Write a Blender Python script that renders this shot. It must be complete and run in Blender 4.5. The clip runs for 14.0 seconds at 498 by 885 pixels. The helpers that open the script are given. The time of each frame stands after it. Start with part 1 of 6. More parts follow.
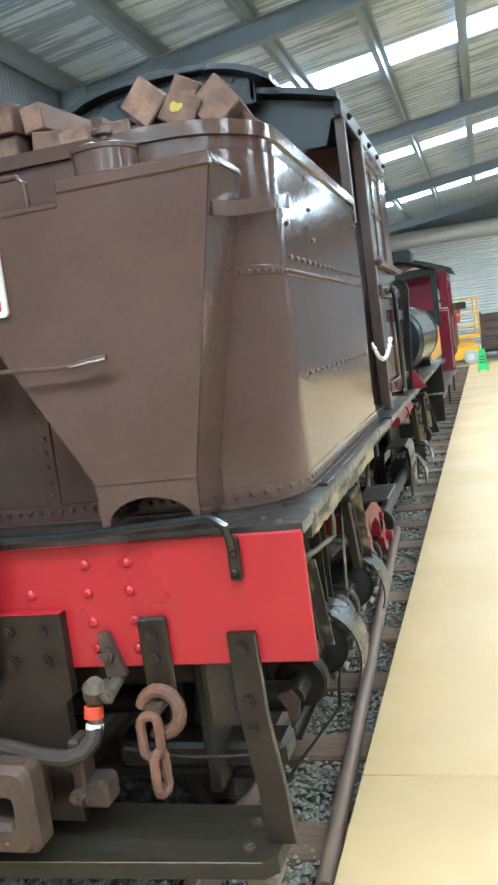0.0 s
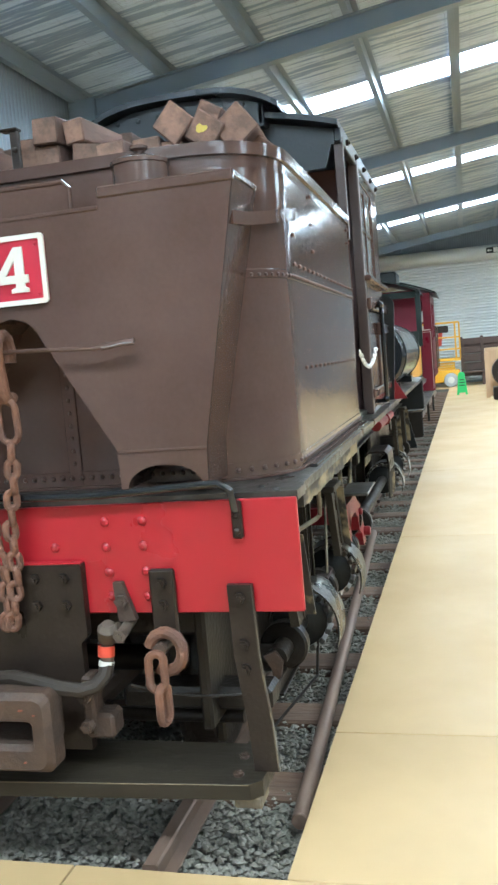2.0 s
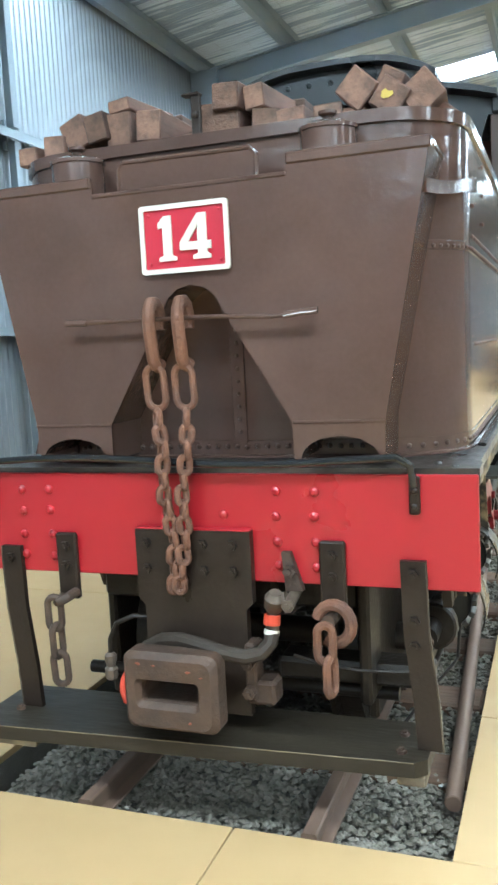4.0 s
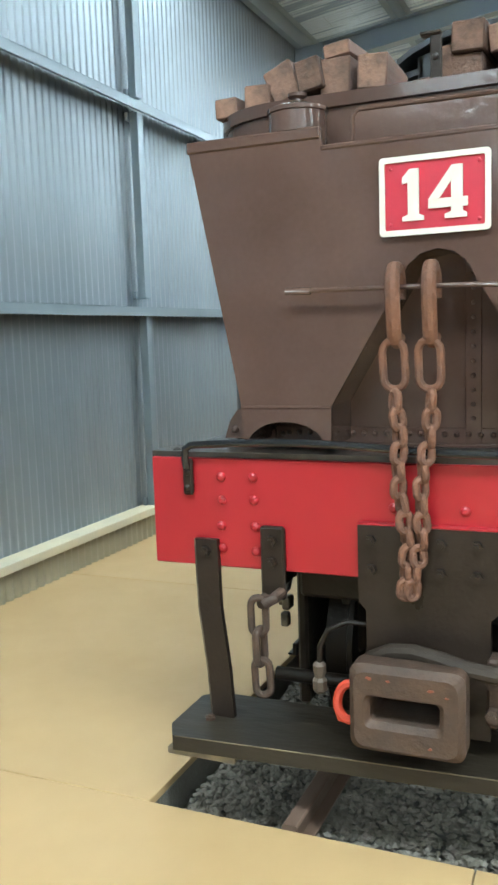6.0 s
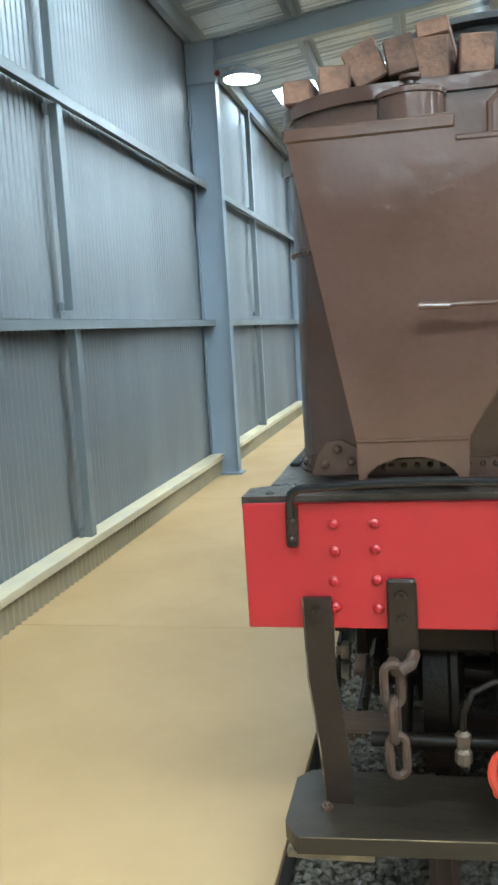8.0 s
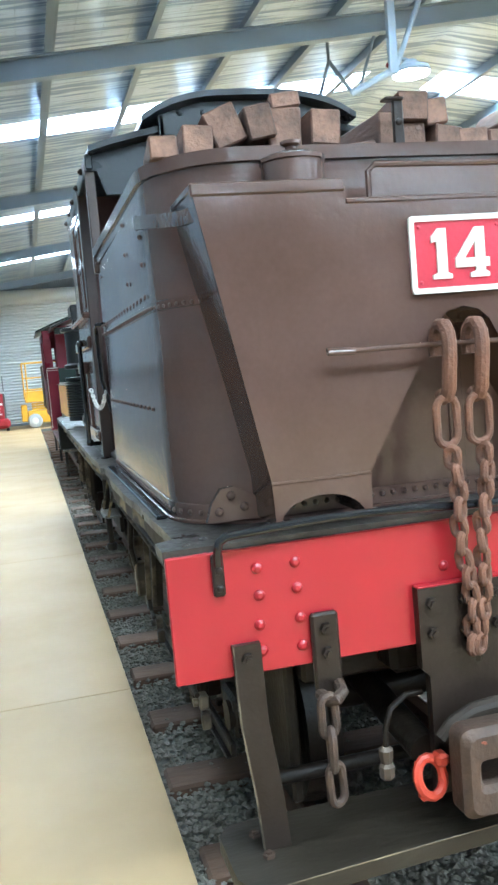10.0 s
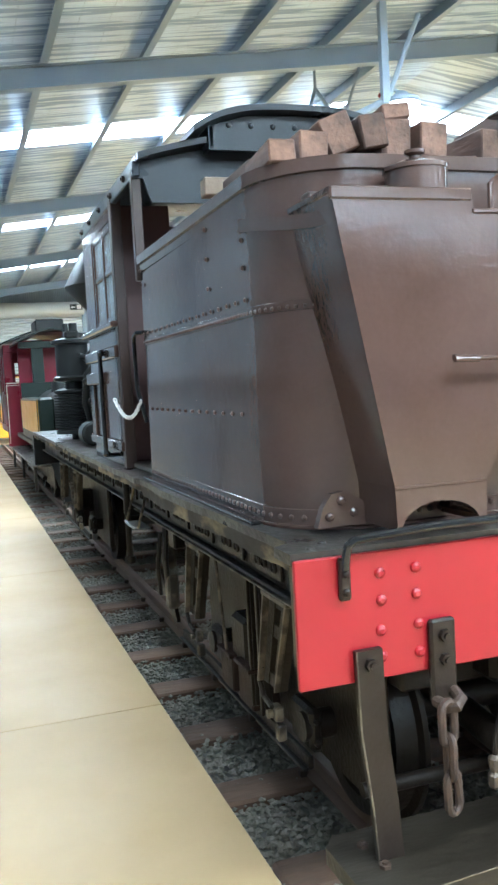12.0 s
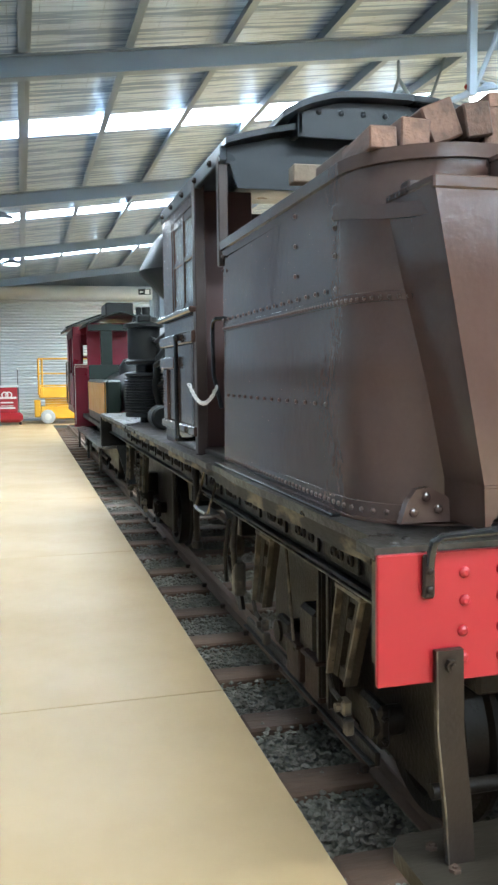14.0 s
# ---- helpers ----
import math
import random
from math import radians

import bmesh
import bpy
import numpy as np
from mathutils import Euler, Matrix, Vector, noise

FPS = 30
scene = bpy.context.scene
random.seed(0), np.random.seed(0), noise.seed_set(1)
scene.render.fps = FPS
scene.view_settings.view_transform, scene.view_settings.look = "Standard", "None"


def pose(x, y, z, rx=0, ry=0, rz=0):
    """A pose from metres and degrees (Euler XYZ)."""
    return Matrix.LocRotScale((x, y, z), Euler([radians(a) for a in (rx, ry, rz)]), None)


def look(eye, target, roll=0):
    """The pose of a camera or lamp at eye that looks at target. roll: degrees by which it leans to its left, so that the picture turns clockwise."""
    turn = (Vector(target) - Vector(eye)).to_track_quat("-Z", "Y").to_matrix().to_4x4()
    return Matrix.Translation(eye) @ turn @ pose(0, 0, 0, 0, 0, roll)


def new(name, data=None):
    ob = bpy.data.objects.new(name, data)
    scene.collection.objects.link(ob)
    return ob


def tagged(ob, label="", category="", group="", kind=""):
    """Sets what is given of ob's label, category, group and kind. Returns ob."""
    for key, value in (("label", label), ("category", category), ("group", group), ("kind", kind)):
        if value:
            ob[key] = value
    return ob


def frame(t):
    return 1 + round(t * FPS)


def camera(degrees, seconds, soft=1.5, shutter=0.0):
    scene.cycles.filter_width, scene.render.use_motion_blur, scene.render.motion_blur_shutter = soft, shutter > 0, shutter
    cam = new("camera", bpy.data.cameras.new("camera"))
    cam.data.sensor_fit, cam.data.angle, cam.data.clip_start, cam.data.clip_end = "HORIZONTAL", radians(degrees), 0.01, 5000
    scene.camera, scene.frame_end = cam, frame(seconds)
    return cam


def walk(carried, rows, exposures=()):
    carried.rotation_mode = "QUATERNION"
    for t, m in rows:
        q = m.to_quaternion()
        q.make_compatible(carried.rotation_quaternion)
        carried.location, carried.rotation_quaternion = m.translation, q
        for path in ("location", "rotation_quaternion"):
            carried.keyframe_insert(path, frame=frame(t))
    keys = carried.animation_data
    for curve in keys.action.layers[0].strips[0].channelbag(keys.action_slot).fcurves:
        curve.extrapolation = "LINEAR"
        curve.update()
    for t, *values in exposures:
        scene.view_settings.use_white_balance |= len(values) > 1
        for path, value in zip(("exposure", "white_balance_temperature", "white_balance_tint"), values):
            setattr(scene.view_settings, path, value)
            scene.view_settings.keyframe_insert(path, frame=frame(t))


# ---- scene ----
cam = camera(32.5, 14.0, 2.6)
PATH = [
    (0, (0.371, 1.244, 1.615), (-0.183, 3.153, 1.39), -7.7),
    (0.5, (0.435, 1.121, 1.578), (-0.083, 3.044, 1.393), -7.8),
    (1, (0.48, 1.025, 1.538), (-0.015, 2.955, 1.362), -7.2),
    (1.5, (0.418, 0.924, 1.531), (-0.07, 2.856, 1.353), -5.7),
    (2, (0.385, 0.86, 1.548), (-0.118, 2.786, 1.353), -4.9),
    (2.5, (0.338, 0.817, 1.546), (-0.182, 2.738, 1.351), -4.2),
    (3, (0.282, 0.791, 1.537), (-0.321, 2.688, 1.351), -3.9),
    (3.2, (0.256, 0.792, 1.549), (-0.376, 2.68, 1.354), -3.8),
    (5.3, (-0.313, 0.864, 1.505), (-1.052, 2.704, 1.249), -2.0),
    (5.5, (-0.379, 0.89, 1.493), (-1.138, 2.724, 1.243), -2.0),
    (6, (-0.579, 0.896, 1.51), (-1.361, 2.72, 1.262), -1.9),
    (6.5, (-0.831, 0.875, 1.525), (-1.557, 2.721, 1.268), -1.8),
    (7, (-1.034, 0.957, 1.531), (-1.629, 2.848, 1.27), -2.5),
    (7.2, (-1.114, 0.99, 1.548), (-1.68, 2.89, 1.282), -2.7),
    (9.3, (-2.066, 1.128, 1.615), (-1.868, 3.108, 1.414), -4.9),
    (9.5, (-2.14, 1.124, 1.611), (-1.803, 3.087, 1.43), -5.2),
    (10, (-2.323, 1.11, 1.636), (-1.831, 3.039, 1.445), -5.0),
    (10.5, (-2.445, 1.169, 1.639), (-1.843, 3.07, 1.478), -5.1),
    (11, (-2.591, 1.237, 1.638), (-1.972, 3.132, 1.483), -5.0),
    (11.5, (-2.772, 1.259, 1.63), (-2.128, 3.147, 1.489), -4.0),
    (12, (-2.829, 1.277, 1.609), (-2.189, 3.167, 1.465), -3.2),
    (12.5, (-2.851, 1.291, 1.599), (-2.307, 3.21, 1.457), -2.5),
    (13, (-2.872, 1.283, 1.59), (-2.383, 3.217, 1.444), -1.7),
    (13.5, (-2.899, 1.274, 1.591), (-2.411, 3.208, 1.438), -1.0),
    (14, (-2.901, 1.321, 1.603), (-2.392, 3.248, 1.442), -0.7),
]
walk(cam, [(t, look(eye, target, roll)) for t, eye, target, roll in PATH], [(0, 0.14, 5900, 4), (0.5, -0.02, 5900, 4), (1.0, -0.04, 5950, 5), (2.5, 0.0, 5900, 5), (3.2, 0.06, 5900, 4), (5.3, 0.28, 6200, 4), (6.0, 0.08, 6400, 4), (6.5, 0.0, 6500, 5), (7.2, 0.0, 6500, 5), (9.3, 0.36, 5800, 4), (11, 0.66, 5650, 4), (12.2, 0.62, 5800, 6), (13.5, 0.44, 6050, 7), (14, 0.40, 6100, 8)])

# ---- light ----
world = bpy.data.worlds.new("sky")
scene.world = world
world.use_nodes = True
wn = world.node_tree.nodes
sky = wn.new("ShaderNodeTexSky")
sky.sky_type, sky.sun_disc = "NISHITA", False
sky.sun_elevation, sky.sun_rotation = radians(55), radians(120)
world.node_tree.links.new(sky.outputs[0], wn["Background"].inputs[0])
wn["Background"].inputs[1].default_value = 0.10
sun = new("sun", bpy.data.lights.new("sun", "SUN"))
sun.data.energy, sun.data.angle, sun.data.color = 0.8, radians(25), (1, 0.97, 0.92)
sun.matrix_world = look((20, -12, 33), (0, 0, 0))

SLOPE = 0.13                       # rise of the roof per metre
EAVE, RIDGE, RIGHT = -3.95, 3.8, 11.55
FRAMES = [10.49 + 6.675 * k for k in range(-4, 4)]
SKYLIGHTS = [13.83 + 6.675 * k for k in range(-4, 3)]


def roof_z(x):
    """Underside of the roof sheets."""
    return 4.852 + SLOPE * ((x - EAVE) if x < RIDGE else (2 * RIDGE - EAVE - x))


SKY_POWER = 1000
for yy in SKYLIGHTS:
    for xa, xb in ((-3.5, 3.2), (4.4, 11.1)):
        lamp = new("skylight_daylight", bpy.data.lights.new("skylight_daylight", "AREA"))
        lamp.data.shape, lamp.data.size, lamp.data.size_y = "RECTANGLE", 6.7, 1.4
        lamp.data.energy, lamp.data.color = SKY_POWER, (0.80, 0.925, 1.0)
        za, zb = roof_z(xa) + 0.075, roof_z(xb) + 0.075
        lamp.matrix_world = pose((xa + xb) / 2, yy, (za + zb) / 2, 0, -math.degrees(math.atan2(zb - za, xb - xa)), 0)

# ---- mesh helpers ----


class Build:
    """Collects faces of one mesh."""

    def __init__(self):
        self.v, self.f, self.s, self.m = [], [], [], []

    def add(self, verts, faces, smooth=False):
        n = len(self.v)
        self.v += [tuple(p) for p in verts]
        self.f += [tuple(i + n for i in q) for q in faces]
        self.s += [smooth] * len(faces)
        return self

    def box(self, x0, x1, y0, y1, z0, z1, b=0.006, m=None):
        """A block with chamfered edges; m turns it."""
        x0, x1, y0, y1, z0, z1 = min(x0, x1), max(x0, x1), min(y0, y1), max(y0, y1), min(z0, z1), max(z0, z1)
        b = min(b, (x1 - x0) * 0.3, (y1 - y0) * 0.3, (z1 - z0) * 0.3)
        lo, hi = (x0, y0, z0), (x1, y1, z1)
        bm = bmesh.new()
        pts = []
        for i in range(8):
            c = [hi[k] if i >> k & 1 else lo[k] for k in range(3)]
            for k in range(3):
                p = list(c)
                for j in range(3):
                    if j != k:
                        p[j] += -b if i >> j & 1 else b
                pts.append(Vector(p))
        bm.free()
        faces = []
        idx = lambda i, k: i * 3 + k
        for k in range(3):
            a, c = (k + 1) % 3, (k + 2) % 3
            for side in (0, 1):
                base = side << k
                q = [base, base | 1 << a, base | 1 << a | 1 << c, base | 1 << c]
                q = [idx(i, k) for i in q]
                faces.append(q if side else q[::-1])
            for sa in (0, 1):
                for sc in (0, 1):
                    i = sa << a | sc << c
                    j = i | 1 << k
                    q = [idx(i, a), idx(j, a), idx(j, c), idx(i, c)]
                    faces.append(q if (sa ^ sc) else q[::-1])
        for i in range(8):
            q = [idx(i, 0), idx(i, 1), idx(i, 2)]
            faces.append(q if bin(i).count("1") % 2 else q[::-1])
        if m is not None:
            pts = [m @ p for p in pts]
        return self.add(pts, faces)

    def lathe(self, profile, m=None, seg=24, caps=True, smooth=True):
        """Turns (radius, height) pairs about z; m places it."""
        m = m or Matrix()
        n = len(profile)
        ring = [(math.cos(2 * math.pi * k / seg), math.sin(2 * math.pi * k / seg)) for k in range(seg)]
        closed = profile[0] == profile[-1]
        rows = profile[:-1] if closed else profile
        verts = [m @ Vector((r * c, r * w, h)) for r, h in rows for c, w in ring]
        faces = []
        for a in range(n - 1):
            o, e = a * seg, ((a + 1) % len(rows)) * seg
            faces += [(o + k, o + (k + 1) % seg, e + (k + 1) % seg, e + k) for k in range(seg)]
        if caps and not closed:
            if profile[0][0] > 1e-3:
                faces.append(tuple(range(seg))[::-1])
            if profile[-1][0] > 1e-3:
                faces.append(tuple(range((n - 1) * seg, n * seg)))
        return self.add(verts, faces, smooth)

    def rod(self, p, q, r, r2=None, seg=12, b=0.0):
        """A round bar from p to q."""
        p, q = Vector(p), Vector(q)
        d = q - p
        m = Matrix.Translation(p) @ d.to_track_quat("Z", "Y").to_matrix().to_4x4()
        r2 = r if r2 is None else r2
        h = d.length
        prof = [(r - b, 0), (r, b), (r2, h - b), (r2 - b, h)] if b else [(r, 0), (r2, h)]
        return self.lathe(prof, m, seg)

    def tube(self, pts, r, seg=10, closed=False, flat=1.0):
        """A bar swept along points; flat < 1 makes it thinner across."""
        pts = [Vector(p) for p in pts]
        n = len(pts)
        rings = []
        up = None
        for i, p in enumerate(pts):
            a = pts[i - 1] if (i or closed) else p
            c = pts[(i + 1) % n] if (i < n - 1 or closed) else p
            d = (c - a).normalized()
            if up is None:
                up = d.orthogonal().normalized()
            up = (up - d * up.dot(d)).normalized()
            side = d.cross(up)
            rings.append([p + r * (math.cos(t) * up + flat * math.sin(t) * side) for t in (2 * math.pi * k / seg for k in range(seg))])
        faces = []
        for i in range(n if closed else n - 1):
            j = (i + 1) % n
            faces += [(i * seg + k, i * seg + (k + 1) % seg, j * seg + (k + 1) % seg, j * seg + k) for k in range(seg)]
        if not closed:
            faces += [tuple(range(seg))[::-1], tuple(range((n - 1) * seg, n * seg))]
        self.add([p for ring in rings for p in ring], faces, True)
        return self

    def prism(self, outline, m, depth):
        """Extrudes a flat outline (x, y) by depth along z; m places it. Concave outlines are filled by triangles."""
        n = len(outline)
        bm = bmesh.new()
        vs = [bm.verts.new((x * 1000, y * 1000, 0)) for x, y in outline]
        face = bm.faces.new(vs)
        face.normal_update()
        bmesh.ops.triangulate(bm, faces=[face], ngon_method="EAR_CLIP")
        bm.verts.index_update()
        tris = [[v.index for v in f.verts] for f in bm.faces]
        bm.normal_update()
        bm.faces.ensure_lookup_table()
        flip = bm.faces[0].normal.z < 0
        bm.free()
        lo = [m @ Vector((x, y, 0)) for x, y in outline]
        hi = [m @ Vector((x, y, depth)) for x, y in outline]
        faces = [[n + i for i in (t[::-1] if flip else t)] for t in tris] + [t if flip else t[::-1] for t in tris]
        sides = [(k, (k + 1) % n, n + (k + 1) % n, n + k) for k in range(n)]
        return self.add(lo + hi, faces + [q[::-1] if flip else q for q in sides])

    def dome(self, p, axis, r, h=None, seg=8):
        """A rivet head on the point p."""
        m = Matrix.Translation(p) @ Vector(axis).to_track_quat("Z", "Y").to_matrix().to_4x4()
        h = h or r * 0.6
        return self.lathe([(r, 0), (r * 0.85, h * 0.6), (r * 0.4, h), (0.0001, h)], m, seg, caps=False)

    def nut(self, p, axis, r, h):
        m = Matrix.Translation(p) @ Vector(axis).to_track_quat("Z", "Y").to_matrix().to_4x4()
        self.lathe([(r, 0), (r, h)], m, 6, smooth=False)
        return self.lathe([(r * 0.5, h), (r * 0.5, h + r * 0.4)], m, 8)

    def mesh(self, name, material):
        me = bpy.data.meshes.new(name)
        me.from_pydata(self.v, [], self.f)
        me.polygons.foreach_set("use_smooth", [True] * len(self.f))
        me.materials.append(material)
        me.update()
        me.set_sharp_from_angle(angle=radians(34))
        return me


def thing(name, at, label, category, group="", kind=""):
    """The Empty at a thing's base."""
    ob = new(name)
    ob.empty_display_size = 0.1
    ob.location = at
    return tagged(ob, label, category, group, kind)


def origin(ob):
    p = Vector((0, 0, 0))
    while ob is not None:
        p += ob.location
        ob = ob.parent
    return p


def part(name, build, material, parent=None, label="", at=None):
    """One mesh object, built in world places, under a thing or a part."""
    base = origin(parent)
    at = Vector(at) if at is not None else base
    build.v = [tuple(Vector(p) - at) for p in build.v]
    ob = new(name, build.mesh(name, material))
    ob.parent = parent
    ob.location = at - base
    if label:
        ob["label"] = label
    return ob


def pieces(name, build, material, parent, label=""):
    """Like part, but each loose piece becomes an object of its own."""
    root = list(range(len(build.v)))

    def find(i):
        while root[i] != i:
            root[i] = root[root[i]]
            i = root[i]
        return i

    for q in build.f:
        for i in q[1:]:
            root[find(i)] = find(q[0])
    groups = {}
    for q in build.f:
        groups.setdefault(find(q[0]), []).append(q)
    for faces in groups.values():
        used = sorted({i for q in faces for i in q})
        at = {i: k for k, i in enumerate(used)}
        part(name, Build().add([build.v[i] for i in used], [tuple(at[i] for i in q) for q in faces]), material, parent, label)


def share(name, me, at, parent, label="", m=None):
    """A further object on a mesh that exists already."""
    ob = new(name, me)
    ob.parent = parent
    ob.location = Vector(at) - origin(parent)
    if m is not None:
        ob.matrix_basis = Matrix.Translation(ob.location) @ m
    if label:
        ob["label"] = label
    return ob


def solo(name, build, material, label, category, group="", kind="", at=None):
    """A thing of one mesh."""
    ob = part(name, build, material, None, "", at)
    return tagged(ob, label, category, group, kind)


# ---- materials ----


def surface(name, col, col2=None, rough=0.5, metal=0.0, spots=0.5, big=1.5, fine=40.0, bump=0.15, stretch=(1, 1, 1), coat=0.0, rvar=0.15, each=0.0, thresh=(0.25, 0.8), ripple=0.0, spec=0.5):
    """A painted, rusted or worn surface: two colours mixed by a large and a fine noise, with fine relief."""
    m = bpy.data.materials.new(name)
    m.use_nodes = True
    nt = m.node_tree
    N, L = nt.nodes, nt.links
    b = N["Principled BSDF"]
    tc, mp = N.new("ShaderNodeTexCoord"), N.new("ShaderNodeMapping")
    mp.inputs["Scale"].default_value = stretch
    L.new(tc.outputs["Object"], mp.inputs["Vector"])

    def noise_at(scale, detail):
        n = N.new("ShaderNodeTexNoise")
        n.inputs["Scale"].default_value, n.inputs["Detail"].default_value = scale, detail
        L.new(mp.outputs[0], n.inputs["Vector"])
        return n.outputs["Fac"]

    n1, n2 = noise_at(big, 6), noise_at(fine, 4)
    ramp = N.new("ShaderNodeMapRange")
    ramp.inputs[1].default_value, ramp.inputs[2].default_value = thresh
    ramp.inputs[4].default_value = spots
    ramp.interpolation_type = "SMOOTHSTEP"
    L.new(n1, ramp.inputs[0])
    add = N.new("ShaderNodeMath")
    add.operation = "MULTIPLY_ADD"
    add.inputs[1].default_value, add.use_clamp = 0.5 * spots, True
    L.new(n2, add.inputs[0])
    L.new(ramp.outputs[0], add.inputs[2])
    mix = N.new("ShaderNodeMix")
    mix.data_type = "RGBA"
    mix.inputs[6].default_value = (*col, 1)
    mix.inputs[7].default_value = (*(col2 or [c * 0.7 for c in col]), 1)
    L.new(add.outputs[0], mix.inputs[0])
    out = mix.outputs[2]
    if each:
        info, hsv, rng = N.new("ShaderNodeObjectInfo"), N.new("ShaderNodeHueSaturation"), N.new("ShaderNodeMapRange")
        rng.inputs[3].default_value, rng.inputs[4].default_value = 1 - each, 1 + each
        L.new(info.outputs["Random"], rng.inputs[0])
        L.new(rng.outputs[0], hsv.inputs["Value"])
        L.new(out, hsv.inputs["Color"])
        out = hsv.outputs[0]
    L.new(out, b.inputs["Base Color"])
    rr = N.new("ShaderNodeMapRange")
    rr.inputs[3].default_value, rr.inputs[4].default_value = max(0.03, rough - rvar), min(1, rough + rvar)
    L.new(n1, rr.inputs[0])
    L.new(rr.outputs[0], b.inputs["Roughness"])
    b.inputs["Metallic"].default_value = metal
    b.inputs["Specular IOR Level"].default_value = spec
    b.inputs["Coat Weight"].default_value = coat
    b.inputs["Coat Roughness"].default_value = 0.12
    if bump:
        bp = N.new("ShaderNodeBump")
        bp.inputs["Strength"].default_value, bp.inputs["Distance"].default_value = bump, 0.01
        L.new(n2, bp.inputs["Height"])
        L.new(bp.outputs[0], b.inputs["Normal"])
        if ripple:
            # brush waves and runs in thick paint
            wave = N.new("ShaderNodeBump")
            wave.inputs["Strength"].default_value, wave.inputs["Distance"].default_value = ripple, 0.01
            L.new(noise_at(26, 3), wave.inputs["Height"])
            L.new(wave.outputs[0], bp.inputs["Normal"])
    return m


BROWN = surface("brown_gloss_paint", (0.064, 0.0345, 0.0265), (0.100, 0.059, 0.047), rough=0.12, big=2.2, fine=60, bump=0.03, coat=0.0, spots=0.7, rvar=0.05, ripple=0.10)
BROWN_RIVET = surface("brown_rivet_paint", (0.066, 0.033, 0.0245), (0.090, 0.050, 0.038), rough=0.36, big=6, fine=60, bump=0.1)
BROWN_DARK = surface("dark_brown_paint", (0.046, 0.026, 0.021), (0.066, 0.042, 0.034), rough=0.40, big=2, fine=30, bump=0.15, coat=0.0)
RED = surface("red_gloss_paint", (0.335, 0.0125, 0.019), (0.285, 0.012, 0.017), rough=0.34, big=2.5, fine=30, bump=0.08, spots=0.35)
RED_DULL = surface("dull_red_paint", (0.20, 0.008, 0.012), (0.12, 0.010, 0.012), rough=0.42, big=3, fine=40, bump=0.1, spec=0.35)
CAB_LINING = surface("dull_cab_lining", (0.085, 0.036, 0.032), (0.06, 0.03, 0.028), rough=0.5, big=3, fine=30, bump=0.1)
MAROON = surface("maroon_paint", (0.165, 0.008, 0.022), (0.12, 0.007, 0.017), rough=0.32, big=2, fine=30, bump=0.05, spec=0.35)
BLACK = surface("black_paint", (0.0140, 0.0092, 0.0072), (0.034, 0.0225, 0.0165), rough=0.34, big=6, fine=60, bump=0.2, spec=0.28)
BLACK_GLOSS = surface("glossy_black_paint", (0.010, 0.010, 0.012), (0.02, 0.02, 0.02), rough=0.18, big=3, fine=30, bump=0.05, coat=0.3)
GREASE = surface("greasy_black_iron", (0.0105, 0.0076, 0.0058), (0.026, 0.0185, 0.0130), rough=0.40, big=5, fine=50, bump=0.3, spec=0.22)
RUST = surface("rusted_iron", (0.20, 0.078, 0.038), (0.10, 0.048, 0.032), rough=0.78, big=9, fine=80, bump=0.5, spots=0.9)
RUST_DARK = surface("dark_rusted_iron", (0.088, 0.049, 0.031), (0.046, 0.031, 0.024), rough=0.62, big=8, fine=70, bump=0.4, spots=0.9, spec=0.35)
STEEL = surface("bare_worn_steel", (0.19, 0.18, 0.165), (0.12, 0.105, 0.09), rough=0.36, metal=0.9, big=6, fine=60, bump=0.15)
WHITE = surface("white_paint", (0.78, 0.77, 0.74), (0.68, 0.66, 0.62), rough=0.45, big=5, fine=40, bump=0.05)
CREAM_PAINT = surface("aged_cream_paint", (0.60, 0.565, 0.50), (0.52, 0.48, 0.41), rough=0.5, big=14, fine=70, bump=0.12)
PLATE_RED = surface("board_red_paint", (0.42, 0.016, 0.035), (0.36, 0.014, 0.03), rough=0.4, big=8, fine=60, bump=0.1)
IRON_BLACK = surface("soot_black_iron", (0.0075, 0.0078, 0.0076), (0.017, 0.0165, 0.0155), rough=0.38, big=4, fine=40, bump=0.15, spec=0.28)
DECK = surface("oily_deck_steel", (0.0115, 0.0092, 0.0078), (0.044, 0.037, 0.031), rough=0.34, big=7, fine=38, bump=0.55, spots=0.9, rvar=0.25, stretch=(1, 0.45, 1), thresh=(0.38, 0.72), spec=0.35)
SILL_DARK = surface("worn_dark_timber", (0.085, 0.066, 0.048), (0.30, 0.23, 0.13), rough=0.75, big=7, fine=40, bump=0.4, spots=0.7, stretch=(1, 0.35, 1), thresh=(0.45, 0.75))
SILL = surface("worn_cream_timber", (0.33, 0.25, 0.135), (0.035, 0.027, 0.019), rough=0.75, big=9, fine=45, bump=0.4, spots=1.0, stretch=(1, 0.35, 1), thresh=(0.36, 0.60))
WORN = surface("worn_greasy_metal", (0.20, 0.158, 0.105), (0.05, 0.038, 0.027), rough=0.55, big=10, fine=50, bump=0.3, spots=1.0, thresh=(0.38, 0.62))
CREAM = surface("cream_splashed_sheet", (0.58, 0.50, 0.33), (0.40, 0.38, 0.32), rough=0.6, big=3, fine=30, bump=0.1)
DULL_CREAM = surface("dull_cream_sheet", (0.33, 0.285, 0.19), (0.24, 0.22, 0.165), rough=0.65, big=4, fine=30, bump=0.1)
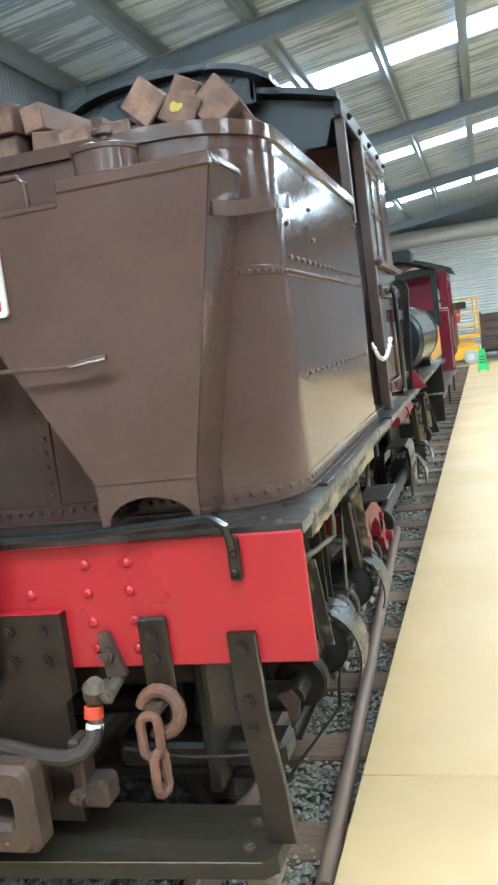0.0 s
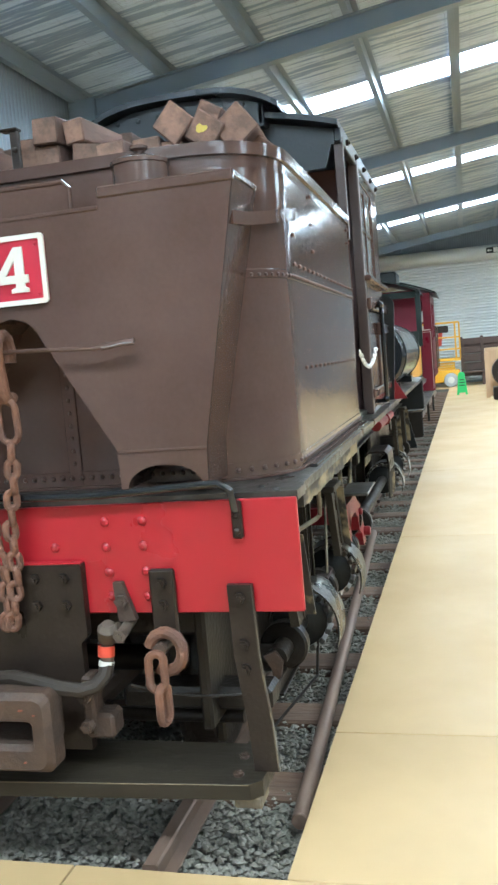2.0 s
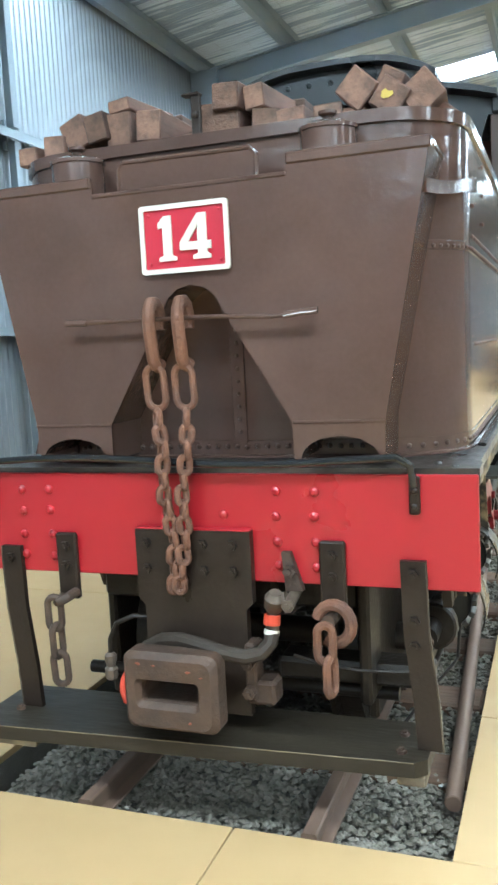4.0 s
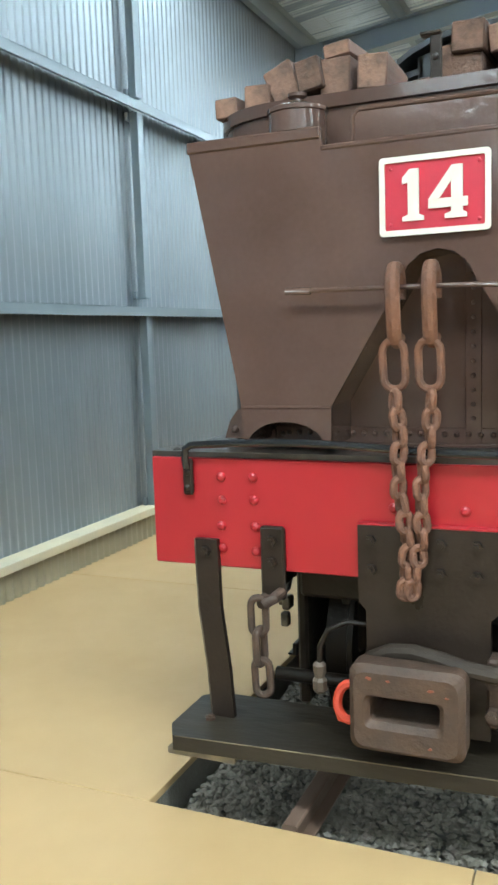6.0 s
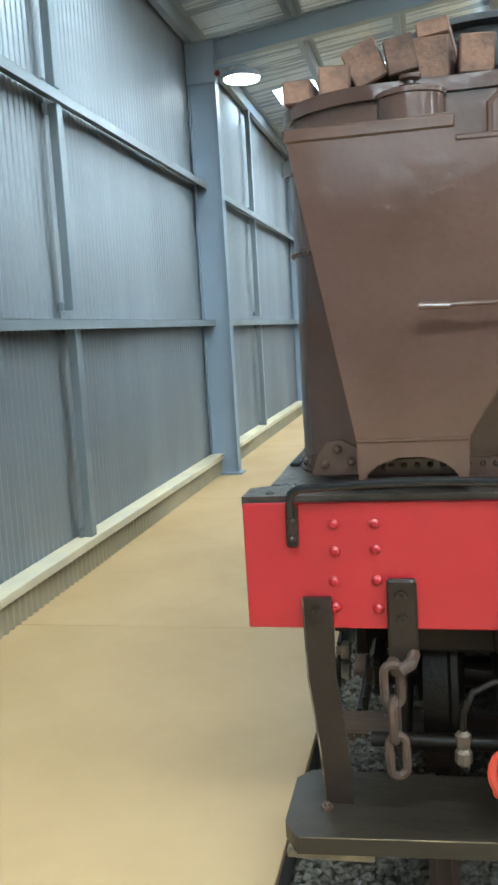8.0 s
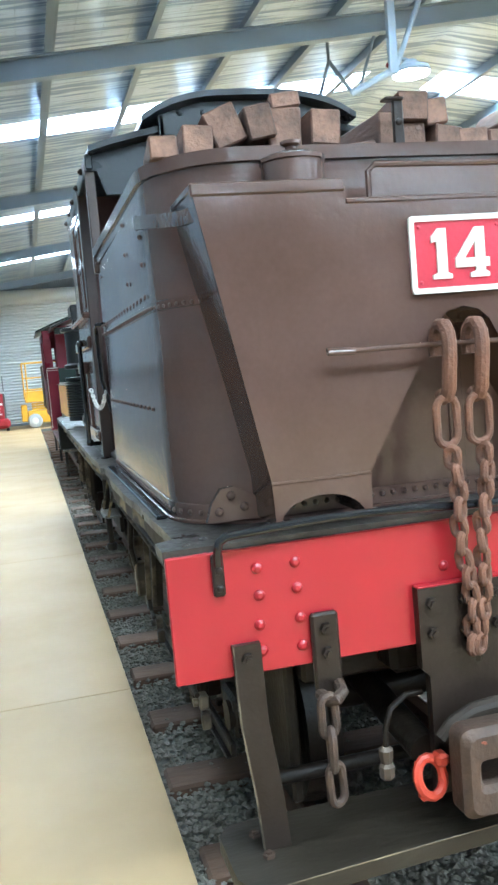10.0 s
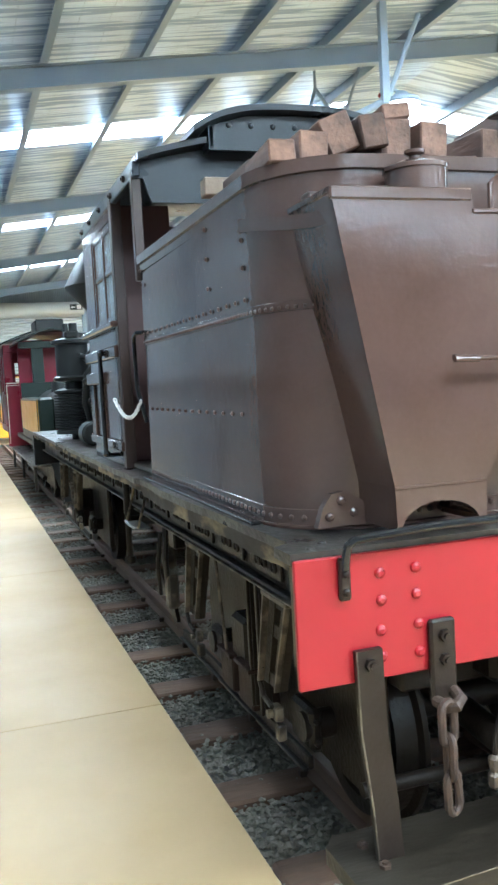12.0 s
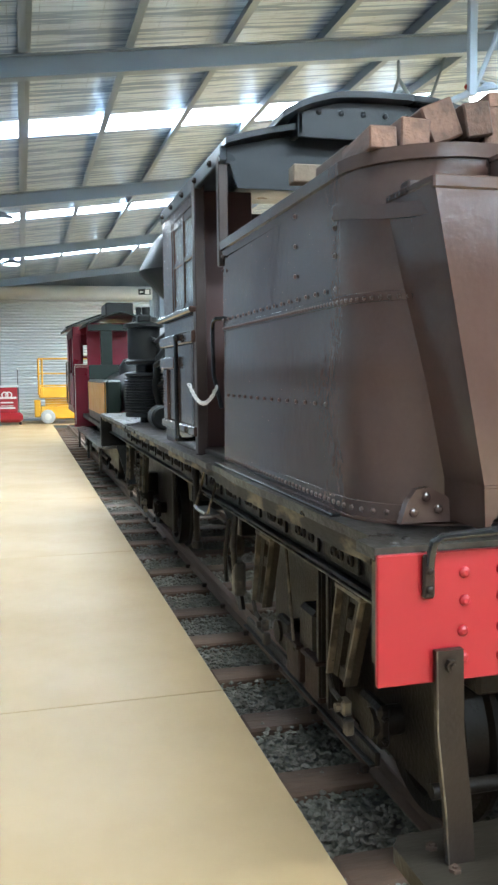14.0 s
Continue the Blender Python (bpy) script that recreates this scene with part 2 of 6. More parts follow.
BOARD = surface("dark_oiled_board", (0.0165, 0.0125, 0.0085), (0.046, 0.035, 0.023), rough=0.44, big=4, fine=30, bump=0.35, stretch=(0.3, 1, 1), thresh=(0.35, 0.75), spec=0.35)
WOOD = surface("sawn_hardwood", (0.172, 0.080, 0.051), (0.070, 0.042, 0.033), rough=0.78, big=11, fine=45, bump=0.5, stretch=(1, 0.25, 1), each=0.42, spots=0.8)
WOOD_END = surface("sawn_end_grain", (0.235, 0.122, 0.078), (0.098, 0.058, 0.043), rough=0.8, big=18, fine=70, bump=0.5, each=0.36, spots=0.8)
SLEEPER = surface("hardwood_sleeper", (0.165, 0.088, 0.050), (0.085, 0.052, 0.034), rough=0.8, big=5, fine=40, bump=0.5, stretch=(0.25, 1, 1), each=0.25, spots=0.9)
RAIL = surface("rusty_rail", (0.14, 0.085, 0.060), (0.21, 0.135, 0.095), rough=0.55, metal=0.25, big=6, fine=50, bump=0.2, stretch=(1, 0.3, 1))
STONE = surface("crushed_grey_stone", (0.140, 0.126, 0.102), (0.225, 0.204, 0.168), rough=0.85, big=14, fine=90, bump=0.5, spots=1.0, spec=0.3)
BED = surface("dusty_track_bed", (0.13, 0.12, 0.10), (0.085, 0.076, 0.064), rough=0.95, big=12, fine=60, bump=0.6)
FLOOR = surface("yellow_floor_paint", (0.450, 0.303, 0.150), (0.385, 0.252, 0.116), rough=0.50, big=1.1, fine=9, bump=0.03, spots=0.6, each=0.03, spec=0.38)
STEELWORK = surface("blue_grey_steelwork", (0.205, 0.255, 0.310), (0.24, 0.29, 0.345), rough=0.45, big=2, fine=30, bump=0.04)
GIRT = surface("galvanised_steel", (0.25, 0.29, 0.315), (0.20, 0.235, 0.26), rough=0.42, metal=0.4, big=3, fine=30, bump=0.05)
SHEET = surface("zinc_wall_sheet", (0.315, 0.345, 0.370), (0.225, 0.252, 0.275), rough=0.42, metal=0.5, big=0.9, fine=12, bump=0.02, stretch=(1, 1, 0.2), spots=0.9)
# pale and dark streaks paint wrinkle reflections; the blue offsets yellow floor bounce
FOIL = surface("foil_painted_reflections", (0.80, 0.91, 1.0), (0.36, 0.44, 0.56), rough=0.22, metal=0.12, big=1.5, fine=6.0, bump=1.0, stretch=(0.45, 7.0, 1), spots=1.0, thresh=(0.46, 0.60))
DOOR = surface("cream_roller_door", (0.60, 0.615, 0.60), (0.54, 0.555, 0.54), rough=0.45, big=1.5, fine=20, bump=0.03)
YELLOW = surface("yellow_machine_paint", (0.72, 0.36, 0.02), (0.60, 0.29, 0.02), rough=0.4, big=4, fine=30, bump=0.05)
PANEL_YELLOW = surface("ochre_panel_paint", (0.66, 0.31, 0.025), (0.54, 0.24, 0.02), rough=0.34, big=5, fine=40, bump=0.03)
GREEN = surface("green_plastic", (0.02, 0.50, 0.10), (0.02, 0.42, 0.08), rough=0.4, big=5, fine=40, bump=0.03)
GREEN_DARK = surface("dark_green_paint", (0.0065, 0.0125, 0.0095), (0.012, 0.019, 0.015), rough=0.35, big=4, fine=40, bump=0.08, spec=0.3)
RUBBER = surface("black_rubber", (0.027, 0.0195, 0.0145), (0.050, 0.037, 0.028), rough=0.55, big=8, fine=60, bump=0.2, spec=0.25)
BRASS = surface("dull_pipe_fitting", (0.125, 0.092, 0.068), (0.075, 0.056, 0.043), rough=0.55, metal=0.3, big=12, fine=60, bump=0.2)
SPRING_BOX = surface("dark_brown_iron", (0.034, 0.0165, 0.012), (0.014, 0.009, 0.007), rough=0.6, big=9, fine=60, bump=0.3, spec=0.25)
LEG = surface("dull_oily_casting", (0.040, 0.031, 0.0215), (0.016, 0.012, 0.009), rough=0.55, big=8, fine=60, bump=0.4, spec=0.25)
ROOF_PAINT = surface("blue_black_roof_paint", (0.016, 0.0195, 0.0235), (0.029, 0.034, 0.039), rough=0.32, big=3, fine=40, bump=0.12, spec=0.38)
PALE_WOOD = surface("weathered_pale_wood", (0.30, 0.225, 0.16), (0.19, 0.135, 0.09), rough=0.8, big=10, fine=50, bump=0.4, stretch=(0.3, 1, 1))
FLECK = surface("rusty_orange_paint", (0.26, 0.062, 0.030), (0.14, 0.050, 0.028), rough=0.6, big=30, fine=120, bump=0.2)
GUARD_STEEL = surface("dull_guard_steel", (0.11, 0.105, 0.095), (0.05, 0.043, 0.036), rough=0.28, metal=0.9, big=9, fine=60, bump=0.2)
GREY_RUBBER = surface("pale_grey_tyre_rubber", (0.42, 0.41, 0.39), (0.30, 0.29, 0.27), rough=0.7, big=10, fine=60, bump=0.2)
ORANGE = surface("orange_red_paint", (0.58, 0.06, 0.028), (0.40, 0.045, 0.025), rough=0.45, big=12, fine=60, bump=0.1)
CRATE = surface("plywood_crate", (0.50, 0.33, 0.19), (0.42, 0.27, 0.15), rough=0.7, big=3, fine=30, bump=0.2, stretch=(1, 1, 0.3))
OLD_WOOD = surface("old_dark_furniture_wood", (0.085, 0.045, 0.032), (0.05, 0.03, 0.024), rough=0.5, big=4, fine=40, bump=0.2)


def glassy(name, tint, clear):
    """A thin clear or milky pane."""
    m = bpy.data.materials.new(name)
    m.use_nodes = True
    N, L = m.node_tree.nodes, m.node_tree.links
    b = N["Principled BSDF"]
    b.inputs["Base Color"].default_value = (*tint, 1)
    b.inputs["Roughness"].default_value = 0.08
    tr, mx = N.new("ShaderNodeBsdfTransparent"), N.new("ShaderNodeMixShader")
    mx.inputs[0].default_value = clear
    L.new(b.outputs[0], mx.inputs[1])
    L.new(tr.outputs[0], mx.inputs[2])
    L.new(mx.outputs[0], N["Material Output"].inputs[0])
    return m


PANE = glassy("window_glass", (0.75, 0.80, 0.82), 0.55)
MILKY = bpy.data.materials.new("translucent_roof_sheet")
MILKY.use_nodes = True
mn, ml = MILKY.node_tree.nodes, MILKY.node_tree.links
milk, clear, both = mn.new("ShaderNodeBsdfTranslucent"), mn.new("ShaderNodeBsdfTransparent"), mn.new("ShaderNodeMixShader")
milk.inputs[0].default_value = (0.92, 0.95, 0.97, 1)
both.inputs[0].default_value = 0.80
ml.new(milk.outputs[0], both.inputs[1])
ml.new(clear.outputs[0], both.inputs[2])
ml.new(both.outputs[0], mn["Material Output"].inputs[0])
LED = bpy.data.materials.new("lamp_diffuser")
LED.use_nodes = True
LED.node_tree.nodes["Principled BSDF"].inputs["Emission Color"].default_value = (0.95, 0.98, 1, 1)
LED.node_tree.nodes["Principled BSDF"].inputs["Emission Strength"].default_value = 14

# ---- building ----
PIT_L, PIT_R, PIT_NEAR, PIT_FAR = -1.960, -0.224, 3.187, 30.2
SOUTH, NORTH = -21.0, 33.2


def corrugated(build, along, a, b, z0, z1, pitch, depth, off, normal):
    """A corrugated sheet between a and b along x or y, from z0 to z1 (numbers, or functions of the place)."""
    n = int((b - a) / pitch * 8)
    verts, faces = [], []
    for k in range(n + 1):
        s = a + (b - a) * k / n
        d = off + normal * depth * 0.5 * (1 + math.sin(2 * math.pi * s / pitch))
        lap = 0.002 if int(s / 0.762) % 2 else 0.0
        d += normal * lap
        top = z1(s) if callable(z1) else z1
        for z in (z0, top):
            verts.append((s, d, z) if along == "x" else (d, s, z))
    faces = [(2 * k, 2 * k + 2, 2 * k + 3, 2 * k + 1) for k in range(n)]
    return build.add(verts, faces, True)


wall_w = tagged(part("wall_west", corrugated(Build(), "y", SOUTH, NORTH, 0.13, 4.89, 0.076, 0.013, EAVE, -1), SHEET), "corrugated zinc sheet wall on steel girts", "wall", kind="structure")
part("backing", Build().box(EAVE - 0.12, EAVE - 0.03, SOUTH, NORTH, -0.1, 4.89), GIRT, wall_w)
for z in (1.70, 3.14):
    b = Build()
    lift = 0.10 if z > 2 else 0.05
    b.box(EAVE + 0.004, EAVE + 0.15, SOUTH, NORTH, z + lift - 0.008, z + lift, 0.002)
    b.box(EAVE + 0.142, EAVE + 0.15, SOUTH, NORTH, z + lift - 0.07, z + lift, 0.002)
    part("girt", b, GIRT, wall_w)
b = Build().box(EAVE + 0.004, EAVE + 0.15, SOUTH, NORTH, 0.222, 0.23, 0.002).box(EAVE + 0.142, EAVE + 0.15, SOUTH, NORTH, 0.175, 0.222, 0.002)
part("base_girt", b, CREAM, wall_w, "dusty cream base channel")
part("base_strip", corrugated(Build(), "y", SOUTH, NORTH, 0.0, 0.225, 0.076, 0.018, EAVE + 0.125, -1), DULL_CREAM, wall_w, "dull cream sheet foot")
for yy in (-19.9, -13.2, -6.6, 0.0, 6.63, 13.3, 20.0, 26.7):
    b = Build()
    for z0, z1 in ((0.23, 1.706), (1.81, 3.166), (3.27, 4.66)):
        b.box(EAVE + 0.06, EAVE + 0.125, yy - 0.04, yy + 0.04, z0, z1, 0.004)
        b.box(EAVE + 0.03, EAVE + 0.06, yy - 0.065, yy + 0.065, z0, z0 + 0.06, 0.004)
        b.box(EAVE + 0.03, EAVE + 0.06, yy - 0.065, yy + 0.065, z1 - 0.06, z1, 0.004)
    part("bridging", b, GIRT, wall_w)
wall_e = tagged(part("wall_east", corrugated(Build(), "y", SOUTH, NORTH, 0.0, 4.89, 0.076, 0.013, RIGHT, 1), SHEET), "corrugated zinc sheet wall", "wall", kind="structure")
wall_s = tagged(part("wall_south", corrugated(Build(), "x", EAVE, RIGHT, 0.0, lambda x: roof_z(x) + 0.02, 0.076, 0.018, SOUTH, -1), SHEET), "corrugated zinc sheet wall", "wall", kind="structure")
DOOR_L, DOOR_R, DOOR_TOP = -3.62, 1.75, 4.46
b = corrugated(Build(), "x", EAVE, RIGHT, DOOR_TOP + 0.2, lambda x: roof_z(x) + 0.02, 0.076, 0.018, NORTH, 1)
corrugated(b, "x", DOOR_R + 0.1, RIGHT, 0.0, DOOR_TOP + 0.2, 0.076, 0.018, NORTH, 1)
b.box(EAVE - 0.02, DOOR_L - 0.1, NORTH, NORTH + 0.05, 0, DOOR_TOP + 0.2)
wall_n = tagged(part("wall_north", b, SHEET), "corrugated gable wall above a roller door", "wall", kind="structure")
b = Build()
for xx in (DOOR_L - 0.06, DOOR_R + 0.06):
    b.box(xx - 0.05, xx + 0.05, NORTH - 0.16, NORTH - 0.03, 0, DOOR_TOP + 0.30)
part("jamb", b, GIRT, wall_n)
b = Build().box(2.1, 2.3, NORTH - 0.28, NORTH - 0.02, 0, roof_z(2.1) - 0.2)
part("gable_post", b, STEELWORK, wall_n)

door = thing("door_1", ((DOOR_L + DOOR_R) / 2, NORTH - 0.06, 0), "closed cream steel roller shutter door", "roller door", kind="structure")
verts, faces, n = [], [], int(DOOR_TOP / 0.105) * 8
for k in range(n + 1):
    z = DOOR_TOP * k / n
    d = NORTH - 0.085 + 0.040 * abs(math.cos(math.pi * z / 0.105)) ** 3
    verts += [(DOOR_L, d, z), (DOOR_R, d, z)]
faces = [(2 * k, 2 * k + 1, 2 * k + 3, 2 * k + 2) for k in range(n)]
part("curtain", Build().add(verts, faces), DOOR, door)
part("drum_cover", Build().rod((DOOR_L - 0.05, NORTH - 0.32, DOOR_TOP + 0.12), (DOOR_R + 0.05, NORTH - 0.32, DOOR_TOP + 0.12), 0.24, seg=32), DOOR, door, "round cream drum roll")
part("bottom_rail", Build().box(DOOR_L, DOOR_R, NORTH - 0.11, NORTH - 0.05, 0.0, 0.08), GIRT, door)

# roof: sheets with foil under them, split round the translucent strips
ceiling = Build()
edges = [SOUTH - 0.2]
for yy in SKYLIGHTS:
    edges += [yy - 0.42, yy + 0.42]
edges.append(NORTH + 0.3)
for ya, yb in zip(edges[::2], edges[1::2]):
    for xa, xb in ((EAVE - 0.2, RIDGE), (RIDGE, RIGHT + 0.2)):
        za, zb = roof_z(xa), roof_z(xb)
        t = 0.06
        p = [(xa, ya, za), (xb, ya, zb), (xb, yb, zb), (xa, yb, za)]
        ceiling.add(p + [(x, y, z + t) for x, y, z in p], [(0, 1, 2, 3)[::-1], (4, 5, 6, 7), (0, 1, 5, 4), (1, 2, 6, 5), (2, 3, 7, 6), (3, 0, 4, 7)])
for yy in SKYLIGHTS:
    for xa, xb in ((EAVE - 0.2, -3.5), (3.2, RIDGE), (RIDGE, 4.4), (11.1, RIGHT + 0.2)):
        p = [(xa, yy - 0.42, roof_z(xa)), (xb, yy - 0.42, roof_z(xb)), (xb, yy + 0.42, roof_z(xb)), (xa, yy + 0.42, roof_z(xa))]
        ceiling.add(p + [(x, y, z + 0.06) for x, y, z in p], [(3, 2, 1, 0), (4, 5, 6, 7), (0, 1, 5, 4), (1, 2, 6, 5), (2, 3, 7, 6), (3, 0, 4, 7)])
# the foil's light and dark streaks are reflections put into its colour
roof = tagged(part("ceiling", ceiling, FOIL), "wrinkled silver foil insulation under roof sheets, reflections painted as streaks", "ceiling", kind="structure")
for k, yy in enumerate(SKYLIGHTS):
    light = thing("skylight_%d" % (k + 1), (0, yy, 5.5), "milky translucent roof sheet strip", "skylight", kind="structure")
    for xa, xb in ((-3.5, 3.2), (4.4, 11.1)):
        p = [(xa, yy - 0.42, roof_z(xa) + 0.02), (xb, yy - 0.42, roof_z(xb) + 0.02), (xb, yy + 0.42, roof_z(xb) + 0.02), (xa, yy + 0.42, roof_z(xa) + 0.02)]
        ob = part("pane", Build().add(p + [(x, y, z + 0.004) for x, y, z in p], [(3, 2, 1, 0), (4, 5, 6, 7)]), MILKY, light)
        ob.visible_shadow = False


def beam_section(build, p, q, depth, width, up=(0, 0, 1), t=0.012):
    """A rolled I section whose top middle runs from p to q."""
    p, q = Vector(p), Vector(q)
    d = (q - p).normalized()
    up = Vector(up)
    side = d.cross(up).normalized()
    up = side.cross(d)
    m = Matrix((side, d, up)).transposed().to_4x4()
    m.translation = p
    h = (q - p).length
    build.box(-width / 2, width / 2, 0, h, -t, 0, 0.002, m)
    build.box(-width / 2, width / 2, 0, h, -depth, -depth + t, 0.002, m)
    build.box(-t / 2, t / 2, 0, h, -depth + t, -t, 0.001, m)
    return build


PURLIN, RAFTER = 0.18, 0.23
for k, yy in enumerate(FRAMES):
    fr = thing("portal_frame", (EAVE, yy, 0), "blue-grey painted steel portal frame of column and rafters", "steel frame", "portal frames of the shed", kind="structure")
    for s, x0, x1 in ((1, EAVE + 0.01, RIDGE), (-1, RIGHT - 0.01, RIDGE)):
        top0, top1 = roof_z(x0) - PURLIN, roof_z(x1) - PURLIN
        part("rafter", beam_section(Build(), (x0, yy, top0), (x1, yy, top1), RAFTER, 0.14), STEELWORK, fr)
        cx = x0 + s * 0.16
        b = beam_section(Build(), (cx - s * 0.155, yy, 0.02), (cx - s * 0.155, yy, top0 - 0.1), 0.31, 0.15, up=(-s, 0, 0))
        b.box(cx - 0.2, cx + 0.2, yy - 0.11, yy + 0.11, 0.0, 0.02, 0.003)
        b.box(cx - 0.165, cx + 0.165, yy - 0.07, yy + 0.07, top0 - 0.40, top0 + 0.03, 0.004)
        part("column", b, STEELWORK, fr)
b = Build()
px = EAVE + 0.10
while px < RIGHT:
    if abs(px - RIDGE) > 0.1:
        z = roof_z(px)
        b.box(px - 0.004, px + 0.004, SOUTH, NORTH, z - PURLIN, z - 0.01, 0.001)
        b.box(px - 0.07, px, SOUTH, NORTH, z - PURLIN, z - PURLIN + 0.005, 0.001)
        b.box(px, px + 0.07, SOUTH, NORTH, z - 0.02, z - 0.015, 0.001)
    px += 1.08
part("purlin", b, STEELWORK, roof, "blue-grey steel purlins").name = "purlin"
# wire mesh that holds the foil up
b = Build()
drop = 0.012
for k in range(27):
    x = EAVE + 0.12 + 0.3 * k
    if x < RIDGE:
        z = roof_z(x) - drop
        b.add([(x - 0.0022, -1.0, z), (x + 0.0022, -1.0, z), (x + 0.0022, 33.0, z), (x - 0.0022, 33.0, z)], [(3, 2, 1, 0)])
for k in range(66):
    y = -0.9 + 0.3 * k
    b.add([(EAVE, y - 0.0022, roof_z(EAVE) - drop), (RIDGE, y - 0.0022, roof_z(RIDGE) - drop), (RIDGE, y + 0.0022, roof_z(RIDGE) - drop), (EAVE, y + 0.0022, roof_z(EAVE) - drop)], [(3, 2, 1, 0)])
tagged(part("wire_mesh", b, STEELWORK, roof, "thin wire safety mesh under the foil"), kind="stuff")

# ground: painted sheet floor round the sunken track
floor = thing("floor", (0, 0, 0), "glossy yellow-cream painted sheet floor with thin joints", "floor", kind="structure")
GAP = 0.0025
sheets = {}


def sheet(x0, x1, y0, y1):
    key = (round(x1 - x0, 3), round(y1 - y0, 3))
    if key not in sheets:
        w, h = key[0] / 2 - GAP, key[1] / 2 - GAP
        sheets[key] = Build().box(-w, w, -h, h, -0.03, 0.0, 0.0025).mesh("floor_panel", FLOOR)
    share("floor_panel", sheets[key], ((x0 + x1) / 2, (y0 + y1) / 2, 0), floor)


def strip(xs, ys):
    for a, c in zip(xs, xs[1:]):
        for d, e in zip(ys, ys[1:]):
            sheet(a, c, d, e)


near_y = [PIT_NEAR - 2.4 * k for k in range(11)][::-1]
strip([-3.95, -3.31, -0.91, 1.49, 3.89, 6.29, 8.69, 11.55], near_y)
strip([-3.95, PIT_L], [PIT_NEAR] + [5.45 + 3.6 * k for k in range(8)] + [NORTH])
strip([PIT_R, 2.19, 4.59, 6.99, 9.39, 11.55], [PIT_NEAR, 4.18] + [4.18 + 3.6 * k for k in range(1, 9)])
strip([PIT_R, 2.19, 4.59, 6.99, 9.39, 11.55], [4.18 + 28.8, NORTH])
strip([PIT_L, PIT_R], [PIT_FAR, NORTH])
ground = tagged(part("ground", Build().box(-400, 400, -400, 400, -0.5, -0.16, 0.01), BED), "dusty earth under the track bed and beyond", "ground", kind="structure")
kerb = Build()
for x0, x1 in ((PIT_L - 0.05, PIT_L - 0.003), (PIT_R + 0.003, PIT_R + 0.05)):
    kerb.box(x0, x1, PIT_NEAR, PIT_FAR, -0.155, -0.031, 0.003)
kerb.box(PIT_L - 0.05, PIT_R + 0.05, PIT_NEAR - 0.05, PIT_NEAR - 0.003, -0.155, -0.031, 0.003)
kerb.box(PIT_L - 0.05, PIT_R + 0.05, PIT_FAR + 0.003, PIT_FAR + 0.05, -0.155, -0.031, 0.003)
tagged(part("trim", kerb, BED), "dark edging below the floor sheets", "floor edge", kind="structure")

# ---- track ----
CX = -1.075
RAIL_TOP, TIE_TOP = -0.005, -0.105
track = thing("railway_track", (CX, PIT_NEAR, -0.16), "rusty narrow-gauge rails on hardwood sleepers", "railway track", kind="structure")


def rail_mesh(y0, y1, x, top, h=0.095):
    prof = [(-0.045, 0), (0.045, 0), (0.045, 0.008), (0.010, 0.020), (0.008, h - 0.030), (0.026, h - 0.022), (0.026, h - 0.006), (0.020, h), (-0.020, h), (-0.026, h - 0.006), (-0.026, h - 0.022), (-0.008, h - 0.030), (-0.010, 0.020), (-0.045, 0.008)]
    m = Matrix(((1, 0, 0, x), (0, 0, -1, y1), (0, 1, 0, top - h), (0, 0, 0, 1)))
    return Build().prism(prof, m, y1 - y0)


for u in (-0.405, 0.405):
    part("rail", rail_mesh(PIT_NEAR + 0.03, PIT_FAR - 0.03, CX + u, RAIL_TOP), RAIL, track)
tie = Build().box(-0.835, 0.835, -0.105, 0.105, -0.10, 0.0, 0.012).mesh("sleeper", SLEEPER)
yy, k = 3.95, 0
while yy < PIT_FAR - 0.2:
    share("sleeper", tie, (CX + random.uniform(-0.02, 0.02), yy, TIE_TOP), track, m=pose(0, 0, 0, 0, random.uniform(-0.5, 0.5), random.uniform(-1.2, 1.2)))
    yy += 0.665
    k += 1
spike = Build().box(-0.018, 0.018, -0.02, 0.02, 0, 0.035, 0.006)
spike.v = [(x, y, z) for x, y, z in spike.v]
spike = spike.mesh("rail_spike", RUST_DARK)
for k in range(12):
    for u in (-0.405 - 0.055, -0.405 + 0.055, 0.405 - 0.055, 0.405 + 0.055):
        share("rail_spike", spike, (CX + u, 3.98 + 0.665 * k + random.uniform(-0.03, 0.03), TIE_TOP - 0.002), track)

loose = solo("loose_bar", Build().rod((-0.270, 3.62, TIE_TOP + 0.034), (-0.495, 8.30, TIE_TOP + 0.034), 0.031, seg=20, b=0.004), RAIL, "loose rusty round bar lying on the sleeper ends", "iron bar", at=(-0.3, 5.6, TIE_TOP))


